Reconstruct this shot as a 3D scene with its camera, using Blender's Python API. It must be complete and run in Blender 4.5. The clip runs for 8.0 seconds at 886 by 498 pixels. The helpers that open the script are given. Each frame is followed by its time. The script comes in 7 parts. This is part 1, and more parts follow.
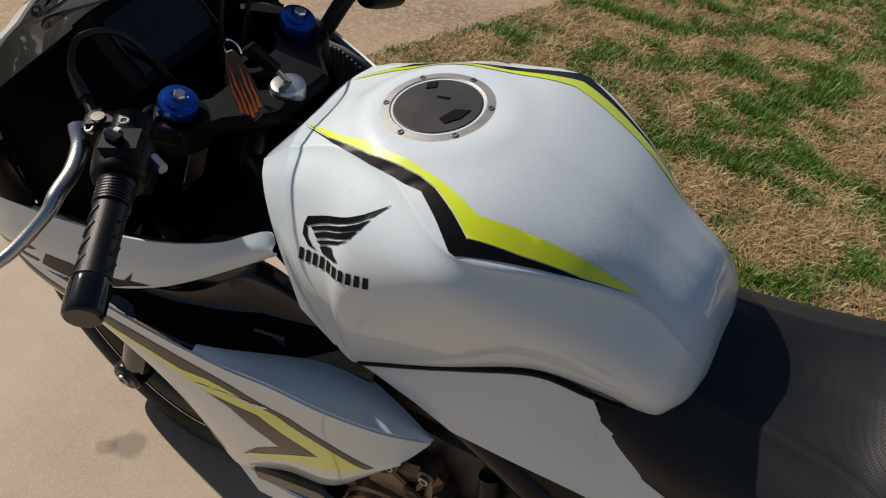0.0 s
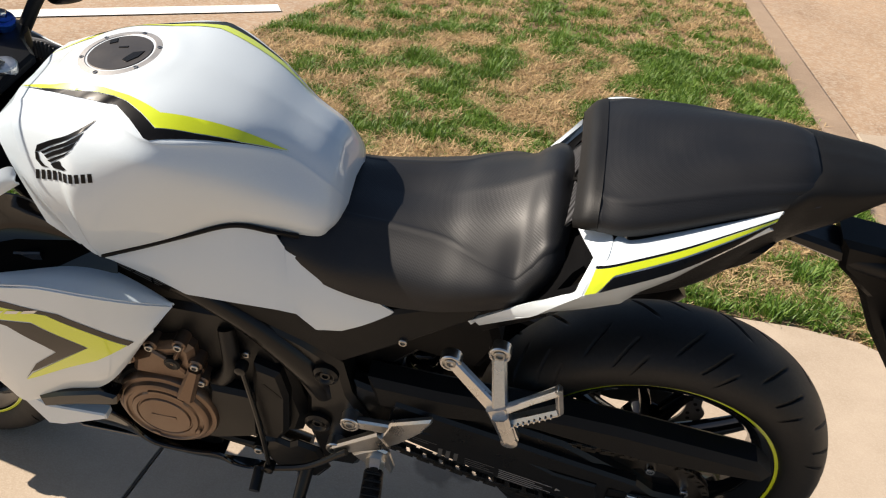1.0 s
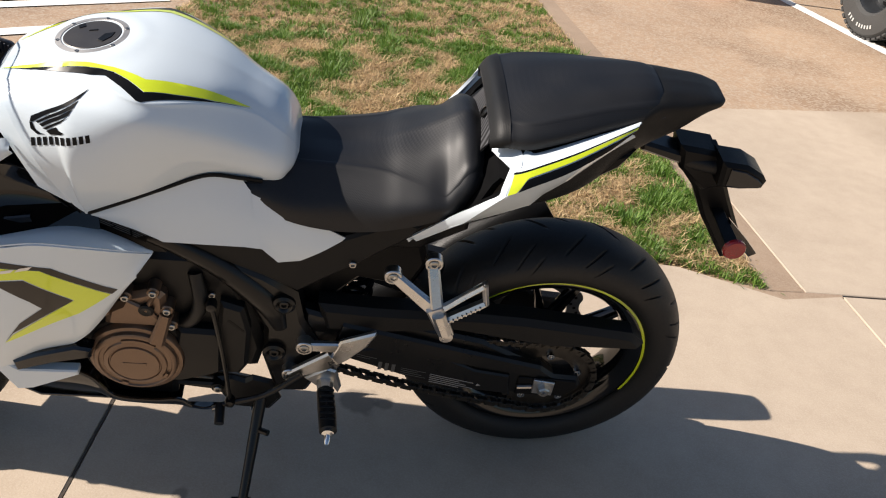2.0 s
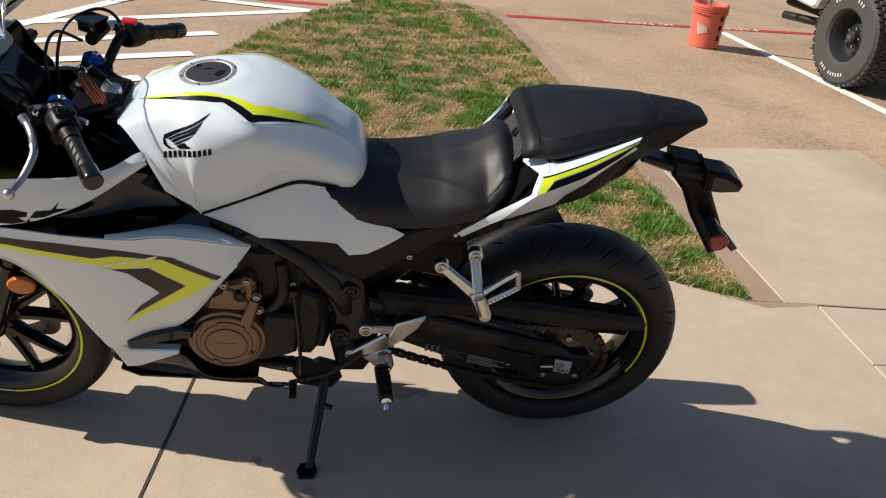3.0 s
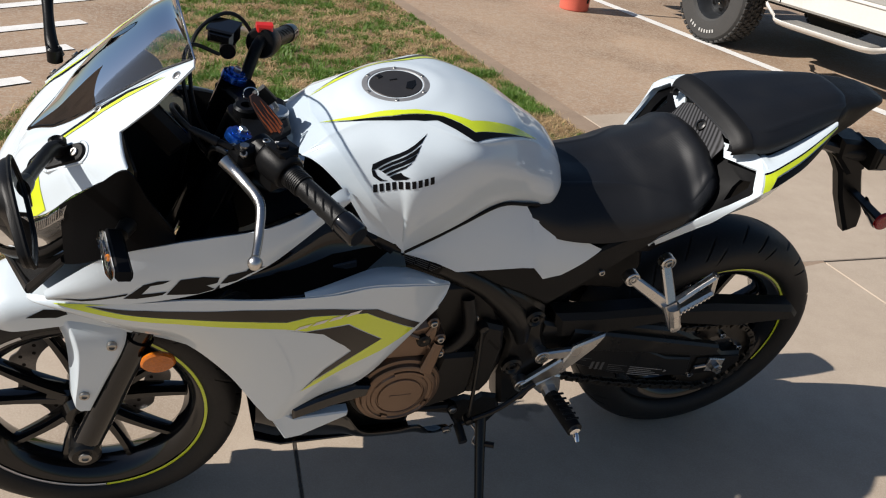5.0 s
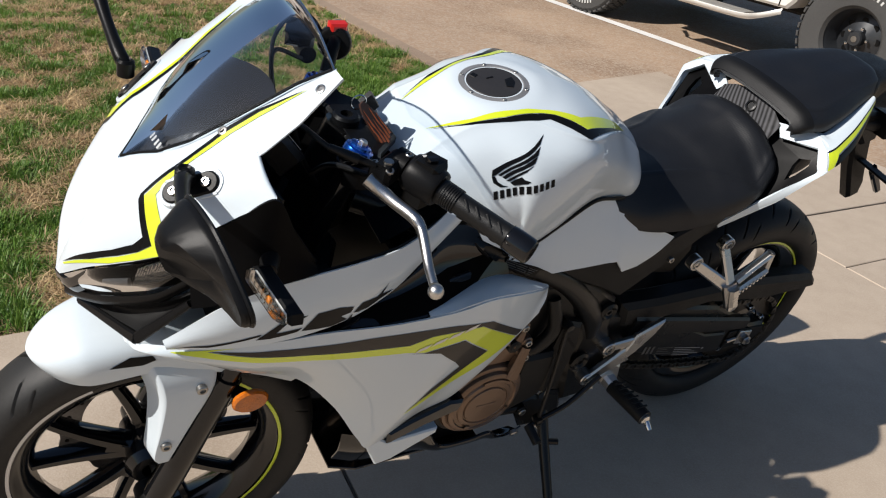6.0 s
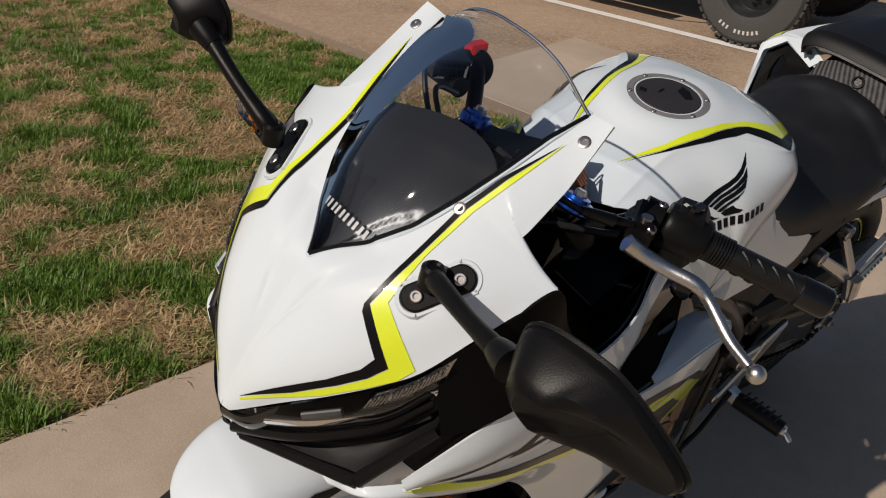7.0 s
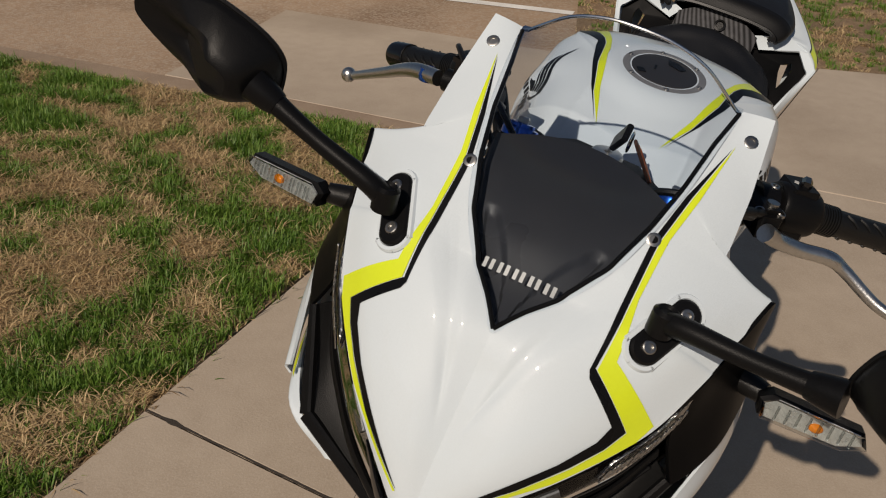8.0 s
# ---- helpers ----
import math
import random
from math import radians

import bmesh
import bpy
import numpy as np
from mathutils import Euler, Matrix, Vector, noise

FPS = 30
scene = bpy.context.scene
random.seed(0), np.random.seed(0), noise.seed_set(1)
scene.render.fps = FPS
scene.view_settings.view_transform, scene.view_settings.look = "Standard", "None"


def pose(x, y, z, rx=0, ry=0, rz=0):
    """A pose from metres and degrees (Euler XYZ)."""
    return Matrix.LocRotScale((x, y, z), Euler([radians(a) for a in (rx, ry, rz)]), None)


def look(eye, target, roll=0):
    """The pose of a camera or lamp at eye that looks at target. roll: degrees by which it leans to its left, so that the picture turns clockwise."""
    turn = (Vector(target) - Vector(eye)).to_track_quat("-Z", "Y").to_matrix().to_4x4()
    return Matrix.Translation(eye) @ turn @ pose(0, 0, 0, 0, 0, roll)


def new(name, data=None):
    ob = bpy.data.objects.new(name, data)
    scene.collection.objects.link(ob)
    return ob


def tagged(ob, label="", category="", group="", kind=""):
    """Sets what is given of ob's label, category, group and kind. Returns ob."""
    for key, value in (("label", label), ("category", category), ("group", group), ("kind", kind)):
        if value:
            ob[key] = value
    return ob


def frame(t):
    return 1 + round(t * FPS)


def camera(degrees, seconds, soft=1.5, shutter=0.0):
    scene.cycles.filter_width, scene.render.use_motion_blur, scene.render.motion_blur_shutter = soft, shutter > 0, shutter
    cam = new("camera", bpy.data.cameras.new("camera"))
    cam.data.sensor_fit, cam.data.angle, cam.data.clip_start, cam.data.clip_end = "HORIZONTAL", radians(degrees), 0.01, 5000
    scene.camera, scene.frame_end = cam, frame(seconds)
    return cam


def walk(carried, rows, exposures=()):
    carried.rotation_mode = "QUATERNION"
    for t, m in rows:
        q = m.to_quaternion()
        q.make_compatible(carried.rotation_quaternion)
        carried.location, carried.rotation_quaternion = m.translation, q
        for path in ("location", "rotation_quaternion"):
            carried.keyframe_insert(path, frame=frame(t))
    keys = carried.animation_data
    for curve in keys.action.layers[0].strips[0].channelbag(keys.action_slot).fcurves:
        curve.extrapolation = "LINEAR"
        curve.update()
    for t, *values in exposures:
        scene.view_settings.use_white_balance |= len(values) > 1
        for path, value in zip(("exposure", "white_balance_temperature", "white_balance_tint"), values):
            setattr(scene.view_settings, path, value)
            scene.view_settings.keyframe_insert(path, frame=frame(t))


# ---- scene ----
cam = camera(54.0, 8.0, soft=1.1, shutter=0.08)
# the path is kept in the frame of the leaning motorcycle's wheelbase; LEVEL turns it so that the pavement is z = 0
LEVEL = pose(0, 0, 0, 0, -1.72, 0) @ Matrix.Translation((0, 0, -0.014))
PATH = [
    (0, (0.541, 0.866, 1.379), (1.148, -0.601, 0.162), 9.8),
    (0.5, (0.4, 1.061, 1.398), (0.792, -0.542, 0.269), 8.9),
    (1, (0.28, 1.25, 1.426), (0.437, -0.433, 0.356), 7.2),
    (1.5, (0.35, 1.411, 1.42), (0.224, -0.306, 0.402), 7.7),
    (1.7, (0.406, 1.47, 1.42), (0.198, -0.245, 0.412), 7.9),
    (2.8, (0.562, 1.92, 1.461), (0.272, 0.152, 0.572), 8.3),
    (3, (0.615, 1.954, 1.471), (0.337, 0.176, 0.599), 7.8),
    (3.5, (0.881, 1.992, 1.466), (0.55, 0.197, 0.647), 7.2),
    (4, (1.06, 1.935, 1.453), (0.617, 0.157, 0.65), 7.1),
    (4.5, (1.178, 1.713, 1.394), (0.611, -0.013, 0.559), 6.6),
    (4.7, (1.232, 1.637, 1.384), (0.622, -0.062, 0.524), 7.1),
    (5.8, (1.632, 1.344, 1.344), (0.653, -0.155, 0.452), 9.2),
    (6, (1.69, 1.277, 1.334), (0.677, -0.201, 0.444), 8.6),
    (6.5, (1.8, 1.014, 1.306), (0.731, -0.417, 0.405), 5.8),
    (7, (1.909, 0.797, 1.292), (0.664, -0.474, 0.38), 5.6),
    (7.5, (2.06, 0.561, 1.298), (0.542, -0.376, 0.394), 5.0),
    (8, (2.069, 0.339, 1.286), (0.439, -0.344, 0.349), 3.1),
]
walk(cam, [(t, LEVEL @ look(eye, target, roll)) for t, eye, target, roll in PATH],
     exposures=[(0.0, 0.10, 6600, 10), (0.5, 0.56, 6850, 10), (1.0, 0.94, 6850, 11), (1.5, 0.96, 6550, 12), (3.0, 0.55, 6500, 10), (3.5, 0.46, 6450, 11), (4.0, 0.37, 6350, 11), (4.5, 0.38, 6250, 10), (6.0, 0.4, 6150, 10),
                (6.5, -0.06, 6500, 14), (7.0, -0.23, 6800, 14), (7.5, -0.33, 6950, 13), (8.0, -0.45, 6950, 13)])

# ---- light: clear sky, one sun ahead of the motorcycle ----
SUN_EL, SUN_AZ = 39.6, -5.0           # degrees above the ground; degrees from +x towards +y
world = bpy.data.worlds.new("sky_world")
scene.world = world
world.use_nodes = True
wn = world.node_tree.nodes
sky = wn.new("ShaderNodeTexSky")
sky.sky_type = "NISHITA"
sky.sun_disc = False
sky.sun_elevation = radians(SUN_EL)
sky.sun_rotation = radians(90.0 - SUN_AZ)
sky.ozone_density, sky.air_density = 2.6, 1.1
world.node_tree.links.new(sky.outputs[0], wn["Background"].inputs[0])
wn["Background"].inputs[1].default_value = 0.055
sun_data = bpy.data.lights.new("sun", "SUN")
sun_data.energy, sun_data.angle, sun_data.color = 4.6, radians(0.53), (1.0, 0.915, 0.81)
sun = new("sun", sun_data)
sun_dir = Vector((math.cos(radians(SUN_EL)) * math.cos(radians(SUN_AZ)), math.cos(radians(SUN_EL)) * math.sin(radians(SUN_AZ)), math.sin(radians(SUN_EL))))
sun.matrix_world = look(sun_dir * 30, (0, 0, 0))


# ---- materials ----
def material(name, color, rough=0.5, metal=0.0, coat=0.0, var=0.08, scale=18.0, fine=220.0, bump=0.0, bump_scale=400.0,
             color2=None, random=0.0, coords="Object", spec=0.5, sheen=0.0):
    """A surface with variation at two scales, in metres, and a fine relief."""
    m = bpy.data.materials.new(name)
    m.use_nodes = True
    n, l = m.node_tree.nodes, m.node_tree.links
    b = n["Principled BSDF"]
    tc = n.new("ShaderNodeTexCoord")
    big, small = n.new("ShaderNodeTexNoise"), n.new("ShaderNodeTexNoise")
    big.inputs["Scale"].default_value, small.inputs["Scale"].default_value = scale, fine
    big.inputs["Detail"].default_value, small.inputs["Detail"].default_value = 5, 3
    add = n.new("ShaderNodeMath")
    add.operation = "ADD"
    ramp = n.new("ShaderNodeMapRange")
    ramp.inputs["From Min"].default_value, ramp.inputs["From Max"].default_value = 0.6, 1.4
    mix = n.new("ShaderNodeMix")
    mix.data_type = "RGBA"
    dark = tuple(max(0.0, c * (1 - var)) for c in color)
    light = color2 or tuple(min(1.0, c * (1 + var)) for c in color)
    mix.inputs["A"].default_value, mix.inputs["B"].default_value = (*dark, 1), (*light, 1)
    for t in (big, small):
        l.new(tc.outputs[coords], t.inputs["Vector"])
    l.new(big.outputs[0], add.inputs[0])
    l.new(small.outputs[0], add.inputs[1])
    l.new(add.outputs[0], ramp.inputs["Value"])
    l.new(ramp.outputs[0], mix.inputs["Factor"])
    col = mix.outputs["Result"]
    if random:
        info, hsv, mr = n.new("ShaderNodeObjectInfo"), n.new("ShaderNodeHueSaturation"), n.new("ShaderNodeMapRange")
        mr.inputs["To Min"].default_value, mr.inputs["To Max"].default_value = 1 - random, 1 + random
        l.new(info.outputs["Random"], mr.inputs["Value"])
        l.new(mr.outputs[0], hsv.inputs["Value"])
        l.new(col, hsv.inputs["Color"])
        col = hsv.outputs[0]
    l.new(col, b.inputs["Base Color"])
    rr = n.new("ShaderNodeMapRange")
    rr.inputs["From Min"].default_value, rr.inputs["From Max"].default_value = 0.3, 0.7
    rr.inputs["To Min"].default_value, rr.inputs["To Max"].default_value = max(0.02, rough * 0.85), min(1.0, rough * 1.15)
    l.new(big.outputs[0], rr.inputs["Value"])
    l.new(rr.outputs[0], b.inputs["Roughness"])
    b.inputs["Metallic"].default_value = metal
    b.inputs["Coat Weight"].default_value = coat
    b.inputs["Coat Roughness"].default_value = 0.04
    b.inputs["Specular IOR Level"].default_value = spec
    if bump:
        tex, bp = n.new("ShaderNodeTexNoise"), n.new("ShaderNodeBump")
        tex.inputs["Scale"].default_value = bump_scale
        tex.inputs["Detail"].default_value = 4
        l.new(tc.outputs[coords], tex.inputs["Vector"])
        bp.inputs["Strength"].default_value, bp.inputs["Distance"].default_value = bump, 0.004
        l.new(tex.outputs[0], bp.inputs["Height"])
        l.new(bp.outputs[0], b.inputs["Normal"])
    return m


def pearl_paint():
    """White pearl lacquer with fine glitter flakes under clear coat."""
    m = material("pearl_white_paint", (0.575, 0.640, 0.680), 0.45, 0.0, 0.85, 0.02, 6.0, 900.0, spec=0.14)
    n, l = m.node_tree.nodes, m.node_tree.links
    b = n["Principled BSDF"]
    tc, vor = n.new("ShaderNodeTexCoord"), n.new("ShaderNodeTexVoronoi")
    vor.inputs["Scale"].default_value = 1300.0
    l.new(tc.outputs["Object"], vor.inputs["Vector"])
    sub, sc, addn = n.new("ShaderNodeVectorMath"), n.new("ShaderNodeVectorMath"), n.new("ShaderNodeVectorMath")
    sub.operation, sc.operation, addn.operation = "SUBTRACT", "SCALE", "ADD"
    sub.inputs[1].default_value = (0.5, 0.5, 0.5)
    l.new(vor.outputs["Color"], sub.inputs[0])
    l.new(sub.outputs[0], sc.inputs[0])
    sc.inputs["Scale"].default_value = 0.09
    geo = n.new("ShaderNodeNewGeometry")
    l.new(geo.outputs["Normal"], addn.inputs[0])
    l.new(sc.outputs[0], addn.inputs[1])
    l.new(addn.outputs[0], b.inputs["Normal"])
    return m


def clear_plastic(name, tint, gloss=0.03, ior=1.45):
    """Thin clear or tinted sheet: light passes straight on, with a mirror gloss."""
    m = bpy.data.materials.new(name)
    m.use_nodes = True
    n, l = m.node_tree.nodes, m.node_tree.links
    n.remove(n["Principled BSDF"])
    tr, gl, fr, mx = n.new("ShaderNodeBsdfTransparent"), n.new("ShaderNodeBsdfGlossy"), n.new("ShaderNodeFresnel"), n.new("ShaderNodeMixShader")
    tr.inputs[0].default_value = (*tint, 1)
    gl.inputs["Roughness"].default_value = gloss
    fr.inputs["IOR"].default_value = ior
    l.new(fr.outputs[0], mx.inputs[0])
    l.new(tr.outputs[0], mx.inputs[1])
    l.new(gl.outputs[0], mx.inputs[2])
    l.new(mx.outputs[0], n["Material Output"].inputs[0])
    return m


WHITE = pearl_paint()
YELLOW = material("acid_yellow_film", (0.62, 0.72, 0.015), 0.35, 0, 0.8, 0.03)
BLACK_FILM = material("black_film", (0.005, 0.005, 0.0055), 0.3, 0, 0.0, 0.2, spec=0.12)
GREY_FILM = material("dark_bronze_grey_film", (0.028, 0.024, 0.020), 0.35, 0.1, 0.15, 0.08, spec=0.25)
SILVER_FILM = material("silver_film", (0.6, 0.6, 0.6), 0.35, 0.6, 0.3, 0.05)
GLOSS_BLACK = material("gloss_black_plastic", (0.004, 0.004, 0.0045), 0.10, 0, 0.2, 0.2, spec=0.4)
MATT_BLACK = material("matt_black_plastic", (0.005, 0.005, 0.0053), 0.36, 0, 0, 0.2, 15, 300, 0.10, 900, spec=0.13)
DARK_PLASTIC = material("grained_black_plastic", (0.007, 0.007, 0.007), 0.48, 0, 0, 0.2, 15, 300, 0.2, 1100, spec=0.2)
FRAME_BLACK = material("satin_black_painted_steel", (0.006, 0.0058, 0.0055), 0.30, 0, 0.15, 0.15, 12, 200, 0.05, 300, spec=0.22)
ENGINE_BLACK = material("black_engine_paint", (0.006, 0.006, 0.006), 0.40, 0, 0, 0.25, 14, 250, 0.12, 500, spec=0.22)
BRONZE = material("bronze_engine_cover_paint", (0.165, 0.108, 0.072), 0.36, 0.65, 0.1, 0.1, 20, 400, 0.06, 800)
ALU = material("brushed_aluminium", (0.55, 0.54, 0.52), 0.3, 1.0, 0, 0.12, 20, 300, 0.08, 500)
CHROME = material("bright_steel", (0.68, 0.68, 0.67), 0.16, 1.0, 0, 0.1, 30, 300)
STEEL = material("dull_bolt_steel", (0.38, 0.37, 0.35), 0.33, 1.0, 0, 0.2, 30, 300)
DISC_STEEL = material("brake_disc_steel", (0.17, 0.17, 0.175), 0.35, 1.0, 0, 0.2, 30, 300)
DARK_STEEL = material("dark_oiled_chain_steel", (0.062, 0.057, 0.050), 0.38, 0.9, 0, 0.3, 40, 400)
RUBBER = material("black_tyre_rubber", (0.0125, 0.0122, 0.0118), 0.55, 0, 0, 0.3, 9, 160, 0.12, 700, spec=0.30)
GRIP_RUBBER = material("black_grip_rubber", (0.005, 0.005, 0.005), 0.42, 0, 0, 0.2, 20, 300, 0.15, 900, spec=0.3)
BLUE = material("blue_anodised_aluminium", (0.015, 0.10, 0.48), 0.24, 0.85, 0.3, 0.1)
AMBER_REFLECTOR = material("dark_amber_reflector", (0.50, 0.130, 0.005), 0.2, 0, 0.3, 0.3, 60, 500, 0.5, 260)
AMBER = material("amber_lens_plastic", (0.75, 0.22, 0.01), 0.12, 0, 0.8, 0.15, 60, 500, 0.3, 260)
RED_LENS = material("red_lens_plastic", (0.24, 0.008, 0.010), 0.25, 0, 0.2, 0.15, 60, 500, 0.3, 260)
RED = material("red_switch_plastic", (0.55, 0.02, 0.015), 0.35)
LEATHER = material("orange_black_leather_tag", (0.05, 0.02, 0.012), 0.5, 0, 0, 0.3, 30, 300)
FLAME = material("orange_flame_print", (0.62, 0.14, 0.03), 0.45, 0, 0, 0.25, 40, 300)
CARBON = material("carbon_look_film", (0.004, 0.004, 0.0043), 0.6, 0.0, 0.0, 0.3, 80, 300, spec=0.15)
FLANK = material("smooth_black_plastic", (0.003, 0.003, 0.0033), 0.38, 0, 0, 0.2, 15, 300, 0.02, 900, spec=0.05)
_n, _l = CARBON.node_tree.nodes, CARBON.node_tree.links
_tc, _wave, _mx = _n.new("ShaderNodeTexCoord"), _n.new("ShaderNodeTexWave"), _n.new("ShaderNodeMix")
_wave.inputs["Scale"].default_value, _wave.bands_direction, _mx.data_type = 62.0, "DIAGONAL", "RGBA"
_mx.inputs["A"].default_value, _mx.inputs["B"].default_value = (.004, .004, .0043, 1), (.07, .07, .075, 1)
_l.new(_tc.outputs["Object"], _wave.inputs["Vector"])
_l.new(_wave.outputs["Fac"], _mx.inputs["Factor"])
_l.new(_mx.outputs["Result"], _n["Principled BSDF"].inputs["Base Color"])
LENS = clear_plastic("clear_lens", (0.86, 0.88, 0.88))
SMOKED = clear_plastic("headlight_lens", (0.62, 0.63, 0.64), 0.02, 1.14)
SCREEN = clear_plastic("windscreen_acrylic", (0.92, 0.94, 0.96), 0.02, 1.22)
MIRROR = material("mirror_glass", (0.85, 0.87, 0.88), 0.02, 1.0, 0, 0.01)
LABEL_WHITE = material("faded_white_print", (0.5, 0.5, 0.48), 0.5)
DIM_PRINT = material("dim_grey_print", (0.07, 0.07, 0.068), 0.5)
PRINT = material("grey_print", (0.22, 0.22, 0.215), 0.5)


def seat_vinyl():
    """Black vinyl with a fine woven emboss."""
    m = material("embossed_black_vinyl", (0.0065, 0.007, 0.0085), 0.50, 0, 0, 0.18, 8, 300, spec=0.36)
    n, l = m.node_tree.nodes, m.node_tree.links
    tc, mp, vor, bp = n.new("ShaderNodeTexCoord"), n.new("ShaderNodeMapping"), n.new("ShaderNodeTexVoronoi"), n.new("ShaderNodeBump")
    mp.inputs["Rotation"].default_value = (0, 0, radians(45))
    vor.inputs["Scale"].default_value, vor.inputs["Randomness"].default_value = 380.0, 0.12
    l.new(tc.outputs["Object"], mp.inputs[0])
    l.new(mp.outputs[0], vor.inputs["Vector"])
    l.new(vor.outputs["Distance"], bp.inputs["Height"])
    bp.inputs["Strength"].default_value, bp.inputs["Distance"].default_value = 0.25, 0.0010
    l.new(bp.outputs[0], n["Principled BSDF"].inputs["Normal"])
    return m


VINYL = seat_vinyl()
PLAIN_VINYL = material("plain_black_vinyl", (0.005, 0.005, 0.0053), 0.52, 0, 0, 0.15, 10, 300, 0.1, 500, spec=0.22)


# ---- mesh helpers: each returns (points, faces) ----
def smooth_path(P, n):
    """Catmull-Rom through the rows of P, n samples."""
    P = np.asarray(P, float)
    m = len(P)
    E = np.concatenate([2 * P[:1] - P[1:2], P, 2 * P[-1:] - P[-2:-1]])
    t = np.linspace(0, m - 1, n)
    i = np.minimum(t.astype(int), m - 2)
    f = (t - i).reshape(-1, *([1] * (P.ndim - 1)))
    a, b, c, d = E[i], E[i + 1], E[i + 2], E[i + 3]
    return 0.5 * (2 * b + (c - a) * f + (2 * a - 5 * b + 4 * c - d) * f * f + (3 * b - a - 3 * c + d) * f ** 3)


def dense(G, nu, nv):
    G = smooth_path(G, nu)
    return np.swapaxes(smooth_path(np.swapaxes(G, 0, 1), nv), 0, 1)


def quads(nu, nv, cu=False, cv=False, base=0, flip=False):
    F = []
    for i in range(nu if cu else nu - 1):
        for j in range(nv if cv else nv - 1):
            a, b = base + i * nv + j, base + i * nv + (j + 1) % nv
            c, d = base + ((i + 1) % nu) * nv + (j + 1) % nv, base + ((i + 1) % nu) * nv + j
            F.append((a, d, c, b) if flip else (a, b, c, d))
    return F


def join(*geos):
    V, F, k = [], [], 0
    for v, f in geos:
        V.append(np.asarray(v, float))
        F += [tuple(i + k for i in q) for q in f]
        k += len(v)
    return np.concatenate(V), F


def moved(geo, m):
    v = np.c_[geo[0], np.ones(len(geo[0]))] @ np.array(m).T
    return v[:, :3], geo[1]


def mirrored(geo):
    v = np.array(geo[0], float)
    v[:, 1] *= -1
    return v, [tuple(reversed(f)) for f in geo[1]]


def both(geo):
    return join(geo, mirrored(geo))


def sheet(G, cu=False, cv=False, flip=False):
    nu, nv = G.shape[:2]
    return G.reshape(-1, 3), quads(nu, nv, cu, cv, flip=flip)


def shell(G, t=0.003, flip=False):
    """A panel of thickness t behind the grid G (the outside is where the face normals point)."""
    nu, nv = G.shape[:2]
    du, dv = np.gradient(G, axis=0), np.gradient(G, axis=1)
    N = np.cross(dv, du)
    N /= np.linalg.norm(N, axis=2, keepdims=True) + 1e-12
    if flip:
        N = -N
    V = np.concatenate([G.reshape(-1, 3), (G - N * t).reshape(-1, 3)])
    k = nu * nv
    F = quads(nu, nv, flip=not flip) + quads(nu, nv, base=k, flip=flip)
    rim = [i * nv for i in range(nu)] + [(nu - 1) * nv + j for j in range(1, nv)] + [i * nv + nv - 1 for i in range(nu - 2, -1, -1)] + [j for j in range(nv - 2, 0, -1)]
    for a, b in zip(rim, rim[1:] + rim[:1]):
        F.append((a, b, b + k, a + k) if flip else (b, a, a + k, b + k))
    return V, F


def tube(P, r, n=24, seg=10, caps=True):
    """A round bar along the smooth path P; r is one radius or one for each given point."""
    P = np.asarray(P, float)
    R = np.full(len(P), r, float) if np.isscalar(r) else np.asarray(r, float)
    Q, R = smooth_path(P, n), smooth_path(R.reshape(-1, 1), n)[:, 0]
    T = np.gradient(Q, axis=0)
    T /= np.linalg.norm(T, axis=1, keepdims=True) + 1e-12
    up = np.array([0.0, 0.0, 1.0]) if abs(T[0][2]) < 0.9 else np.array([1.0, 0.0, 0.0])
    rings = []
    for q, t, rr in zip(Q, T, R):
        s = np.cross(t, up)
        s /= np.linalg.norm(s)
        up = np.cross(s, t)
        a = np.linspace(0, 2 * math.pi, seg, endpoint=False)
        rings.append(q + rr * (np.cos(a)[:, None] * s + np.sin(a)[:, None] * up))
    V = np.concatenate(rings)
    F = quads(n, seg, cv=True, flip=True)
    if caps:
        F += [tuple(range(seg)), tuple(range((n - 1) * seg + seg - 1, (n - 1) * seg - 1, -1))]
    return V, F


def lathe(profile, seg=32, at=(0, 0, 0), axis="y", closed=False):
    """Turns (radius, height) pairs round an axis."""
    a = np.linspace(0, 2 * math.pi, seg, endpoint=False)
    pr = np.asarray(profile, float)
    G = np.zeros((len(pr), seg, 3))
    k = {"x": 0, "y": 1, "z": 2}[axis]
    i, j = (k + 1) % 3, (k + 2) % 3
    G[:, :, k] = pr[:, 1:2]
    G[:, :, i] = pr[:, :1] * np.cos(a)
    G[:, :, j] = pr[:, :1] * np.sin(a)
    V = G.reshape(-1, 3) + np.array(at)
    return V, quads(len(pr), seg, cu=closed, cv=True, flip=True)


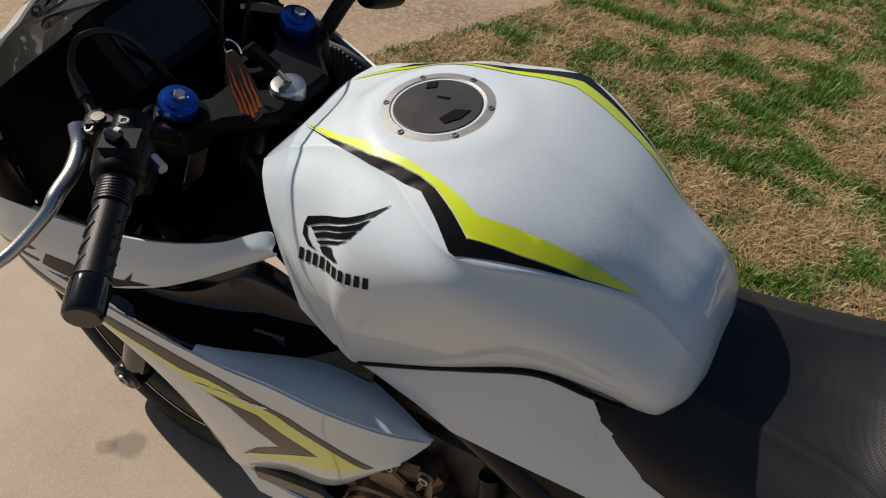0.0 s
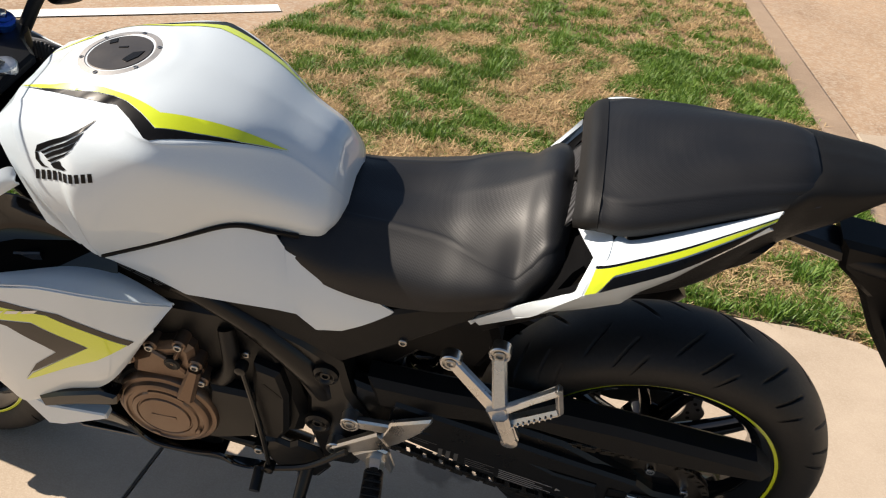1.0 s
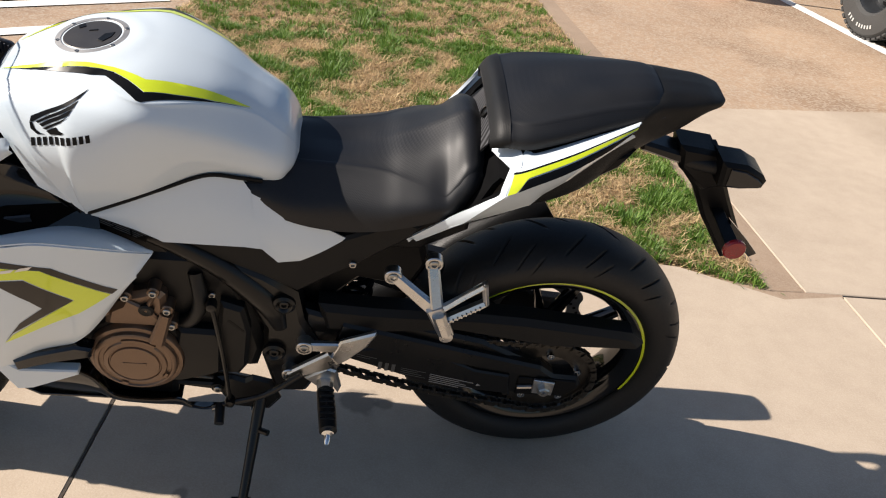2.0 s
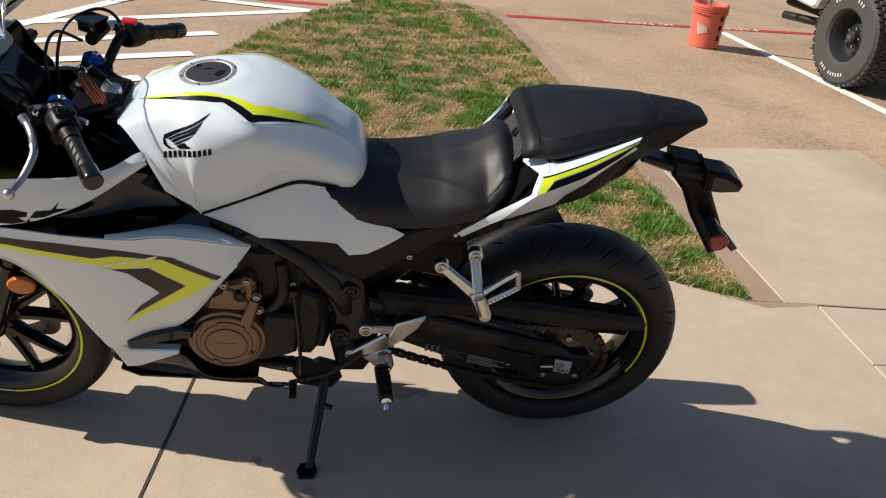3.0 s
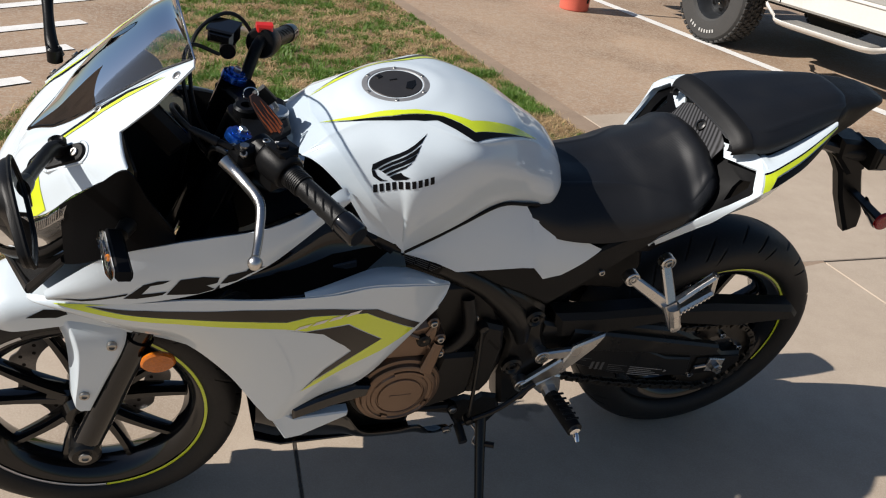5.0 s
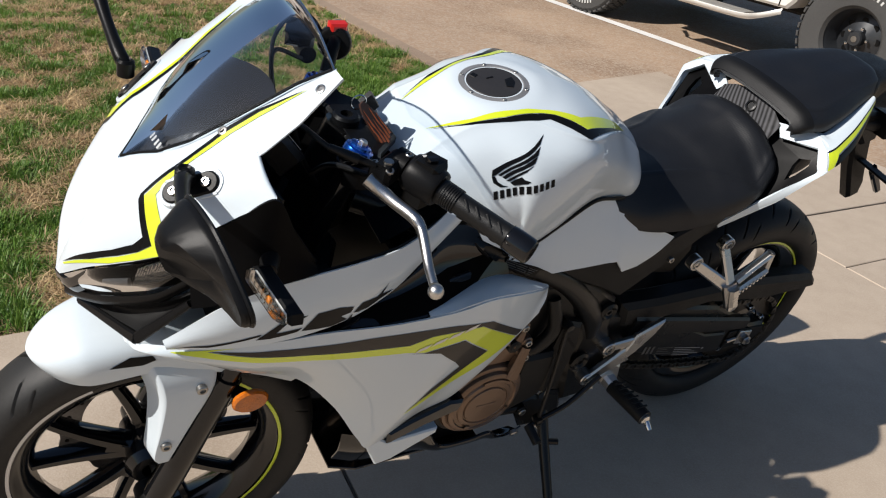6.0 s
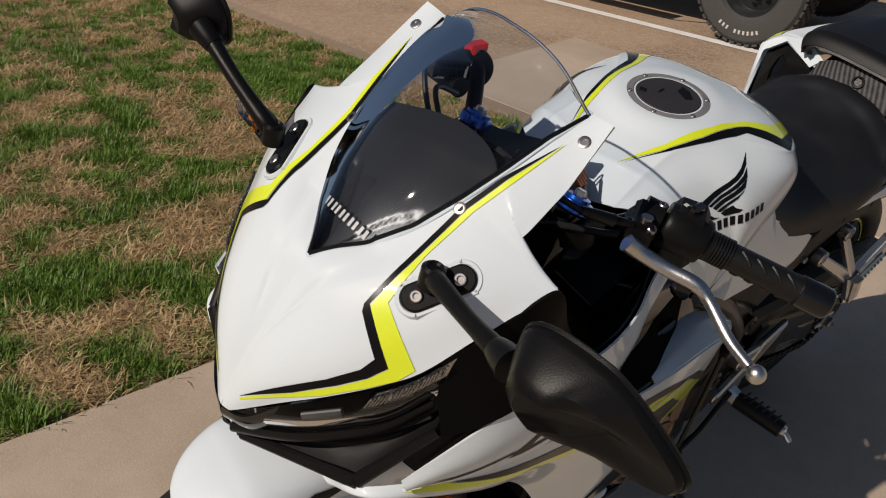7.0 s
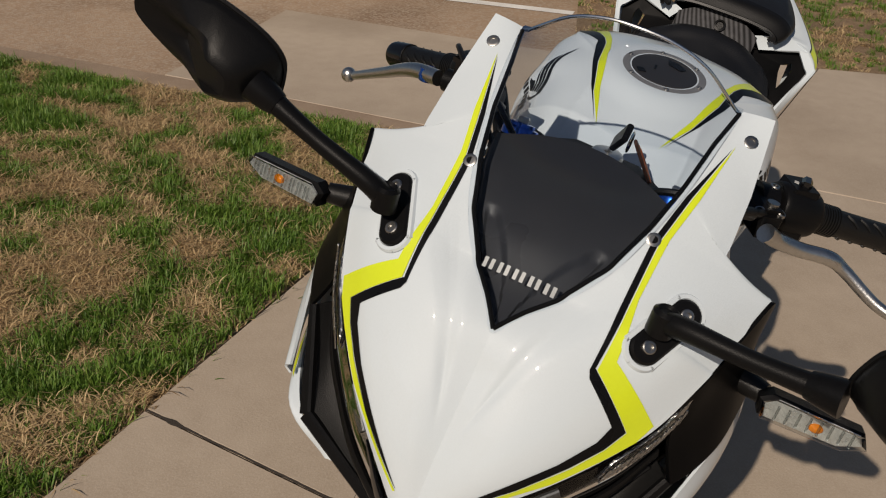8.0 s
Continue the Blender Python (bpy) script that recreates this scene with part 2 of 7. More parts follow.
def plate(poly, a, b, plane="xz", bevel=0.002):
    """A flat piece of the outline poly, from depth a to depth b, with its edges eased."""
    P = np.asarray(poly, float)
    area = 0.5 * np.sum(P[:, 0] * np.roll(P[:, 1], -1) - np.roll(P[:, 0], -1) * P[:, 1])
    if area < 0:
        P = P[::-1]
    e = np.roll(P, -1, 0) - P
    e /= np.linalg.norm(e, axis=1, keepdims=True) + 1e-12
    nrm = np.c_[e[:, 1], -e[:, 0]]
    vn = nrm + np.roll(nrm, 1, 0)
    vn /= np.maximum(0.35, (vn * vn).sum(1, keepdims=True) / 2)
    I = P - vn * bevel
    lo, hi = min(a, b), max(a, b)
    rings = [(I, lo), (P, lo + bevel), (P, hi - bevel), (I, hi)]
    n = len(P)
    V = []
    for q, h in rings:
        for u, v in q:
            V.append({"xz": (u, h, v), "xy": (u, v, h), "yz": (h, u, v)}[plane])
    F = quads(4, n, cv=True, flip=plane == "xz") + [tuple(range(n)), tuple(range(4 * n - 1, 3 * n - 1, -1))]
    if plane != "xz":
        F[-2], F[-1] = tuple(reversed(F[-2])), tuple(reversed(F[-1]))
    return np.array(V, float), F


def block(c, s, bevel=0.003):
    return plate([(c[0] - s[0] / 2, c[2] - s[2] / 2), (c[0] + s[0] / 2, c[2] - s[2] / 2), (c[0] + s[0] / 2, c[2] + s[2] / 2), (c[0] - s[0] / 2, c[2] + s[2] / 2)],
                 c[1] - s[1] / 2, c[1] + s[1] / 2, "xz", bevel)


def mesh_of(name, geo, mat, sharp=32):
    me = bpy.data.meshes.new(name)
    me.from_pydata([tuple(v) for v in geo[0]], [], geo[1])
    me.validate()
    me.polygons.foreach_set("use_smooth", [True] * len(me.polygons))
    me.set_sharp_from_angle(angle=radians(sharp))
    me.materials.append(mat)
    return me


def part(name, geo, mat, parent, label="", sharp=32):
    ob = new(name, mesh_of(name, geo, mat, sharp))
    ob.parent = parent
    return tagged(ob, label)


def thing(name, m, label, category, group=""):
    ob = new(name)
    ob.empty_display_size = 0.1
    ob.matrix_basis = m
    return tagged(ob, label, category, group)


def thing_mesh(name, geo, mat, label, category, kind="", m=None, sharp=32):
    ob = new(name, mesh_of(name, geo, mat, sharp))
    if m is not None:
        ob.matrix_basis = m
    return tagged(ob, label, category, kind=kind)


def seat_on(geo, p, way):
    """The point where a line through p along way meets the surface, and the outward normal there."""
    from mathutils.bvhtree import BVHTree
    tree = BVHTree.FromPolygons([tuple(v) for v in geo[0]], geo[1])
    way = Vector(way).normalized()
    hit, no, _, _ = tree.ray_cast(Vector(p) + way * 0.3, -way)
    if hit is None:
        hit, no, _, _ = tree.find_nearest(Vector(p))
    return hit, (no if no.dot(way) > 0 else -no)


def film(name, outline, target, mat, parent, side="left", lift=0.0008, cell=0.012, label=""):
    """A film laid on the surface target: its outline is given from the side (x, z), from above (x, y) or from the front (y, z)."""
    from mathutils.bvhtree import BVHTree
    tree = BVHTree.FromPolygons([tuple(v) for v in target[0]], target[1])
    if side not in ("left", "top", "front"):
        way = Vector(side).normalized()
        e1 = Vector((0, 1, 0)).cross(way).normalized()
        e2 = way.cross(e1)
        outline = [(Vector(p).dot(e1), Vector(p).dot(e2)) for p in outline]
    bm = bmesh.new()
    bm.faces.new([bm.verts.new((u, v, 0)) for u, v in outline])
    P = np.array(outline)
    for k in (0, 1):
        lo, hi = P[:, k].min(), P[:, k].max()
        for c in np.arange(lo + cell, hi, cell):
            co, no = [0, 0, 0], [0, 0, 0]
            co[k], no[k] = c, 1
            bmesh.ops.bisect_plane(bm, geom=bm.verts[:] + bm.edges[:] + bm.faces[:], plane_co=co, plane_no=no)
    bmesh.ops.triangulate(bm, faces=bm.faces[:])
    place = (lambda u, v: (e1 * u + e2 * v + way * 3.0, -way)) if side not in ("left", "top", "front") else {"left": lambda u, v: ((u, 1.0, v), (0, -1, 0)), "top": lambda u, v: ((u, v, 2.0), (0, 0, -1)), "front": lambda u, v: ((3.0, u, v), (-1, 0, 0))}[side]
    dead = []
    for vert in bm.verts:
        o, d = place(vert.co.x, vert.co.y)
        hit, no, _, _ = tree.ray_cast(Vector(o), Vector(d))
        if hit is None:
            dead.append(vert)
        else:
            if no.dot(Vector(d)) > 0:
                no = -no
            vert.co = hit + no * lift
    if dead:
        bmesh.ops.delete(bm, geom=dead, context="VERTS")
    V = np.array([v.co[:] for v in bm.verts]) if bm.verts else np.zeros((0, 3))
    bm.verts.index_update()
    bm.faces.ensure_lookup_table()
    F = []
    out = way if side not in ("left", "top", "front") else {"left": Vector((0, 1, 0)), "top": Vector((0, 0, 1)), "front": Vector((1, 0, 0))}[side]
    for f in bm.faces:
        f.normal_update()
        ids = [v.index for v in f.verts]
        F.append(tuple(ids) if f.normal.dot(out) > 0 else tuple(reversed(ids)))
    bm.free()
    geo = (V, F)
    return part(name, geo, mat, parent, label)


# ---- ground ----
def fall(x):
    """Height of the ground: level under the motorcycle, falling gently behind it."""
    return 0.03 * max(-6.0, min(0.0, x + 0.15))


def ground_material(name, c1, c2, stain, speck, speck_scale, speck_amount, bump=0.35, bump_scale=180.0, rough=0.85):
    """Concrete or washed-gravel paving: cloudy tone, stains with their own outline, grains."""
    m = material(name, c1, rough, 0, 0, 0.0, 1.3, 14.0, bump, bump_scale, color2=c2)
    n, l = m.node_tree.nodes, m.node_tree.links
    b = n["Principled BSDF"]
    col = b.inputs["Base Color"].links[0].from_socket
    tc, st, sr, mx = n.new("ShaderNodeTexCoord"), n.new("ShaderNodeTexNoise"), n.new("ShaderNodeMapRange"), n.new("ShaderNodeMix")
    st.inputs["Scale"].default_value, st.inputs["Detail"].default_value = 1.1, 7
    sr.inputs["From Min"].default_value, sr.inputs["From Max"].default_value, sr.inputs["To Max"].default_value = 0.50, 0.70, 0.7
    mx.data_type = "RGBA"
    mx.inputs["B"].default_value = (*stain, 1)
    l.new(tc.outputs["Object"], st.inputs["Vector"])
    l.new(st.outputs[0], sr.inputs["Value"])
    l.new(sr.outputs[0], mx.inputs["Factor"])
    l.new(col, mx.inputs["A"])
    vo, vr, m2 = n.new("ShaderNodeTexVoronoi"), n.new("ShaderNodeSeparateColor"), n.new("ShaderNodeMix")
    vo.inputs["Scale"].default_value = speck_scale
    thr = n.new("ShaderNodeMapRange")
    thr.inputs["From Min"].default_value, thr.inputs["From Max"].default_value, thr.inputs["To Max"].default_value = 0.3, 1.0, speck_amount
    m2.data_type = "RGBA"
    l.new(tc.outputs["Object"], vo.inputs["Vector"])
    l.new(vo.outputs["Color"], vr.inputs[0])
    l.new(vr.outputs[0], thr.inputs["Value"])
    l.new(thr.outputs[0], m2.inputs["Factor"])
    l.new(mx.outputs["Result"], m2.inputs["A"])
    m2.inputs["B"].default_value = (*speck, 1)
    l.new(m2.outputs["Result"], b.inputs["Base Color"])
    return m


CONCRETE = ground_material("broom_finished_concrete", (0.370, 0.296, 0.222), (0.452, 0.370, 0.284), (0.275, 0.212, 0.152), (0.49, 0.415, 0.33), 350.0, 0.4, 0.2)
LOT = ground_material("washed_gravel_concrete", (0.29, 0.192, 0.122), (0.395, 0.274, 0.178), (0.17, 0.105, 0.062), (0.42, 0.35, 0.27), 75.0, 0.7, 0.8, 90.0)
def spots(m, marks, tone):
    """Old oil and water stains with ragged edges at given places of the pavement."""
    n, l = m.node_tree.nodes, m.node_tree.links
    b = n["Principled BSDF"]
    geo, ns = n.new("ShaderNodeNewGeometry"), n.new("ShaderNodeTexNoise")
    ns.inputs["Scale"].default_value, ns.inputs["Detail"].default_value = 22.0, 6
    l.new(geo.outputs["Position"], ns.inputs["Vector"])
    for x, y, r, k in marks:
        dist, add, mr, mx = n.new("ShaderNodeVectorMath"), n.new("ShaderNodeMath"), n.new("ShaderNodeMapRange"), n.new("ShaderNodeMix")
        dist.operation, add.operation, mx.data_type = "DISTANCE", "MULTIPLY_ADD", "RGBA"
        dist.inputs[1].default_value = (x, y, fall(x))
        l.new(geo.outputs["Position"], dist.inputs[0])
        l.new(ns.outputs[0], add.inputs[0])
        add.inputs[1].default_value = r * 1.6
        l.new(dist.outputs["Value"], add.inputs[2])
        mr.inputs["From Min"].default_value, mr.inputs["From Max"].default_value = r * 1.45, r * 1.9
        mr.inputs["To Min"].default_value, mr.inputs["To Max"].default_value = k, 0.0
        l.new(add.outputs[0], mr.inputs["Value"])
        l.new(mr.outputs[0], mx.inputs["Factor"])
        l.new(b.inputs["Base Color"].links[0].from_socket, mx.inputs["A"])
        mx.inputs["B"].default_value = (*tone, 1)
        l.new(mx.outputs["Result"], b.inputs["Base Color"])


spots(CONCRETE, [(1.44, 0.10, 0.035, 0.5), (1.47, 0.13, 0.02, 0.4), (0.36, -0.11, 0.05, 0.55), (0.30, -0.10, 0.025, 0.5), (0.74, 0.21, 0.02, 0.5), (0.60, 0.32, 0.03, 0.3), (1.75, 0.5, 0.03, 0.35), (-0.7, 0.4, 0.05, 0.25), (1.3, 0.75, 0.04, 0.3)], (0.10, 0.085, 0.07))
KERB = ground_material("worn_kerb_concrete", (0.25, 0.175, 0.118), (0.33, 0.24, 0.165), (0.17, 0.115, 0.075), (0.4, 0.33, 0.26), 250.0, 0.3)
SOIL = ground_material("dry_soil_and_thatch", (0.13, 0.078, 0.042), (0.25, 0.155, 0.085), (0.06, 0.036, 0.02), (0.42, 0.32, 0.19), 160.0, 0.5, 0.9, 120.0)
JOINT = material("dark_joint_dirt", (0.045, 0.035, 0.027), 0.9, 0, 0, 0.3, 20, 200, 0.4, 300)
RED_PAINT = material("faded_red_line_paint", (0.42, 0.035, 0.035), 0.7, 0, 0, 0.25, 6, 120, 0.3, 300)
WHITE_PAINT = material("worn_white_line_paint", (0.78, 0.76, 0.72), 0.7, 0, 0, 0.15, 6, 120, 0.3, 300)


def flat(outline, h=0.0, thick=0.0, step=None):
    """A flat sheet of that outline laid on the ground, h above it."""
    bm = bmesh.new()
    bm.faces.new([bm.verts.new((x, y, 0)) for x, y in outline])
    xs = [p[0] for p in outline]
    for c in (-6.15, -3.0, -1.6, -0.15):
        if min(xs) < c < max(xs):
            bmesh.ops.bisect_plane(bm, geom=bm.verts[:] + bm.edges[:] + bm.faces[:], plane_co=(c, 0, 0), plane_no=(1, 0, 0))
    bm.normal_update()
    V = [(v.co.x, v.co.y, fall(v.co.x) + h) for v in bm.verts]
    bm.verts.index_update()
    F = []
    for f in bm.faces:
        ids = tuple(v.index for v in f.verts)
        F.append(ids if f.normal.z > 0 else tuple(reversed(ids)))
    bm.free()
    return np.array(V), F


def slab(outline, top=0.0, deep=0.06):
    """A paving slab with eased edges whose top follows the ground."""
    v, f = plate(outline, -deep, top, "xy", 0.003)
    v = np.array([(x, y, z + fall(x)) for x, y, z in v])
    return v, f


def strip(a, b, w, h):
    a, b = Vector(a), Vector(b)
    d = (b - a).normalized()
    s = Vector((-d.y, d.x)) * w / 2
    return flat([tuple(a - s), tuple(b - s), tuple(b + s), tuple(a + s)], h)


# the lot is the one sheet that reaches the horizon
xs = [-900.0, -60.0, -6.15, -3.0, -0.15, 60.0, 900.0]
ys = [-900.0, -60.0, -8.0, 0.0, 60.0, 900.0]
lot = sheet(np.array([[(x, y, fall(x) - 0.03) for y in ys] for x in xs]), flip=True)
thing_mesh("ground", lot, LOT, "brown washed-gravel concrete parking lot reaching into the distance", "ground", "structure")

# unseen plain wall added ahead of the motorcycle; its corner shades the lot
wall = plate([(6.98, -6.82), (11.28, -0.14), (11.88, -0.14), (16.48, -3.74)], -0.1, 4.0, "xy", 0.02)
thing_mesh("shade_wall", wall, KERB, "unseen plain wall added to shade a corner of the lot", "wall", "structure")

# pavement slabs with open joints between them
def jx(y):
    return 0.957 + 0.1 * y

GAP = 0.0028
pavement = new("pavement")
tagged(pavement, "pale broom-finished concrete pavement in slabs beside the grass", "pavement", kind="structure")
SLABS = [
    [(jx(-0.885) - GAP, -0.885), (jx(3.2) - GAP, 3.2), (-1.254, 3.2), (-1.254, -0.345), (-1.254, -0.74), (-1.03, -0.70), (-0.86, -0.79), (-0.72, -0.865), (-0.55, -0.885)],
    [(3.0, -0.885), (3.0, 3.2), (jx(3.2) + GAP, 3.2), (jx(-0.885) + GAP, -0.885)],
    [(5.2, -0.885), (5.2, 3.2), (3.012, 3.2), (3.012, -0.885)],
    [(-1.259, -0.345), (-1.259, 0.138), (-3.085, 0.355), (-2.95, -0.345)],
    [(-1.259, 0.143), (-1.259, 3.2), (-3.85, 3.2), (-3.087, 0.360)],
    [(-1.259, -0.74), (-1.259, -0.350), (-2.95, -0.350), (-2.86, -0.95), (-2.60, -0.83), (-2.58, -0.74)],
    [(-1.13, -0.752), (-2.58, -0.752), (-2.55, -2.74), (-1.10, -2.47)],
]
for outline in SLABS:
    part("slab", slab(outline), CONCRETE, pavement)
part("joint_bed", flat([(-2.50, -2.4), (-2.50, -0.8), (-2.9, -0.8), (-3.0, 0.3), (-2.9, 3.1), (5.0, 3.1), (5.0, -0.87), (-0.5, -0.87), (-1.1, -0.74), (-1.1, -2.4)], -0.022), JOINT, pavement, "dirt in the slab joints")

# worn, crumbled lips of the joint beside the grass
rng = np.random.default_rng(12)
ys = np.linspace(-0.884, 1.6, 260)
wide = 0.0026 + 0.0024 * np.abs(np.array([noise.fractal((y * 30.0, 2.0, 0.0), 0.8, 2.1, 4) for y in ys])) + 0.006 * np.exp(-((ys + 0.80) / 0.02) ** 2) + 0.003 * np.exp(-((ys + 0.35) / 0.015) ** 2)
wander = 0.0012 * np.array([noise.noise((y * 14.0, 5.0, 0.0)) for y in ys])
lip = sheet(np.array([[(jx(y) + c + s * w, y, fall(jx(y)) + 0.0008) for s in (-1, 1)] for y, w, c in zip(ys, wide, wander)]), flip=False)
part("joint_lip", lip, JOINT, pavement, "dark crumbled joint")

# kerb round the grass
GRASS = [(2.32, -0.885), (2.1, -1.5), (1.47, -3.35), (1.1, -4.6), (0.75, -5.35), (0.45, -5.95), (0.05, -6.25), (-0.45, -6.15), (-0.75, -5.85),
         (-0.82, -5.3), (-0.87, -4.3), (-0.94, -2.3), (-0.99, -1.2), (-1.0, -0.74), (-0.86, -0.80), (-0.72, -0.875), (-0.55, -0.892)]
kerb_in = [(-0.45, -6.15), (-0.75, -5.85), (-0.82, -5.3), (-0.87, -4.3), (-0.94, -2.3), (-0.99, -1.2), (-1.0, -0.745)]
kerb_out = [(-1.125, -0.75), (-1.118, -1.2), (-1.099, -2.3), (-1.085, -2.5), (-0.99, -4.3), (-0.94, -5.3), (-0.86, -5.95), (-0.5, -6.28)]
thing_mesh("kerb", slab(kerb_in + kerb_out, 0.001), KERB, "low worn concrete kerb between grass and lot", "kerb", "structure")
thing_mesh("lawn_soil", flat(GRASS, -0.006), SOIL, "dry soil and dead thatch under the grass", "soil", "structure")

thing_mesh("lawn_soil", flat([(-1.26, -0.775), (-1.0, -0.775), (-0.84, -0.80), (-0.86, -0.775), (-1.03, -0.695), (-1.26, -0.735)], -0.002), KERB, "sandy dirt washed out at the end of the kerb", "soil", "structure")

# painted lines
red = tagged(new("red_line"), "long red fire-lane line with worn white lettering", "road marking", kind="structure")
for a, b in (((-0.86, -5.93), (-4.6, -6.79)), ((5.0, -5.90), (0.70, -5.71))):
    part("painted_band", strip(a, b, 0.10, -0.026), RED_PAINT, red)
for word, x, width in (("FIRE", -3.60, 0.44), ("NO", -2.62, 0.15), ("PARKING", -2.40, 0.52)):
    font = bpy.data.curves.new("word", "FONT")
    font.body, font.size = word, 0.10
    tmp = new("word", font)
    bpy.context.view_layer.update()
    me = bpy.data.meshes.new_from_object(tmp.evaluated_get(bpy.context.evaluated_depsgraph_get()))
    bpy.data.objects.remove(tmp)
    co = np.array([v.co[:] for v in me.vertices])
    u = (co[:, 0] - co[:, 0].min()) / (co[:, 0].max() - co[:, 0].min()) * width
    v = (co[:, 1] / co[:, 1].max() - 0.5) * 0.07
    for vert, a, b in zip(me.vertices, u, v):
        px_, py_ = x + a * 0.975 - b * 0.223, -5.93 + (x + 0.86) * 0.229 + a * 0.223 + b * 0.975
        vert.co = (px_, py_, fall(px_) - 0.0225)
    me.materials.append(WHITE_PAINT)
    ob = new("worn_lettering", me)
    ob.parent = red
    tagged(ob, "worn white stencilled word")
LINES = [((-3.105, -6.27), (-3.69, -1.22)), ((3.10, -3.41), (2.345, -5.22)), ((3.90, -3.66), (0.87, -5.40)), ((3.70, -3.23), (1.46, -4.40)), ((3.60, -2.81), (1.525, -3.79)),
         ((3.40, -2.29), (1.72, -3.16)), ((2.11, -5.64), (0.83, -5.40)), ((2.345, -5.22), (2.11, -5.64))]
for k, (a, b) in enumerate(LINES):
    thing_mesh("white_line", strip(a, b, 0.115, -0.0265 + 0.0006 * k), WHITE_PAINT, "worn white painted parking line on the lot", "road marking", "structure")


# cracks in the lot
for pts in ([(0.03, -6.42), (0.0, -6.75), (-0.07, -7.1), (-0.06, -7.4), (-0.16, -7.8), (-0.22, -8.6)], [(-0.45, -6.45), (-0.50, -6.75), (-0.60, -7.0), (-0.58, -7.25), (-0.70, -7.5)]):
    gap = join(*[strip(a, b, 0.012, -0.0265) for a, b in zip(pts, pts[1:])])
    thing_mesh("crack", gap, JOINT, "jagged dark crack in the concrete lot", "crack", "structure")


# ---- grass: uneven tufts of green blades between flattened straw ----
def lawn(outline, near_y, seed, tufts, per, tall, width, green):
    """Tufts of blades that fan out (green), or a flattened mat of loose straw."""
    rng = np.random.default_rng(seed)
    poly = np.array(outline)
    lo, hi = poly.min(0), poly.max(0)
    near = rng.random(tufts * 5) < 0.55
    P = np.c_[rng.uniform(lo[0], hi[0], tufts * 5), np.where(near, rng.uniform(near_y, hi[1], tufts * 5), rng.uniform(lo[1], hi[1], tufts * 5))]

    def inside(Q):
        ins = np.zeros(len(Q), bool)
        for (x0, y0), (x1, y1) in zip(poly, np.roll(poly, -1, 0)):
            ins ^= ((y0 > Q[:, 1]) != (y1 > Q[:, 1])) & (Q[:, 0] < (x1 - x0) * (Q[:, 1] - y0) / (y1 - y0 + 1e-12) + x0)
        return ins

    P = P[inside(P)]
    tone = np.array([0.55 * noise.fractal((x * 1.7, y * 1.7, 3.0), 0.9, 2.2, 4) + 1.15 * noise.noise((x * 7.0, y * 7.0, 8.0)) for x, y in P])
    keep = (tone > -1.05 + 1.05 * rng.random(len(P))) if green else (tone < 0.12 - 0.50 * rng.random(len(P)))
    P, tone = P[keep][:tufts], tone[keep][:tufts]
    size = rng.uniform(0.4, 1.45, len(P)) * (np.clip(0.75 + 0.8 * tone, 0.5, 1.7) if green else 1)
    P, tone, size = np.repeat(P, per, 0), np.repeat(tone, per), np.repeat(size, per)
    n = len(P)
    shift = rng.normal(0, 1, (n, 2)) * (0.017 * size)[:, None] if green else rng.normal(0, 0.022, (n, 2))
    far_out = np.linalg.norm(shift, axis=1) / (0.017 * size) if green else np.ones(n)
    az = np.arctan2(shift[:, 1], shift[:, 0]) + rng.normal(0, 1.0, n) if green else rng.uniform(0, 2 * math.pi, n)
    lean = np.clip(0.15 + 0.38 * far_out + rng.normal(0, 0.12, n), 0.05, 1.25) if green else rng.uniform(0.85, 1.52, n)
    h = tall * rng.uniform(0.55, 1.1, n) * size
    d = np.c_[np.cos(az) * np.sin(lean), np.sin(az) * np.sin(lean), np.cos(lean)]
    s = np.c_[-np.sin(az), np.cos(az), np.zeros(n)] * width * rng.uniform(0.6, 1.25, n)[:, None]
    B = P + shift
    base = np.c_[B, [fall(x) - 0.006 for x in B[:, 0]]]
    mid = base + d * h[:, None] * 0.55 + np.c_[np.zeros((n, 2)), h * 0.08]
    d2 = d.copy()
    d2[:, 2] *= 0.45 if green else 0.2
    tip = mid + d2 * h[:, None] * 0.5
    # the mown edge: few blades hang over the paving
    ok = inside(tip[:, :2]) & inside(mid[:, :2]) | (rng.random(n) < 0.06)
    base, s, mid, tip, n = base[ok], s[ok], mid[ok], tip[ok], int(ok.sum())
    V = np.stack([base - s, base + s, mid - s * 0.8, mid + s * 0.8, tip], 1).reshape(-1, 3)
    k = np.arange(n)[:, None] * 5
    loops = np.concatenate([k + [0, 1, 3], k + [0, 3, 2], k + [2, 3, 4]], 1).reshape(-1)
    me = bpy.data.meshes.new("grass")
    me.vertices.add(len(V))
    me.vertices.foreach_set("co", V.reshape(-1))
    me.loops.add(len(loops))
    me.loops.foreach_set("vertex_index", loops.astype(np.int32))
    me.polygons.add(n * 3)
    me.polygons.foreach_set("loop_start", np.arange(0, n * 9, 3, dtype=np.int32))
    me.update()
    me.validate()
    return me


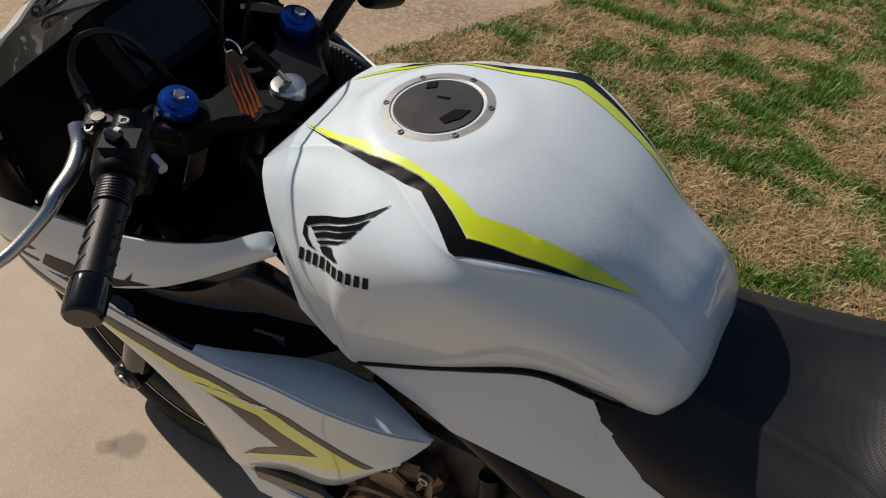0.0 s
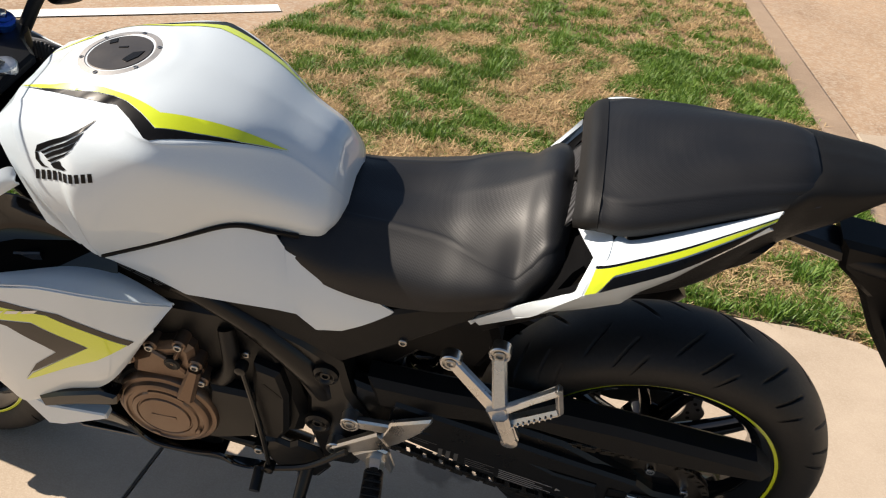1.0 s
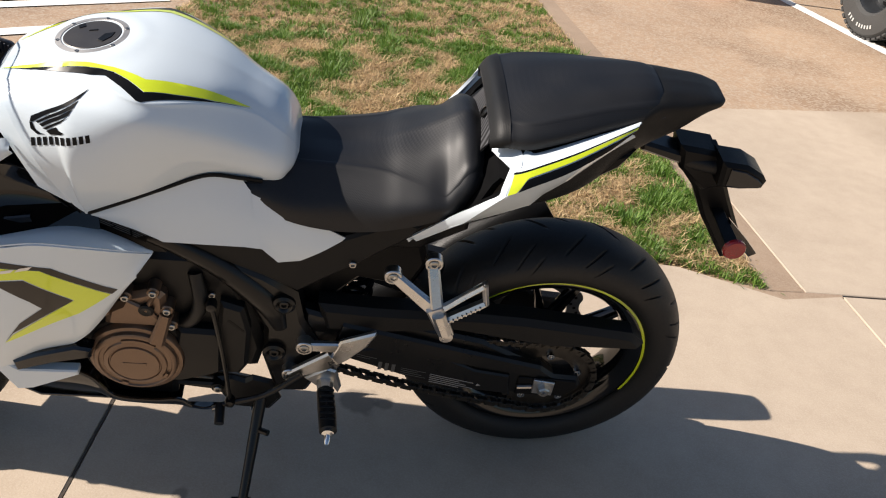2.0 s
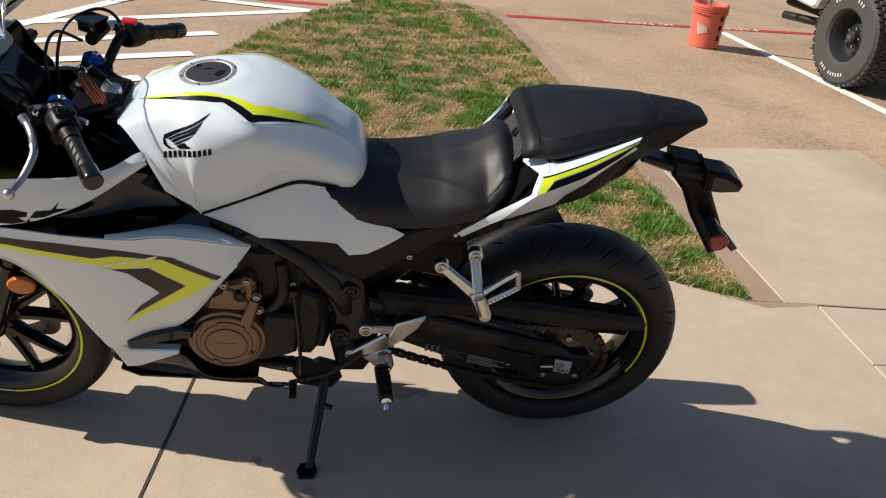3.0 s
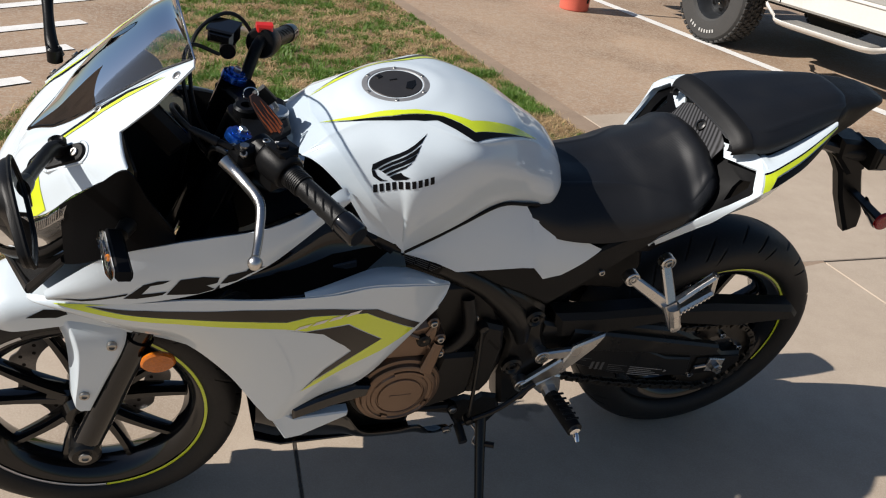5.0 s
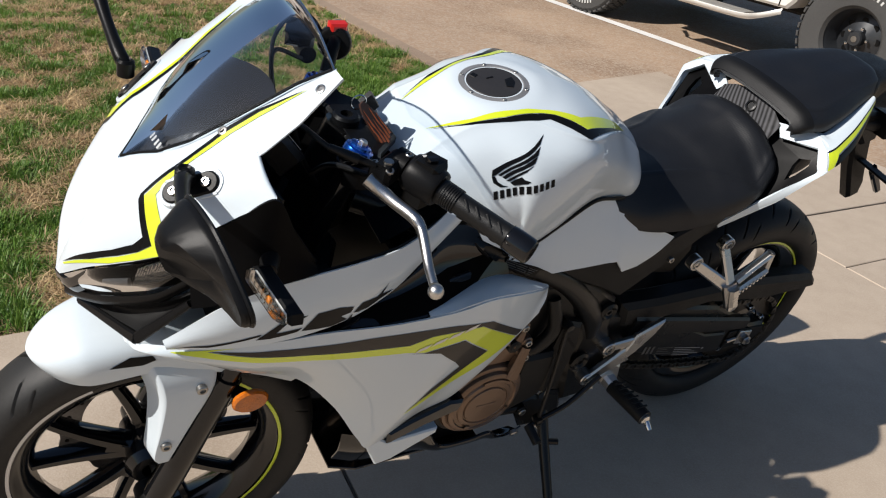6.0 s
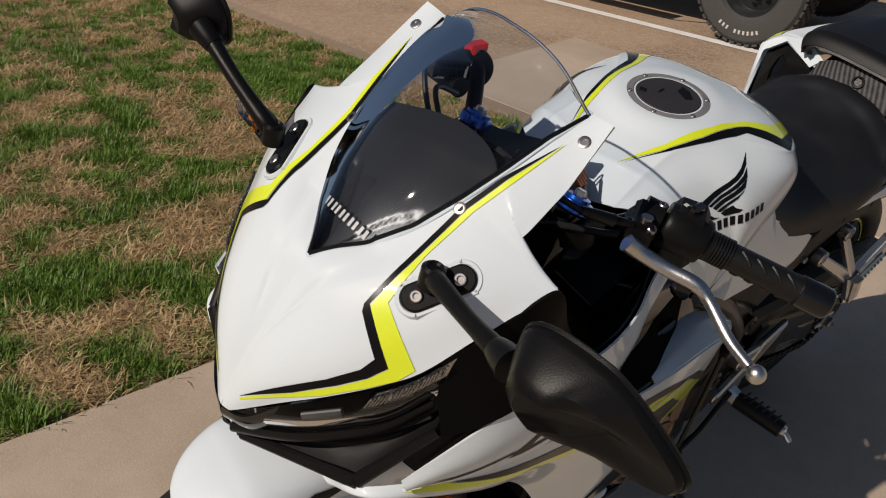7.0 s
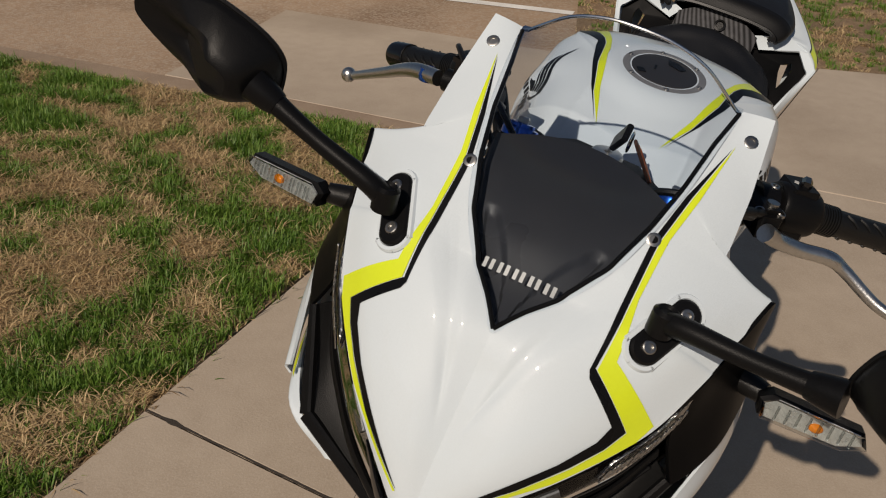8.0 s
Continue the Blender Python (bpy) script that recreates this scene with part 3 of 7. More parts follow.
def blade_material(name, a, b, c, much=0.85):
    m = material(name, a, 0.55, 0, 0, 0.0, 2.5, 30.0, color2=b)
    n, l = m.node_tree.nodes, m.node_tree.links
    bs = n["Principled BSDF"]
    col = bs.inputs["Base Color"].links[0].from_socket
    geo, mx = n.new("ShaderNodeNewGeometry"), n.new("ShaderNodeMix")
    mx.data_type = "RGBA"
    mr = n.new("ShaderNodeMapRange")
    mr.inputs["From Min"].default_value, mr.inputs["To Max"].default_value = 0.35, much
    l.new(geo.outputs["Random Per Island"], mr.inputs["Value"])
    l.new(mr.outputs[0], mx.inputs["Factor"])
    l.new(col, mx.inputs["A"])
    mx.inputs["B"].default_value = (*c, 1)
    l.new(mx.outputs["Result"], bs.inputs["Base Color"])
    tl, ms = n.new("ShaderNodeBsdfTranslucent"), n.new("ShaderNodeMixShader")
    l.new(mx.outputs["Result"], tl.inputs[0])
    ms.inputs[0].default_value = 0.3
    l.new(bs.outputs[0], ms.inputs[1])
    l.new(tl.outputs[0], ms.inputs[2])
    l.new(ms.outputs[0], n["Material Output"].inputs[0])
    return m


GREEN_BLADE = blade_material("green_grass_blade", (0.056, 0.138, 0.012), (0.132, 0.255, 0.026), (0.28, 0.345, 0.07), 0.5)
STRAW_BLADE = blade_material("dead_straw_blade", (0.46, 0.310, 0.155), (0.78, 0.60, 0.34), (0.17, 0.098, 0.042))
FAR_GRASS = [(-2.87, -0.97), (-2.97, -0.345), (-3.10, 0.357), (-3.86, 3.2), (-6.6, 3.2), (-6.6, -2.10), (-4.0, -1.28)]
thing_mesh("lawn_soil", flat(FAR_GRASS, -0.006), SOIL, "dry soil and dead thatch under the far grass", "soil", "structure")
for args, mat, name, label in (((GRASS, -3.2, 5, 14600, 28, 0.041, 0.0017, True), GREEN_BLADE, "grass", "uneven tufts of green lawn grass"),
                               ((GRASS, -3.0, 6, 12500, 19, 0.056, 0.0018, False), STRAW_BLADE, "dead_grass", "flattened straw-coloured dead grass"),
                               ((FAR_GRASS, -1.0, 7, 1900, 26, 0.046, 0.0022, True), GREEN_BLADE, "grass", "green tufts of the far lawn"),
                               ((FAR_GRASS, -1.0, 8, 2600, 16, 0.050, 0.0020, False), STRAW_BLADE, "dead_grass", "straw-coloured dead grass of the far lawn")):
    me = lawn(*args)
    me.materials.append(mat)
    tagged(new(name, me), label, "grass", kind="stuff")


# ---- the motorcycle, built upright in its own frame: x ahead, y to its left, z up from the ground line ----
LEANING = LEVEL @ Matrix.Translation((0, -0.0515, 0)) @ pose(0, 0, 0, -12.0, 0, 0)
bike = thing("motorcycle", LEANING, "white sports motorcycle with yellow stripes leaning on its stand", "motorcycle")


def grid(rows):
    return np.array(rows, float)


def sub(name, parent=None, label=""):
    """An Empty that holds the pieces of one assembly of the motorcycle."""
    e = new(name)
    e.empty_display_size = 0.05
    e.parent = parent or bike
    return tagged(e, label)


def bolt(at, axis, parent, r=0.009, mat=None, name="bolt", h=0.005):
    """A socket-head screw whose head looks along axis."""
    v, f = lathe([(0.0, -0.004), (r, -0.004), (r, h * 0.75), (r * 0.85, h), (r * 0.55, h), (r * 0.5, h * 0.3), (0.0, h * 0.3)], 14, axis="z")
    q = Vector((0, 0, 1)).rotation_difference(Vector(axis).normalized()).to_matrix().to_4x4()
    return part(name, moved((v, f), Matrix.Translation(at) @ q), mat or STEEL, parent)


# -- wheels --
def tyre_geo(R, w, rim, rimw, wide, groove, seg=780):
    """A tyre round the y axis, widest at the radius wide, with slanting grooves cut into its tread."""
    a = np.linspace(0, 2 * math.pi, seg, endpoint=False)
    ph = np.linspace(-1.0, 1.0, 61)
    bead = rimw * 0.5 - 0.003
    G = np.zeros((len(ph), seg, 3))
    for i, p in enumerate(ph):
        q = abs(p)
        if q < 0.72:
            t = q / 0.72 * math.pi / 2
            y, r = w * 0.5 * math.sin(t), wide + (R - wide) * math.cos(t) ** 0.85
        else:
            t = (q - 0.72) / 0.28 * math.pi / 2
            y, r = bead + (w * 0.5 - bead) * math.cos(t), wide - (wide - rim) * math.sin(t)
        y = math.copysign(y, p)
        # each ring is turned so that the columns of the grid run along the grooves
        b = a - 0.95 * q * 2 * math.pi / 13
        cut = np.zeros(seg)
        for off, lo, hi in groove:
            if lo <= q <= hi:
                u = (a / (2 * math.pi) * 13 + off + (0.5 if p < 0 else 0)) % 1.0
                fade = min(1, (q - lo) / 0.03 + 0.3, (hi - q) / 0.03 + 0.3)
                cut = np.maximum(cut, np.clip(1.7 - np.abs(u - 0.5) * 2 * math.pi / 13 * R / 0.0020, 0, 1) * fade)
        rr = r - 0.005 * cut
        G[i, :, 0], G[i, :, 1], G[i, :, 2] = rr * np.cos(b), y, rr * np.sin(b)
    return sheet(G, cv=True, flip=True)


def spoke(a, r0, r1, w0, w1, y0, y1, t0, t1, bend=0.0):
    """One cast spoke from radius r0 to r1 at the angle a, tapered, with eased edges."""
    rings = []
    for k in np.linspace(0, 1, 6):
        r, w, y, t = r0 + (r1 - r0) * k, (w0 + (w1 - w0) * k) / 2, y0 + (y1 - y0) * k, (t0 + (t1 - t0) * k) / 2
        b = a + bend * k
        ring = []
        for u, v in ((-1, -0.6), (-0.6, -1), (0.6, -1), (1, -0.6), (1, 0.6), (0.6, 1), (-0.6, 1), (-1, 0.6)):
            ring.append((r * math.cos(b) - u * w * math.sin(b), y + v * t, r * math.sin(b) + u * w * math.cos(b)))
        rings.append(ring)
    return sheet(np.array(rings), cv=True)


def wheel(name, m, R, w, rimw, disc_r, taped, turn, label):
    e = sub(name, label=label)
    e.matrix_basis = m
    groove = ((0.0, 0.06, 0.34), (0.55, 0.20, 0.52), (0.25, 0.40, 0.66))
    part("tyre", tyre_geo(R, w, 0.2295, rimw, R - 0.34 * w, groove), RUBBER, e, "black sport tyre with slanting grooves")
    hw = rimw / 2
    barrel = [(0.2275, -hw), (0.229, -hw + 0.006), (0.216, -hw + 0.014), (0.205, -hw + 0.03), (0.196, 0), (0.205, hw - 0.03), (0.216, hw - 0.014), (0.229, hw - 0.006), (0.2275, hw),
              (0.220, hw + 0.001), (0.205, hw - 0.006), (0.192, hw - 0.022), (0.184, 0), (0.192, -hw + 0.022), (0.205, -hw + 0.006), (0.220, -hw - 0.001)]
    part("rim", lathe(barrel, 120, closed=True), GLOSS_BLACK, e, "gloss black cast rim")
    part("hub", lathe([(0.018, -0.06), (0.034, -0.06), (0.045, -0.045), (0.040, -0.02), (0.040, 0.02), (0.045, 0.045), (0.034, 0.06), (0.018, 0.06)], 36), GLOSS_BLACK, e)
    for k in range(5):
        a = turn + k * 2 * math.pi / 5
        arm = join(*[spoke(a + k_ * .16, .034, .192, .024, .0150, 0, 0, .040, .030, k_ * .125) for k_ in (1, -1)], spoke(a, .030, .075, .046, .030, 0, 0, .044, .034))
        part("spoke", arm, GLOSS_BLACK, e)
    for s in (1, -1):
        rows_ = [(0.2240, s * (hw + 0.0026)), (0.2255, s * (hw + 0.0036)), (0.2300, s * (hw + 0.0026)), (0.2310, s * (hw - 0.004))]
        for a_, b_, mat, what in taped:
            arc = np.linspace(radians(a_), radians(b_), 90)
            band = sheet(np.array([[(r_ * math.cos(t), y_, r_ * math.sin(t)) for t in arc] for r_, y_ in rows_]), flip=s < 0)
            part("rim_tape", band, mat, e, what)
    return e


def disc(name, parent, r, y, label):
    """A wavy drilled brake disc."""
    n = 120
    a = np.linspace(0, 2 * math.pi, n, endpoint=False)
    outer = r + 0.006 * np.sign(np.sin(a * 10)) * np.abs(np.sin(a * 10)) ** 0.5
    G = np.zeros((4, n, 3))
    for i, (rr, yy) in enumerate(((outer, y - 0.0025), (outer, y + 0.0025), (np.full(n, r * 0.70), y + 0.0025), (np.full(n, r * 0.70), y - 0.0025))):
        G[i, :, 0], G[i, :, 1], G[i, :, 2] = rr * np.cos(a), yy, rr * np.sin(a)
    d = part(name, sheet(G, cu=True, cv=True, flip=True), DISC_STEEL, parent, label)
    holes = []
    for k in range(40):
        b = k * 2 * math.pi / 40
        rr = r * (0.78 + 0.13 * (k % 3) / 2)
        holes.append(lathe([(0.0, y - 0.0034), (0.004, y - 0.0034), (0.004, y + 0.0034), (0.0, y + 0.0034)], 8, (rr * math.cos(b), 0, rr * math.sin(b))))
    part("drilled_holes", join(*holes), MATT_BLACK, d)
    return d


rear = wheel("rear_wheel", pose(-0.016, 0, 0.322), 0.316, 0.160, 0.118, 0.12, ((20, 205, YELLOW, "acid-yellow rim tape"),), 0.35, "black cast rear wheel with acid-yellow rim tape")
# the front wheel's silver arc puts the shine along the rim into its colour
front = wheel("front_wheel", pose(1.396, 0.012, 0.272, 0, 0, -6.5), 0.2985, 0.122, 0.090, 0.155, ((84, 262, YELLOW, "acid-yellow rim tape"), (262.5, 425, SILVER_FILM, "silver film that paints the shine along the rim")), 0.25, "black cast front wheel with acid-yellow rim tape")
disc("front_brake_disc", front, 0.150, -0.068, "drilled wave brake disc")
disc("rear_brake_disc", rear, 0.115, -0.085, "drilled wave brake disc")


# -- fuel tank: half sections from the middle line down to the lower edge, front to rear --
TANK = [
    (1.046, [(1.046, 0, .868), (1.045, .045, .875), (1.037, .080, .884), (1.022, .102, .888), (1.002, .124, .880), (.974, .147, .855), (.934, .171, .792)]),
    (1.004, [(1.010, 0, .916), (1.005, .047, .922), (.997, .080, .922), (.980, .117, .909), (.957, .147, .881), (.928, .171, .842), (.886, .179, .770)]),
    (0.940, [(.945, 0, .954), (.940, .050, .951), (.935, .080, .949), (.920, .127, .926), (.900, .163, .889), (.885, .181, .840), (.866, .177, .750)]),
    (0.860, [(0, .977), (.080, .970), (.102, .9635), (.155, .932), (.182, .885), (.187, .82), (.170, .744)]),
    (0.770, [(0, .983), (.090, .974), (.150, .955), (.171, .928), (.174, .885), (.164, .825), (.148, .770)]),
    (0.680, [(0, .960), (.070, .952), (.113, .9365), (.142, .897), (.141, .858), (.130, .822), (.117, .794)]),
    (0.610, [(0, .922), (.045, .916), (.074, .903), (.112, .864), (.117, .835), (.112, .808), (.104, .784)]),
    (0.560, [(0, .891), (.043, .884), (.070, .869), (.096, .838), (.104, .815), (.102, .797), (.095, .779)]),
    (0.537, [(.541, 0, .860), (.539, .040, .854), (.538, .062, .841), (.538, .080, .822), (.541, .087, .808), (.547, .087, .794), (.556, .083, .776)]),
    (0.528, [(.531, 0, .826), (.530, .030, .823), (.530, .048, .816), (.532, .061, .806), (.536, .066, .798), (.543, .067, .788), (.553, .065, .772)]),
]


def crease(G, i, k=0.16):
    """Adds rows close to row i of the grid, so that the surface turns sharply there."""
    a, b = G[i] + (G[i - 1] - G[i]) * k, G[i] + (G[i + 1] - G[i]) * k
    return np.concatenate([G[:i], a[None], G[i:i + 1], b[None], G[i + 1:]])


def half_grid(sections, nu, nv, ridge=None, fold=None, keen=.16):
    G = grid([[p if len(p) == 3 else (x, *p) for p in row] for x, row in sections])
    if ridge is not None:
        G = np.swapaxes(crease(np.swapaxes(G, 0, 1), ridge, keen), 0, 1)
    if fold is not None:
        G = crease(G, fold)
    H = dense(G, nu, nv)
    M = H[:, ::-1].copy()
    M[:, :, 1] *= -1
    return np.concatenate([M[:, :-1], H], 1)


TG = half_grid(TANK, 91, 57, 2, 1)
# a level seat for the filler cap
d_ = np.hypot(TG[:, :, 0] - .868, TG[:, :, 1])
w_ = np.clip((.100 - d_) / .036, 0, 1)
w_ = w_ * w_ * (3 - 2 * w_) * (TG[:, :, 2] > .9)
TG[:, :, 2] += w_ * (.9745 - math.tan(radians(8.0)) * (TG[:, :, 0] - .868) - TG[:, :, 2])
tank_geo = shell(TG, 0.003, flip=True)
tank = part("fuel_tank", tank_geo, WHITE, bike, "pearl-white fuel tank with sharp creases", sharp=50)


def patch(top, bottom, bulge=0.0, nu=40, nv=14, mid=3, push=(0, 1, 0)):
    """A curved panel between two edges given point by point; bulge pushes its middle out."""
    T, B = np.array(top, float), np.array(bottom, float)
    rows = [T + (B - T) * k + 4 * k * (1 - k) * bulge * np.array(push) for k in np.linspace(0, 1, mid)]
    return dense(np.swapaxes(np.array(rows), 0, 1), nu, nv)


def bar(p, q, w0, w1, t, out=(0, 1, 0), bevel=0.25, n=2):
    """A flat tapered arm from p to q: width across, thickness t along out."""
    p, q, out = np.array(p, float), np.array(q, float), np.array(out, float)
    d = (q - p) / np.linalg.norm(q - p)
    s = np.cross(d, out)
    s /= np.linalg.norm(s)
    o = np.cross(s, d)
    rings = []
    for k in np.linspace(0, 1, n):
        w = (w0 + (w1 - w0) * k) / 2
        c = p + (q - p) * k
        b = bevel * t
        rings.append([c + s * u + o * v for u, v in ((-w, -t / 2 + b), (-w + b, -t / 2), (w - b, -t / 2), (w, -t / 2 + b), (w, t / 2 - b), (w - b, t / 2), (-w + b, t / 2), (-w, t / 2 - b))])
    v, f = sheet(np.array(rings), cv=True, flip=True)
    return v, f + [tuple(range(8)), tuple(range(8 * n - 1, 8 * n - 9, -1))]


def ball(c, r, seg=20):
    c, r = np.array(c, float), np.array(r if not np.isscalar(r) else (r, r, r), float)
    a = np.linspace(-math.pi / 2, math.pi / 2, seg // 2 + 1)
    v, f = lathe([(max(1e-5, math.cos(t)), math.sin(t)) for t in a], seg, axis="z")
    return v * r + c, f


# -- tank details --
cap = sub("filler_cap", bike, "brushed round filler cap with screws")
CAP_M = Matrix.Translation((0.868, 0.0, 0.9740)) @ pose(0, 0, 0, 0, 8.0, 0)
part("cap_ring", moved(lathe([(0.0485, -0.004), (0.0485, 0.0035), (0.050, 0.0045), (0.059, 0.0035), (0.062, 0.0005), (0.062, -0.014)], 64, axis="z"), CAP_M), material("satin_cap_ring", (0.30, 0.295, 0.29), 0.5, 0.6, 0, 0.12, 20, 300, 0.08, 500), cap, "satin grey metal ring")
part("cap_lid", moved(lathe([(0.0, 0.0045), (0.045, 0.0045), (0.0472, 0.003), (0.0478, -0.002)], 64, axis="z"), CAP_M), material("grey_anodised_cap", (0.06, 0.055, 0.052), 0.42, 0.6, 0, 0.1), cap, "dark grey lid")
part("key_flap", moved(join(plate([(-0.036, -0.004), (-0.033, 0.012), (-0.022, 0.026), (-0.012, 0.020), (-0.016, 0.010), (-0.020, 0.0)], 0.0042, 0.0056, "xy", 0.0005), plate([(-0.006, -0.016), (0.008, -0.014), (0.008, -0.011), (-0.006, -0.012)], 0.0042, 0.0054, "xy", 0.0004), plate([(0.020, -0.036), (0.030, -0.030), (0.026, -0.020), (0.016, -0.026)], 0.0042, 0.0056, "xy", 0.0005)), CAP_M), MATT_BLACK, cap)
for k in range(6):
    a = k * math.pi / 3 + 0.3
    p = CAP_M @ Vector((0.0545 * math.cos(a), 0.0545 * math.sin(a), 0.003))
    bolt(p, CAP_M.to_3x3() @ Vector((0, 0, 1)), cap, 0.0036, STEEL, h=0.0022)

# -- white side panel under the tank and the black ones below it --
def crisp(pts, n=4):
    """The same line with points between, so that its corners stay crisp."""
    P = np.array(pts, float)
    return [P[0]] + [a + (b - a) * k / n for a, b in zip(P, P[1:]) for k in range(1, n + 1)]


SP = patch(crisp([(.862, .163, .742), (.80, .155, .766), (.747, .141, .784), (.676, .126, .808), (.62, .117, .800), (.60, .124, .772), (.50, .136, .731), (.433, .140, .700)]),
           crisp([(.857, .168, .738), (.793, .165, .709), (.747, .163, .683), (.675, .161, .681), (.610, .157, .678), (.582, .154, .673), (.552, .150, .641), (.513, .147, .646)]), 0.004, 116, 14)
side_geo = shell(SP, 0.003, flip=True)
part("side_panel", side_geo, WHITE, bike, "pearl-white side panel under the tank", sharp=50)
part("side_panel", mirrored(side_geo), WHITE, bike, sharp=50)
seam = [(.862, .1735, .744), (.80, .1605, .766), (.747, .1475, .785), (.676, .1305, .8085), (.62, .1215, .8015), (.585, .111, .791)]
for geo in (tube(seam, 0.0036, 40, 8), mirrored(tube(seam, 0.0036, 40, 8))):
    part("panel_seam", geo, MATT_BLACK, bike, "black gap between tank and side panel")
cover = plate([(.755, .690), (.590, .690), (.555, .660), (.500, .660), (.435, .705), (.337, .752), (.300, .742), (.322, .712), (.408, .642), (.516, .560), (.58, .595), (.655, .628)], .098, .146, "xz", 0.006)
part("frame_cover", cover, DARK_PLASTIC, bike, "grained black plastic frame cover")
part("frame_cover", mirrored(cover), DARK_PLASTIC, bike)
bolt((.418, .147, .644), (0, 1, 0), bike, 0.007)

# -- frame --
def frame_side(s):
    f = plate([(.885, .748), (.862, .706), (.761, .652), (.670, .598), (.612, .530), (.577, .455), (.579, .366), (.553, .262), (.490, .266), (.474, .300), (.463, .405), (.500, .480), (.514, .553), (.575, .596), (.650, .634), (.735, .686), (.80, .712), (.862, .745)], .085, .148, "xz", 0.010)
    return f if s > 0 else mirrored(f)


frame_l = part("frame_rail", frame_side(1), FRAME_BLACK, bike, "satin black steel frame rail")
part("frame_rail", frame_side(-1), FRAME_BLACK, bike)
rail = tube([(.885, .136, .738), (.80, .136, .692), (.74, .136, .662), (.67, .137, .620), (.61, .138, .568), (.565, .138, .515), (.545, .136, .46)], [.019, .020, .021, .023, .026, .026, .018], 40, 16)
part("rail_tube", rail, FRAME_BLACK, frame_l)
for x, z, r in ((.539, .535, .016), (.556, .397, .017)):
    part("frame_boss", lathe([(r * 1.35, .150), (r * 1.35, .158), (r, .162), (r * .8, .160), (r * .55, .153), (0, .153)], 24, (x, 0, z)), FRAME_BLACK, frame_l)
    bolt((x, .154, z), (0, 1, 0), frame_l, r * 0.6, FRAME_BLACK)
part("warning_label", bar((.858, .1565, .722), (.775, .1572, .681), .019, .021, .001), BLACK_FILM, frame_l)
for k in range(4):
    for u0, u1 in ((.02, .34 - .05 * (k % 2)), (.38 - .05 * (k % 2), .66), (.70, .97 - .06 * k)):
        a_, b_ = [Vector((.858, .1576, .7285 - .0045 * k)).lerp(Vector((.775, .1582, .6875 - .0045 * k)), u) for u in (u0, u1)]
        part("print_line", bar(a_, b_, .0016, .0016, .0005), DIM_PRINT, frame_l, "small unreadable print")

# -- engine --
engine = sub("engine", label="black parallel-twin engine with bronze covers")
case = plate([(.930, .345), (.905, .300), (.775, .298), (.700, .337), (.590, .337), (.575, .400), (.600, .520), (.640, .600), (.70, .640), (.80, .640), (.90, .620), (.945, .52), (.945, .38)], -.150, .150, "xz", 0.015)
part("crankcase", case, ENGINE_BLACK, engine, "black engine case")
part("oil_sump", plate([(.925, .35), (.900, .228), (.755, .225), (.742, .35)], -.110, .140, "xz", 0.012), ENGINE_BLACK, engine)
part("clutch_cover_lower", plate([(.735, .470), (.660, .468), (.652, .440), (.655, .350), (.675, .338), (.735, .315), (.76, .315)], .140, .176, "xz", 0.008), ENGINE_BLACK, engine)
part("sprocket_cover", plate([(.655, .545), (.612, .530), (.600, .470), (.606, .370), (.622, .342), (.652, .342), (.664, .44)], .140, .172, "xz", 0.008), ENGINE_BLACK, engine)
part("cover_groove", bar((.640, .1722, .500), (.612, .1722, .470), .006, .006, .0008), MATT_BLACK, engine)
part("sump_bracket", join(bar((.748, .138, .274), (.668, .150, .283), .012, .020, .018), lathe([(.013, .130), (.013, .160), (0, .160)], 18, (.668, 0, .282))), ENGINE_BLACK, engine)
bolt((.668, .160, .282), (0, 1, 0), engine, .0085, STEEL, h=.006)
part("cylinder_block", plate([(.960, .560), (.90, .70), (.76, .70), (.72, .60), (.76, .52), (.92, .50)], -.135, .140, "xz", 0.015), ENGINE_BLACK, engine)
CY = (.815, 0, .388)
part("cover_flange", lathe([(.102, .140), (.102, .164), (.098, .168), (.086, .168)], 72, CY), ENGINE_BLACK, engine)
round_cover = lathe([(.090, .150), (.090, .176), (.087, .182), (.081, .184), (.079, .1835), (.077, .190), (.073, .193), (.069, .1935), (.067, .1905), (.060, .1905), (.058, .1935), (.050, .1955), (.0485, .1930), (.0465, .1930), (.045, .1965), (.0, .198)], 96, CY)
cov = part("generator_cover", round_cover, BRONZE, engine, "round bronze generator cover with concentric steps")
part("cover_rib", bar((.772, .188, .446), (.752, .176, .512), .030, .022, .020), BRONZE, cov)
for a0, a1 in ((1.25, 2.25), (3.55, 3.75), (5.0, 5.2)):
    arc = np.linspace(a0, a1, 14)
    part("cover_step", sheet(np.array([[(CY[0] + r_ * math.cos(t), y_, CY[2] + r_ * math.sin(t)) for t in arc] for r_, y_ in ((.0672, .189), (.0660, .1955), (.0605, .1960), (.0590, .190))]), flip=True), BRONZE, cov)
part("brand_bar", block((.815, .1980, .390), (.044, .001, .0065), .0004), BRONZE, cov, "embossed brand mark as a bar")
upper = plate([(.868, .470), (.858, .515), (.835, .530), (.825, .553), (.800, .560), (.770, .572), (.752, .555), (.752, .525), (.742, .500), (.744, .478), (.765, .470)], .140, .176, "xz", 0.010)
uc = part("starter_gear_cover", upper, BRONZE, engine, "bronze gear cover with bolts")
for q in ((.770, .560), (.822, .545), (.760, .490)):
    part("cover_web", bar((.786, .178, .525), (q[0], .174, q[1]), .010, .007, .014), BRONZE, uc)
part("cover_boss", lathe([(.014, .17), (.014, .184), (.010, .187), (0, .184)], 20, (.786, 0, .525)), ENGINE_BLACK, uc)
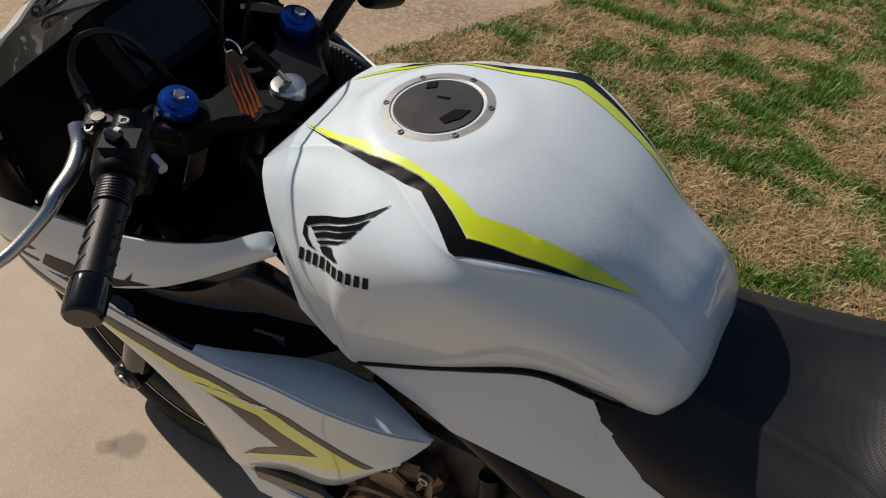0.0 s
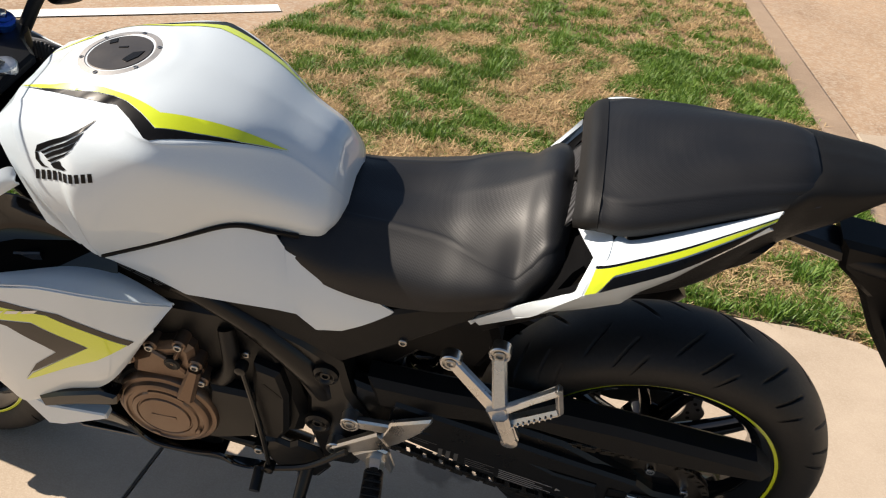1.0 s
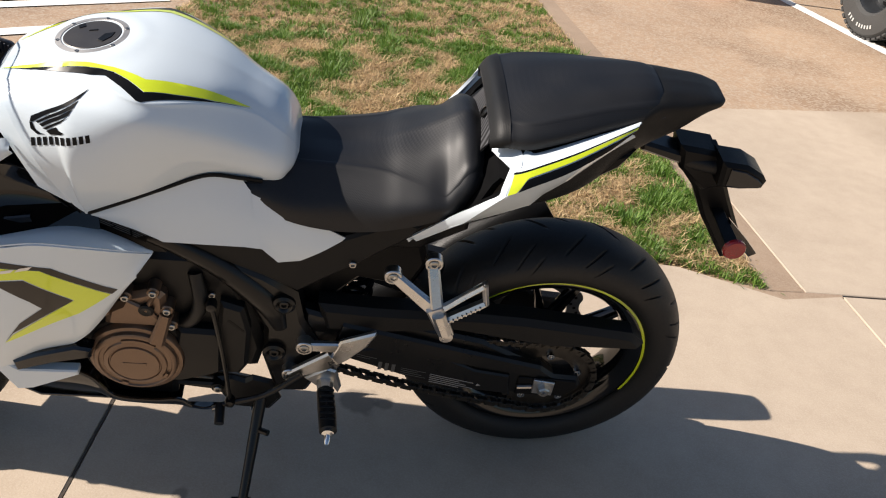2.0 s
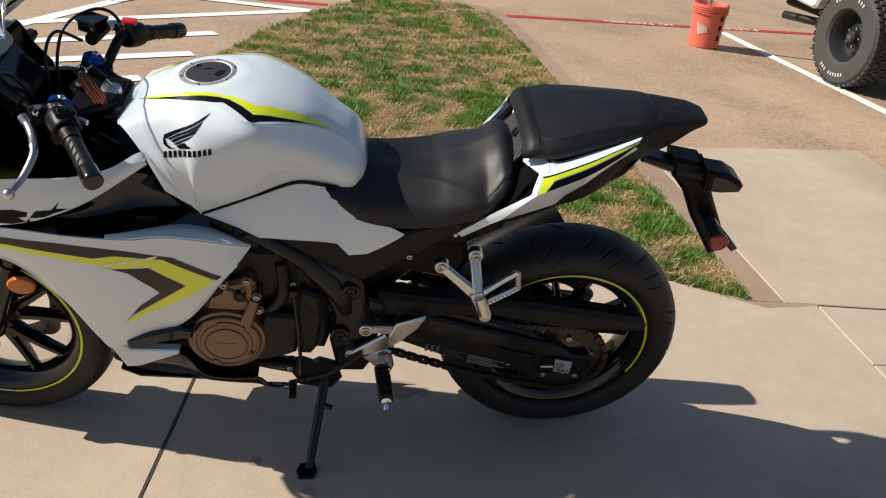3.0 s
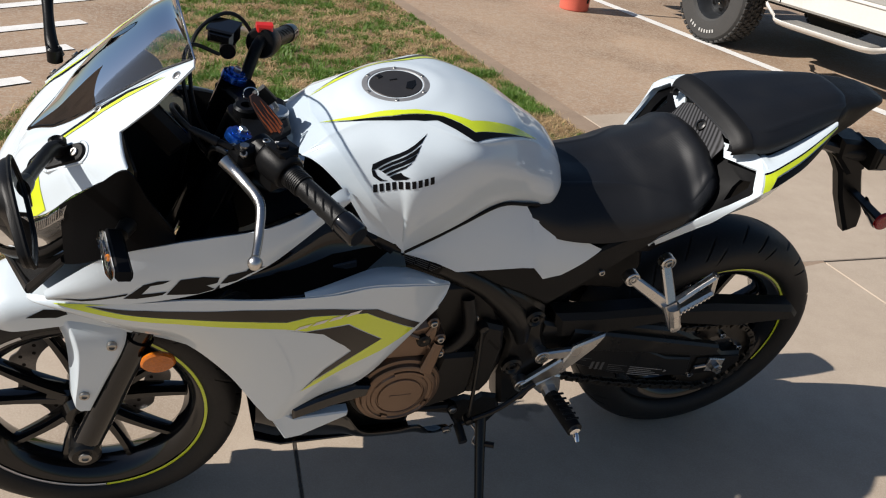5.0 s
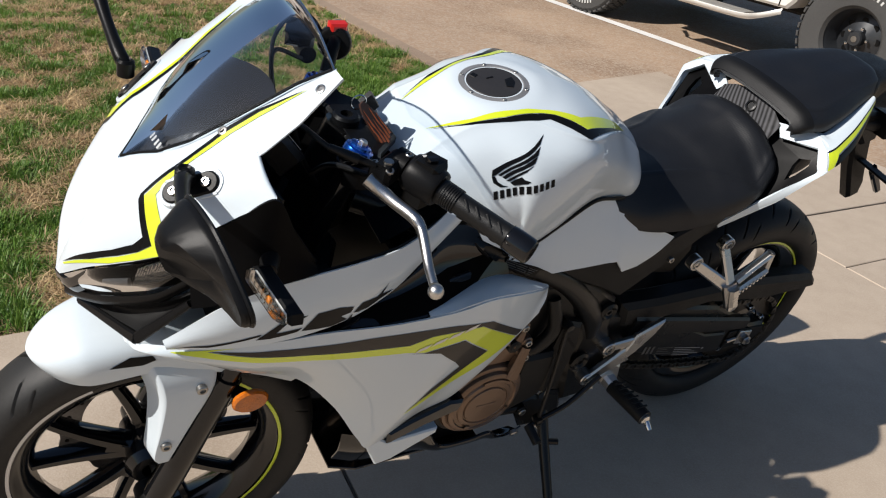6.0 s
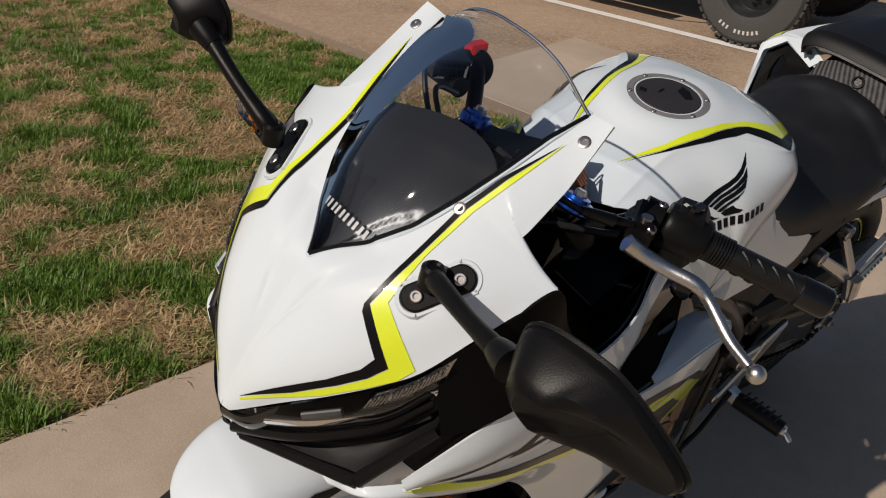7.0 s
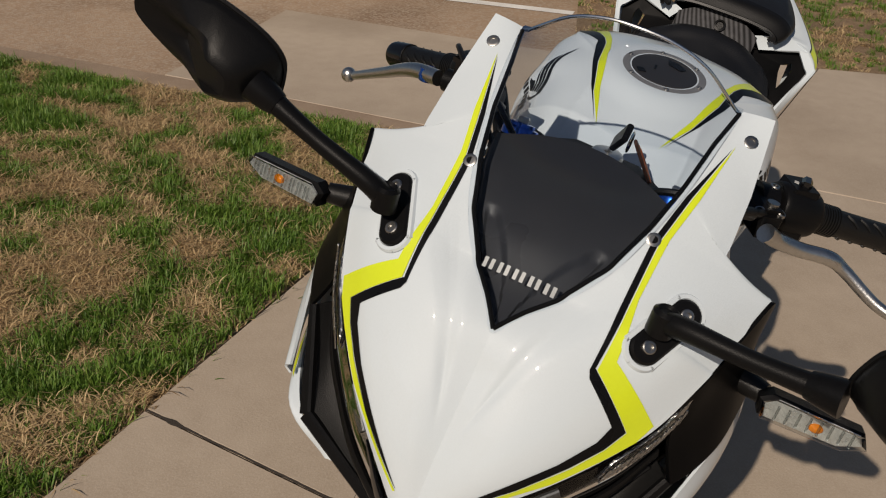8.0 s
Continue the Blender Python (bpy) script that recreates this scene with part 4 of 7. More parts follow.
for x, z in ((.822, .552), (.772, .566), (.750, .522), (.866, .508), (.905, .455), (.744, .482)):
    part("bolt_lug", lathe([(.012, .14), (.012, .176), (.010, .178), (0, .178)], 16, (x, 0, z)), BRONZE, uc)
    bolt((x, .178, z), (0, 1, 0), uc, 0.0075, STEEL)
for x, z in ((.705, .592), (.672, .545), (.640, .585), (.60, .560)):
    bolt((x, .15, z), (0, 1, 0), engine, 0.007, STEEL)
part("coolant_hose", tube([(.70, .15, .60), (.69, .17, .54), (.71, .165, .49), (.74, .15, .47)], .014, 24, 12), GRIP_RUBBER, engine)
part("coolant_hose", tube([(.93, .10, .62), (.90, .14, .60), (.84, .14, .60), (.78, .13, .62), (.70, .12, .60)], .013, 24, 12), GRIP_RUBBER, engine)
part("gear_rod", tube([(.668, .182, .545), (.652, .184, .42), (.640, .186, .28)], .0045, 8, 8), FRAME_BLACK, engine, "thin gear linkage rod")
for p in ((.668, .182, .550), (.640, .186, .275)):
    part("rod_joint", lathe([(0, -.010), (.009, -.010), (.011, 0), (.009, .010), (.004, .012), (0, .012)], 16, p), FRAME_BLACK, engine)
part("radiator", plate([(1.075, .38), (1.035, .36), (.985, .66), (1.02, .69)], -.15, .15, "xz", .006), MATT_BLACK, engine)
part("exhaust_header", both(tube([(.93, .05, .55), (1.0, .06, .45), (.96, .05, .30), (.86, -.03, .215), (.60, -.075, .19)], .021, 30, 14)), material("stained_steel_pipe", (.23, .17, .12), .35, .9, 0, .3, 20, 200), engine)
silencer = part("silencer", tube([(.45, -.10, .22), (.30, -.17, .27), (.16, -.22, .37), (.03, -.245, .455), (-.035, -.258, .50)], [.045, .055, .062, .060, .050], 24, 20), MATT_BLACK, bike, "matt black exhaust silencer")

# -- belly pan --
BP_TOP = [(1.090, .150, .352), (1.03, .170, .345), (.95, .172, .338), (.910, .172, .312), (.870, .172, .258), (.800, .170, .247), (.748, .168, .250), (.722, .166, .228), (.690, .165, .222), (.660, .165, .240)]
BP = patch(BP_TOP, [(1.086, .130, .256), (1.03, .140, .240), (.95, .140, .228), (.91, .140, .223), (.87, .140, .218), (.80, .14, .212), (.75, .14, .207), (.722, .138, .206), (.690, .136, .205), (.660, .135, .204)], .008, 90, 8)
part("belly_pan", shell(BP, .003, flip=True), GLOSS_BLACK, bike, "gloss black belly pan")
part("belly_pan", mirrored(shell(BP, .003, flip=True)), GLOSS_BLACK, bike)
part("belly_floor", plate([(1.08, -.12), (1.03, -.14), (.748, -.140), (.748, .140), (1.03, .14), (1.08, .12)], .206, .212, "xy", .001), GLOSS_BLACK, bike)
part("pan_lip", tube(BP_TOP[2:8], .0045, 40, 8), GLOSS_BLACK, bike)
bolt((.672, .166, .222), (0, 1, -.3), bike, .010, STEEL)

part("battery_box", plate([(.525, .50), (.44, .50), (.40, .545), (.30, .53), (.27, .60), (.30, .70), (.525, .70)], -.085, .088, "xz", .012), MATT_BLACK, bike, "black box between the frame rails")
part("swing_pivot", plate([(.56, .37), (.44, .40), (.43, .49), (.46, .53), (.57, .53)], -.082, .084, "xz", .012), FRAME_BLACK, bike, "black cast swing arm pivot")
part("shock_spring", tube([(.40 + .03 * math.cos(t), .0 + .03 * math.sin(t), .36 + t * .0045) for t in np.linspace(0, 40, 160)], .006, 400, 6), MATT_BLACK, bike, "black shock absorber spring")

# -- swing arm, chain, chain guard --
arm = plate([(.500, .500), (.400, .470), (.284, .472), (.139, .440), (.046, .392), (.000, .368), (-.030, .345), (-.085, .341), (-.096, .315), (-.068, .280), (.040, .278), (.072, .286), (.163, .296), (.261, .316), (.409, .373), (.500, .392)], .100, .134, "xz", .007)
swing = part("swing_arm", arm, FRAME_BLACK, bike, "satin black swing arm with printed labels")
part("swing_arm", mirrored(arm), FRAME_BLACK, bike)
part("upper_arm", bar((.43, .136, .452), (.01, .136, .368), .060, .036, .024, n=4), FRAME_BLACK, swing)
part("lower_arm", plate([(.440, .400), (.389, .402), (.334, .418), (.293, .422), (.235, .404), (.142, .358), (.067, .346), (.055, .280), (.072, .287), (.163, .297), (.261, .317), (.409, .374)], .130, .142, "xz", .004), FRAME_BLACK, swing)
part("arm_recess", plate([(.045, .340), (-.030, .338), (-.082, .334), (-.088, .315), (-.064, .284), (.045, .284)], .1345, .138, "xz", .002), MATT_BLACK, swing)
part("axle_plate", plate([(.013, .341), (-.034, .334), (-.034, .292), (.011, .298)], .138, .145, "xz", .0015), ALU, swing, "square aluminium axle plate")
part("axle_nut", lathe([(.014, .144), (.014, .156), (.011, .159), (.006, .159), (.005, .164), (0, .164)], 6, (-.011, 0, .316)), STEEL, swing)
part("adjuster_bolt", tube([(.045, .141, .312), (.014, .141, .315)], .005, 4, 8), STEEL, swing)
for (xa, za), (xb, zb), rows_, thick_, mat in (((.236, .341), (.140, .318), 5, .0018, PRINT), ((.298, .356), (.245, .344), 4, .0014, DIM_PRINT), ((.392, .391), (.350, .380), 2, .0014, DIM_PRINT)):
    for k in range(rows_):
        end = Vector((xa, .1426, za)).lerp(Vector((xb, .1426, zb)), 1 - .16 * ((k * 2) % 3))
        part("print_line", bar((xa, .1426, za - .0058 * k), (end.x, .1426, end.z - .0058 * k), thick_, thick_, .0006), mat, swing, "small unreadable print")
for k in range(3):
    part("printed_frame", bar((.342 - .014 * k, .1426, .371 - .003 * k), (.343 - .014 * k, .1426, .348 - .003 * k), .0075, .0075, .0006), DIM_PRINT, swing, "faded printed label")
part("printed_arrow", plate([(.132, .318), (.124, .312), (.134, .310)], .1423, .1430, "xz", .0002), PRINT, swing)
guard = plate([(.476, .520), (.362, .514), (.145, .516), (.06, .512), (-.164, .488), (-.195, .460), (-.185, .442), (.005, .437), (.09, .450), (.20, .468), (.345, .450), (.46, .450)], .085, .142, "xz", .012)
part("chain_guard", guard, DARK_PLASTIC, bike, "black plastic chain guard")
n = 164
a = np.linspace(0, 2 * math.pi, n, endpoint=False)
rr = .104 + .005 * np.cos(a * 41)
G = np.zeros((4, n, 3))
for i, (r_, y_) in enumerate(((rr, .106), (rr, .112), (np.full(n, .062), .112), (np.full(n, .062), .106))):
    G[i, :, 0], G[i, :, 1], G[i, :, 2] = r_ * np.cos(a), y_, r_ * np.sin(a)
part("sprocket", sheet(G, cu=True, cv=True, flip=True), DARK_STEEL, rear, "dark steel sprocket")
part("sprocket_carrier", lathe([(.0, .112), (.045, .112), (.072, .108), (.075, .09), (.06, .07)], 40), GLOSS_BLACK, rear)
for k in range(5):
    bolt((.071 * math.cos(k * 1.257 + 1.55), .112, .071 * math.sin(k * 1.257 + 1.55)), (0, 1, 0), rear, .009, CHROME, h=.012)

# drive chain: links round the rear sprocket and the small front one
chain = sub("drive_chain", bike, "oily steel drive chain")
C0, R0, C1, R1 = Vector((-.016, .322)), .106, Vector((.545, .40)), .036
ax = (C1 - C0)
ang = math.atan2(ax.y, ax.x)
off = math.acos((R0 - R1) / ax.length)
pts = []
t_up0, t_up1 = C0 + R0 * Vector((math.cos(ang + off), math.sin(ang + off))), C1 + R1 * Vector((math.cos(ang + off), math.sin(ang + off)))
t_lo0, t_lo1 = C0 + R0 * Vector((math.cos(ang - off), math.sin(ang - off))), C1 + R1 * Vector((math.cos(ang - off), math.sin(ang - off)))
for k in range(30):
    pts.append(t_lo1.lerp(t_lo0, k / 30) + Vector((0, -.018 * math.sin(math.pi * k / 30))))
b0, b1 = ang - off, ang + off - 2 * math.pi
for k in range(40):
    b = b0 + (b1 - b0) * k / 40
    pts.append(C0 + R0 * Vector((math.cos(b), math.sin(b))))
for k in range(30):
    pts.append(t_up0.lerp(t_up1, k / 30))
b0, b1 = ang + off, ang - off
for k in range(8):
    b = b0 + (b1 - b0) * k / 8
    pts.append(C1 + R1 * Vector((math.cos(b), math.sin(b))))
link_a = join(*[bar((-.0125, y, 0), (.0125, y, 0), .013, .013, .0016, n=3) for y in (-.0085, .0085)], *[lathe([(0, -.0105), (.0042, -.0105), (.0042, .0105), (0, .0105)], 8, (x, 0, 0)) for x in (-.008, .008)])
link_b = join(*[bar((-.0125, y, 0), (.0125, y, 0), .0125, .0125, .0016, n=3) for y in (-.0055, .0055)], lathe([(0, -.006), (.005, -.006), (.005, .006), (0, .006)], 8))
meshes = [mesh_of("chain_link", link_a, DARK_STEEL), mesh_of("chain_link", link_b, DARK_STEEL)]
P = np.array([p[:] for p in pts])
P = np.r_[P, P[:1]]
s = np.r_[0, np.cumsum(np.linalg.norm(np.diff(P, axis=0), axis=1))]
count = 2 * int(s[-1] / 0.0318)
for k in range(count):
    u = s[-1] * k / count
    p0 = np.array([np.interp(u, s, P[:, i]) for i in (0, 1)])
    p1 = np.array([np.interp((u + .008) % s[-1], s, P[:, i]) for i in (0, 1)])
    ob = new("chain_link", meshes[k % 2])
    ob.parent = chain
    ob.matrix_basis = Matrix.Translation((p0[0], .118, p0[1])) @ Matrix.Rotation(-math.atan2(p1[1] - p0[1], p1[0] - p0[0]), 4, "Y")

# -- foot rests, stand --
rest = sub("pillion_foot_rest", bike, "cast aluminium passenger foot rest bracket")
part("bracket_arm", join(bar((.345, .147, .626), (.248, .198, .574), .022, .028, .014), bar((.273, .143, .666), (.256, .196, .586), .022, .024, .014), bar((.262, .196, .592), (.232, .206, .532), .034, .028, .016)), ALU, rest)
part("foot_peg", join(bar((.244, .196, .596), (.178, .198, .663), .012, .008, .020), bar((.244, .198, .562), (.172, .200, .620), .016, .014, .022), bar((.180, .198, .665), (.170, .198, .616), .011, .011, .020), bar((.254, .204, .585), (.236, .208, .540), .026, .024, .026)), ALU, rest, "folded slotted foot peg")
for k in range(8):
    part("peg_tooth", block((.234 - .0074 * k, .211, .572 + .0060 * k), (.003, .006, .006), .0008), CHROME, rest)
for p in ((.342, .150, .626), (.271, .147, .665)):
    part("bracket_eye", lathe([(.017, .140), (.017, .157), (.0155, .159), (.0125, .159), (.0120, .155), (0, .155)], 28, (p[0], 0, p[2])), ALU, rest)
    bolt((p[0], .155, p[2]), (0, 1, 0), rest, .0095, STEEL, h=.005)
part("bracket_tip", lathe([(.013, .198), (.013, .216), (0, .218)], 20, (.234, 0, .535)), ALU, rest)
rider = sub("rider_foot_rest", bike, "cast aluminium rider foot rest bracket")
part("bracket_arm", join(bar((.497, .160, .428), (.430, .160, .430), .022, .026, .014), bar((.523, .164, .345), (.438, .164, .400), .022, .046, .016), plate([(.428, .4515), (.3605, .4830), (.3585, .4760), (.374, .442), (.411, .397), (.447, .366), (.505, .338), (.503, .346), (.444, .408)], .155, .169, "xz", .004)), ALU, rider)
part("bracket_leg", plate([(.495, .334), (.450, .368), (.430, .360), (.418, .312), (.424, .290), (.436, .312), (.466, .306)], .152, .166, "xz", .004), ALU, rider)
for p in ((.497, .166, .428), (.523, .172, .345)):
    part("bracket_eye", lathe([(.017, .145), (.017, .168), (.0155, .170), (.0125, .170), (.0120, .166), (0, .166)], 28, (p[0], 0, p[2])), ALU, rider)
    bolt((p[0], .166, p[2]), (0, 1, 0), rider, .0095, STEEL, h=.005)
part("peg_hinge", bar((.452, .158, .325), (.449, .190, .318), .036, .028, .028, (0, 0, 1)), ALU, rider)
peg = part("foot_peg", tube([(.450, .183, .318), (.4445, .232, .321), (.4395, .284, .322)], [.0175, .0185, .0175], 16, 20), GRIP_RUBBER, rider, "black rubber foot peg")
for k in range(6):
    part("peg_rib", bar((.432 - .001 * k, .196 + .014 * k, .3385), (.462 - .001 * k, .196 + .014 * k, .3385), .005, .005, .004, (0, 0, 1)), GRIP_RUBBER, peg)
part("peg_feeler", join(lathe([(0, .282), (.0125, .282), (.0125, .290), (.006, .293), (0, .293)], 16, (.4395, 0, .320)), tube([(.4395, .290, .319), (.440, .300, .315), (.4405, .308, .311)], [.006, .0065, .005], 8, 12)), CHROME, rider)
part("gear_lever", join(tube([(.500, .178, .360), (.57, .185, .300), (.640, .186, .270), (.665, .19, .262)], .006, 16, 8), tube([(.660, .185, .262), (.658, .225, .250)], .010, 6, 12)), FRAME_BLACK, rider, "black gear lever")
stand = sub("side_stand", bike, "black side stand leg resting on the pavement")
part("stand_bracket", plate([(.672, .298), (.640, .306), (.615, .296), (.600, .308), (.560, .296), (.540, .240), (.565, .200), (.640, .205), (.672, .26)], .134, .148, "xz", .008), FRAME_BLACK, stand)
part("stand_leg", tube([(.580, .120, .255), (.592, .200, .170), (.606, .296, .072)], [.014, .012, .010], 14, 12), FRAME_BLACK, stand)
part("stand_foot", plate([(.590, .274), (.630, .275), (.638, .298), (.630, .322), (.594, .320), (.586, .298)], .056, .068, "xy", .003), FRAME_BLACK, stand)
part("stand_lug", tube([(.590, .185, .185), (.562, .200, .190)], .007, 6, 8), FRAME_BLACK, stand)
part("return_spring", tube([(.598 + .004 * math.cos(t), .125 + t * .004, .235 - t * .0045 + .004 * math.sin(t)) for t in np.linspace(0, 14, 60)], .0022, 160, 6), STEEL, stand)

# -- seats and tail --
SEAT = [
    (.612, [(0, .826), (.034, .823), (.058, .812), (.110, .775), (.114, .752)]),
    (.530, [(0, .806), (.038, .805), (.066, .799), (.122, .756), (.130, .726)]),
    (.450, [(0, .800), (.042, .802), (.074, .801), (.128, .765), (.142, .722)]),
    (.380, [(0, .814), (.050, .812), (.087, .806), (.140, .772), (.150, .736)]),
    (.340, [(0, .832), (.056, .826), (.106, .809), (.148, .780), (.151, .750)]),
    (.300, [(0, .850), (.064, .838), (.125, .809), (.151, .790), (.150, .765)]),
    (.266, [(0, .870), (.066, .853), (.133, .808), (.147, .795), (.145, .780)]),
    (.245, [(0, .884), (.064, .872), (.125, .832), (.139, .815), (.138, .794)]),
    (.230, [(0, .888), (.060, .878), (.111, .852), (.130, .832), (.128, .808)]),
    (.214, [(0, .876), (.056, .870), (.092, .850), (.112, .838), (.110, .822)]),
]
part("rider_seat", shell(half_grid(SEAT, 70, 51, 2, None, .19), .012, flip=True), VINYL, bike, "black embossed vinyl rider seat", sharp=60)
part("seat_base", plate([(.60, .735), (.44, .718), (.36, .736), (.26, .785), (.215, .815), (.215, .72), (.30, .665), (.60, .665)], -.122, .122, "xz", .008), MATT_BLACK, bike, "black seat base")
PILLION = [
    (.200, [(0, .928), (.050, .927), (.088, .923), (.104, .920), (.102, .910)]),
    (.193, [(0, .942), (.056, .940), (.098, .935), (.118, .925), (.116, .915)]),
    (.176, [(0, .952), (.058, .951), (.104, .945), (.126, .934), (.126, .922)]),
    (.140, [(0, .961), (.060, .960), (.112, .951), (.130, .938), (.131, .926)]),
    (.080, [(0, .974), (.056, .972), (.100, .963), (.117, .949), (.118, .940)]),
    (.010, [(0, .987), (.048, .985), (.081, .974), (.094, .961), (.095, .954)]),
    (-.060, [(0, .996), (.040, .993), (.064, .982), (.072, .968), (.070, .957)]),
    (-.084, [(0, .993), (.032, .991), (.050, .982), (.055, .971), (.052, .960)]),
]
PG = half_grid(PILLION, 60, 51, 2, 2, .17)
pillion_geo = shell(PG, .012, flip=True)
pillion = part("pillion_seat", pillion_geo, VINYL, bike, "black embossed vinyl passenger seat", sharp=60)
strap_rows = [(.205, [(0, .935), (.054, .934), (.096, .929), (.117, .918), (.116, .908)]), (.193, [(0, .953), (.060, .951), (.105, .944), (.128, .930), (.127, .918)]), (.178, [(0, .959), (.062, .957), (.110, .950), (.132, .936), (.132, .924)])]
part("seat_strap", shell(half_grid(strap_rows, 10, 30), .007, flip=True), PLAIN_VINYL, pillion, "plain black passenger strap")
TAIL = [
    (.235, [(0, .800), (.070, .800), (.095, .795), (.080, .735), (0, .730)]),
    (.100, [(0, .890), (.085, .885), (.112, .860), (.090, .778), (0, .772)]),
    (.020, [(0, .935), (.080, .925), (.104, .900), (.078, .812), (0, .806)]),
    (-.050, [(0, .985), (.065, .978), (.086, .958), (.064, .882), (0, .872)]),
    (-.085, [(0, .997), (.050, .993), (.070, .975), (.056, .908), (0, .892)]),
    (-.130, [(0, .998), (.044, .994), (.060, .978), (.048, .934), (0, .918)]),
    (-.172, [(0, .996), (.038, .993), (.048, .984), (.038, .966), (0, .956)]),
    (-.196, [(0, .991), (.030, .989), (.038, .985), (.032, .979), (0, .976)]),
    (-.205, [(0, .988), (.022, .988), (.027, .986), (.023, .982), (0, .981)]),
]
part("tail_cowl", shell(half_grid(TAIL, 50, 28), .004, flip=True), DARK_PLASTIC, bike, "black plastic tail cowl")
TRIM_GREY = material("grey_trim_plastic", (.06, .06, .065), .35, .1, .3)
for s_ in (1, -1):
    part("seat_trim", bar((-.072, .040 * s_, .999), (-.090, .071 * s_, .965), .012, .012, .006, (0, s_, .6)), TRIM_GREY, bike, "grey trim behind the seat")
SH = [(.176, .188, .909), (.160, .188, .914), (.135, .181, .921), (.071, .157, .937), (.000, .124, .956), (-.040, .104, .966)]
IN = [(.150, .132, .917), (.142, .136, .918), (.128, .138, .919), (.060, .122, .939), (-.010, .102, .957), (-.046, .092, .968)]
BO = [(.187, .214, .879), (.165, .213, .889), (.150, .210, .896), (.080, .182, .915), (.010, .140, .937), (-.032, .108, .951)]
tail_side = dense(np.swapaxes(np.array([SH, [tuple((np.array(a) + np.array(b)) / 2 + (0, .003, 0)) for a, b in zip(SH, BO)], BO]), 0, 1), 40, 10)
tail_top = dense(np.swapaxes(np.array([IN, [tuple((np.array(a) + np.array(b)) / 2 + (0, 0, .002)) for a, b in zip(IN, SH)], SH]), 0, 1), 40, 10)
# the shoulder before the passenger seat, the rim round the web and the lower limb that runs ahead under the rider's seat
shoulder = patch([(.197, .078, .909), (.178, .108, .914), (.158, .134, .917), (.160, .170, .9165), (.166, .187, .912)], [(.1985, .096, .885), (.192, .122, .892), (.184, .148, .899), (.178, .170, .905), (.176, .186, .907)], 0, 24, 6)
rim_edge = patch(crisp([(.178, .170, .905), (.1936, .2015, .871), (.249, .177, .8065), (.318, .140, .714)]), crisp([(.172, .189, .911), (.187, .215, .878), (.238, .184, .792), (.308, .138, .702)]), .001, 40, 6)
# the shaded lower face under the stripes, which runs ahead to a point under the rider's seat
lower_face = patch(crisp([(-.032, .108, .951), (.010, .140, .937), (.080, .182, .915), (.115, .197, .906), (.150, .210, .896), (.187, .215, .878), (.238, .184, .792), (.322, .134, .7015)]),
                   crisp([(-.040, .104, .944), (.000, .118, .919), (.071, .155, .8786), (.110, .165, .8527), (.128, .166, .828), (.169, .168, .809), (.2385, .150, .759), (.3245, .132, .6995)]), .002, 60, 8)
tail_all = join(shell(lower_face, .004, flip=True), shell(tail_side, .003), shell(tail_top, .003), shell(shoulder, .004), shell(rim_edge, .006, flip=True))
panels = [part("tail_panel", geo, WHITE, bike, "pearl-white tail side panel", sharp=40) for geo in (tail_all, mirrored(tail_all))]


def band(G, us, lo, hi, n=70, m=6, lift=.0009):
    """A film on the grid G, between the lines lo and hi across it, given at the stations us along it."""
    U = np.linspace(us[0], us[-1], n)
    out = []
    for u in U:
        a, b = np.interp(u, us, lo), np.interp(u, us, hi)
        row = []
        for v in np.linspace(a, b, m):
            p, q = u * (G.shape[0] - 1), v * (G.shape[1] - 1)
            i0, j0 = min(int(p), G.shape[0] - 2), min(int(q), G.shape[1] - 2)
            fu, fv = p - i0, q - j0
            c = G[i0, j0] * (1 - fu) * (1 - fv) + G[i0 + 1, j0] * fu * (1 - fv) + G[i0, j0 + 1] * (1 - fu) * fv + G[i0 + 1, j0 + 1] * fu * fv
            nv = np.cross(G[i0, j0 + 1] - G[i0, j0], G[i0 + 1, j0] - G[i0, j0])
            nv /= np.linalg.norm(nv)
            row.append(c + (nv if nv[1] > 0 else -nv) * lift)
        out.append(row)
    return sheet(np.array(out))


for us, lo, hi, mat_, lab in (([.04, .16, .34, 1.0], [.10, .10, .10, .12], [1.0, 1.0, .40, .30], YELLOW, "acid-yellow stripe"), ([.19, .345, .8, 1.0], [.98, .46, .42, .36], [1.0, 1.0, 1.0, .5], BLACK_FILM, "black stripe"),
                              ([.03, 1.0], [.0, .02], [.08, .10], BLACK_FILM, "thin black line")):
    geo = band(tail_side, us, lo, hi)
    part("tail_stripe", geo, mat_, panels[0], lab)
    part("tail_stripe", mirrored(geo), mat_, panels[1])
# forward-facing black webs with a slot, between the white rim and the seats
for s_ in (1, -1):
    rim = np.array([(.203, .070, .880), (.1975, .096, .884), (.187, .140, .895), (.1765, .170, .904), (.192, .200, .871), (.247, .176, .8065), (.285, .130, .755), (.240, .080, .835)])
    cen = np.array([.196, .166, .868])
    hole = cen + (rim - cen) * .34
    hole[:, 1] = .166 + (hole[:, 1] - .166) * .55
    ring_ = np.stack([rim, hole], 0)
    v_, f_ = sheet(np.concatenate([ring_, ring_[::-1] - np.array([.012, 0, 0])], 0), cu=True, cv=True)
    v_ = (v_ - np.array([.014, 0, .004])) * np.array([1, s_, 1])
    part("tail_web", (v_, f_ if s_ > 0 else [tuple(reversed(q)) for q in f_]), FLANK, bike, "black slotted web between seat and tail panel")
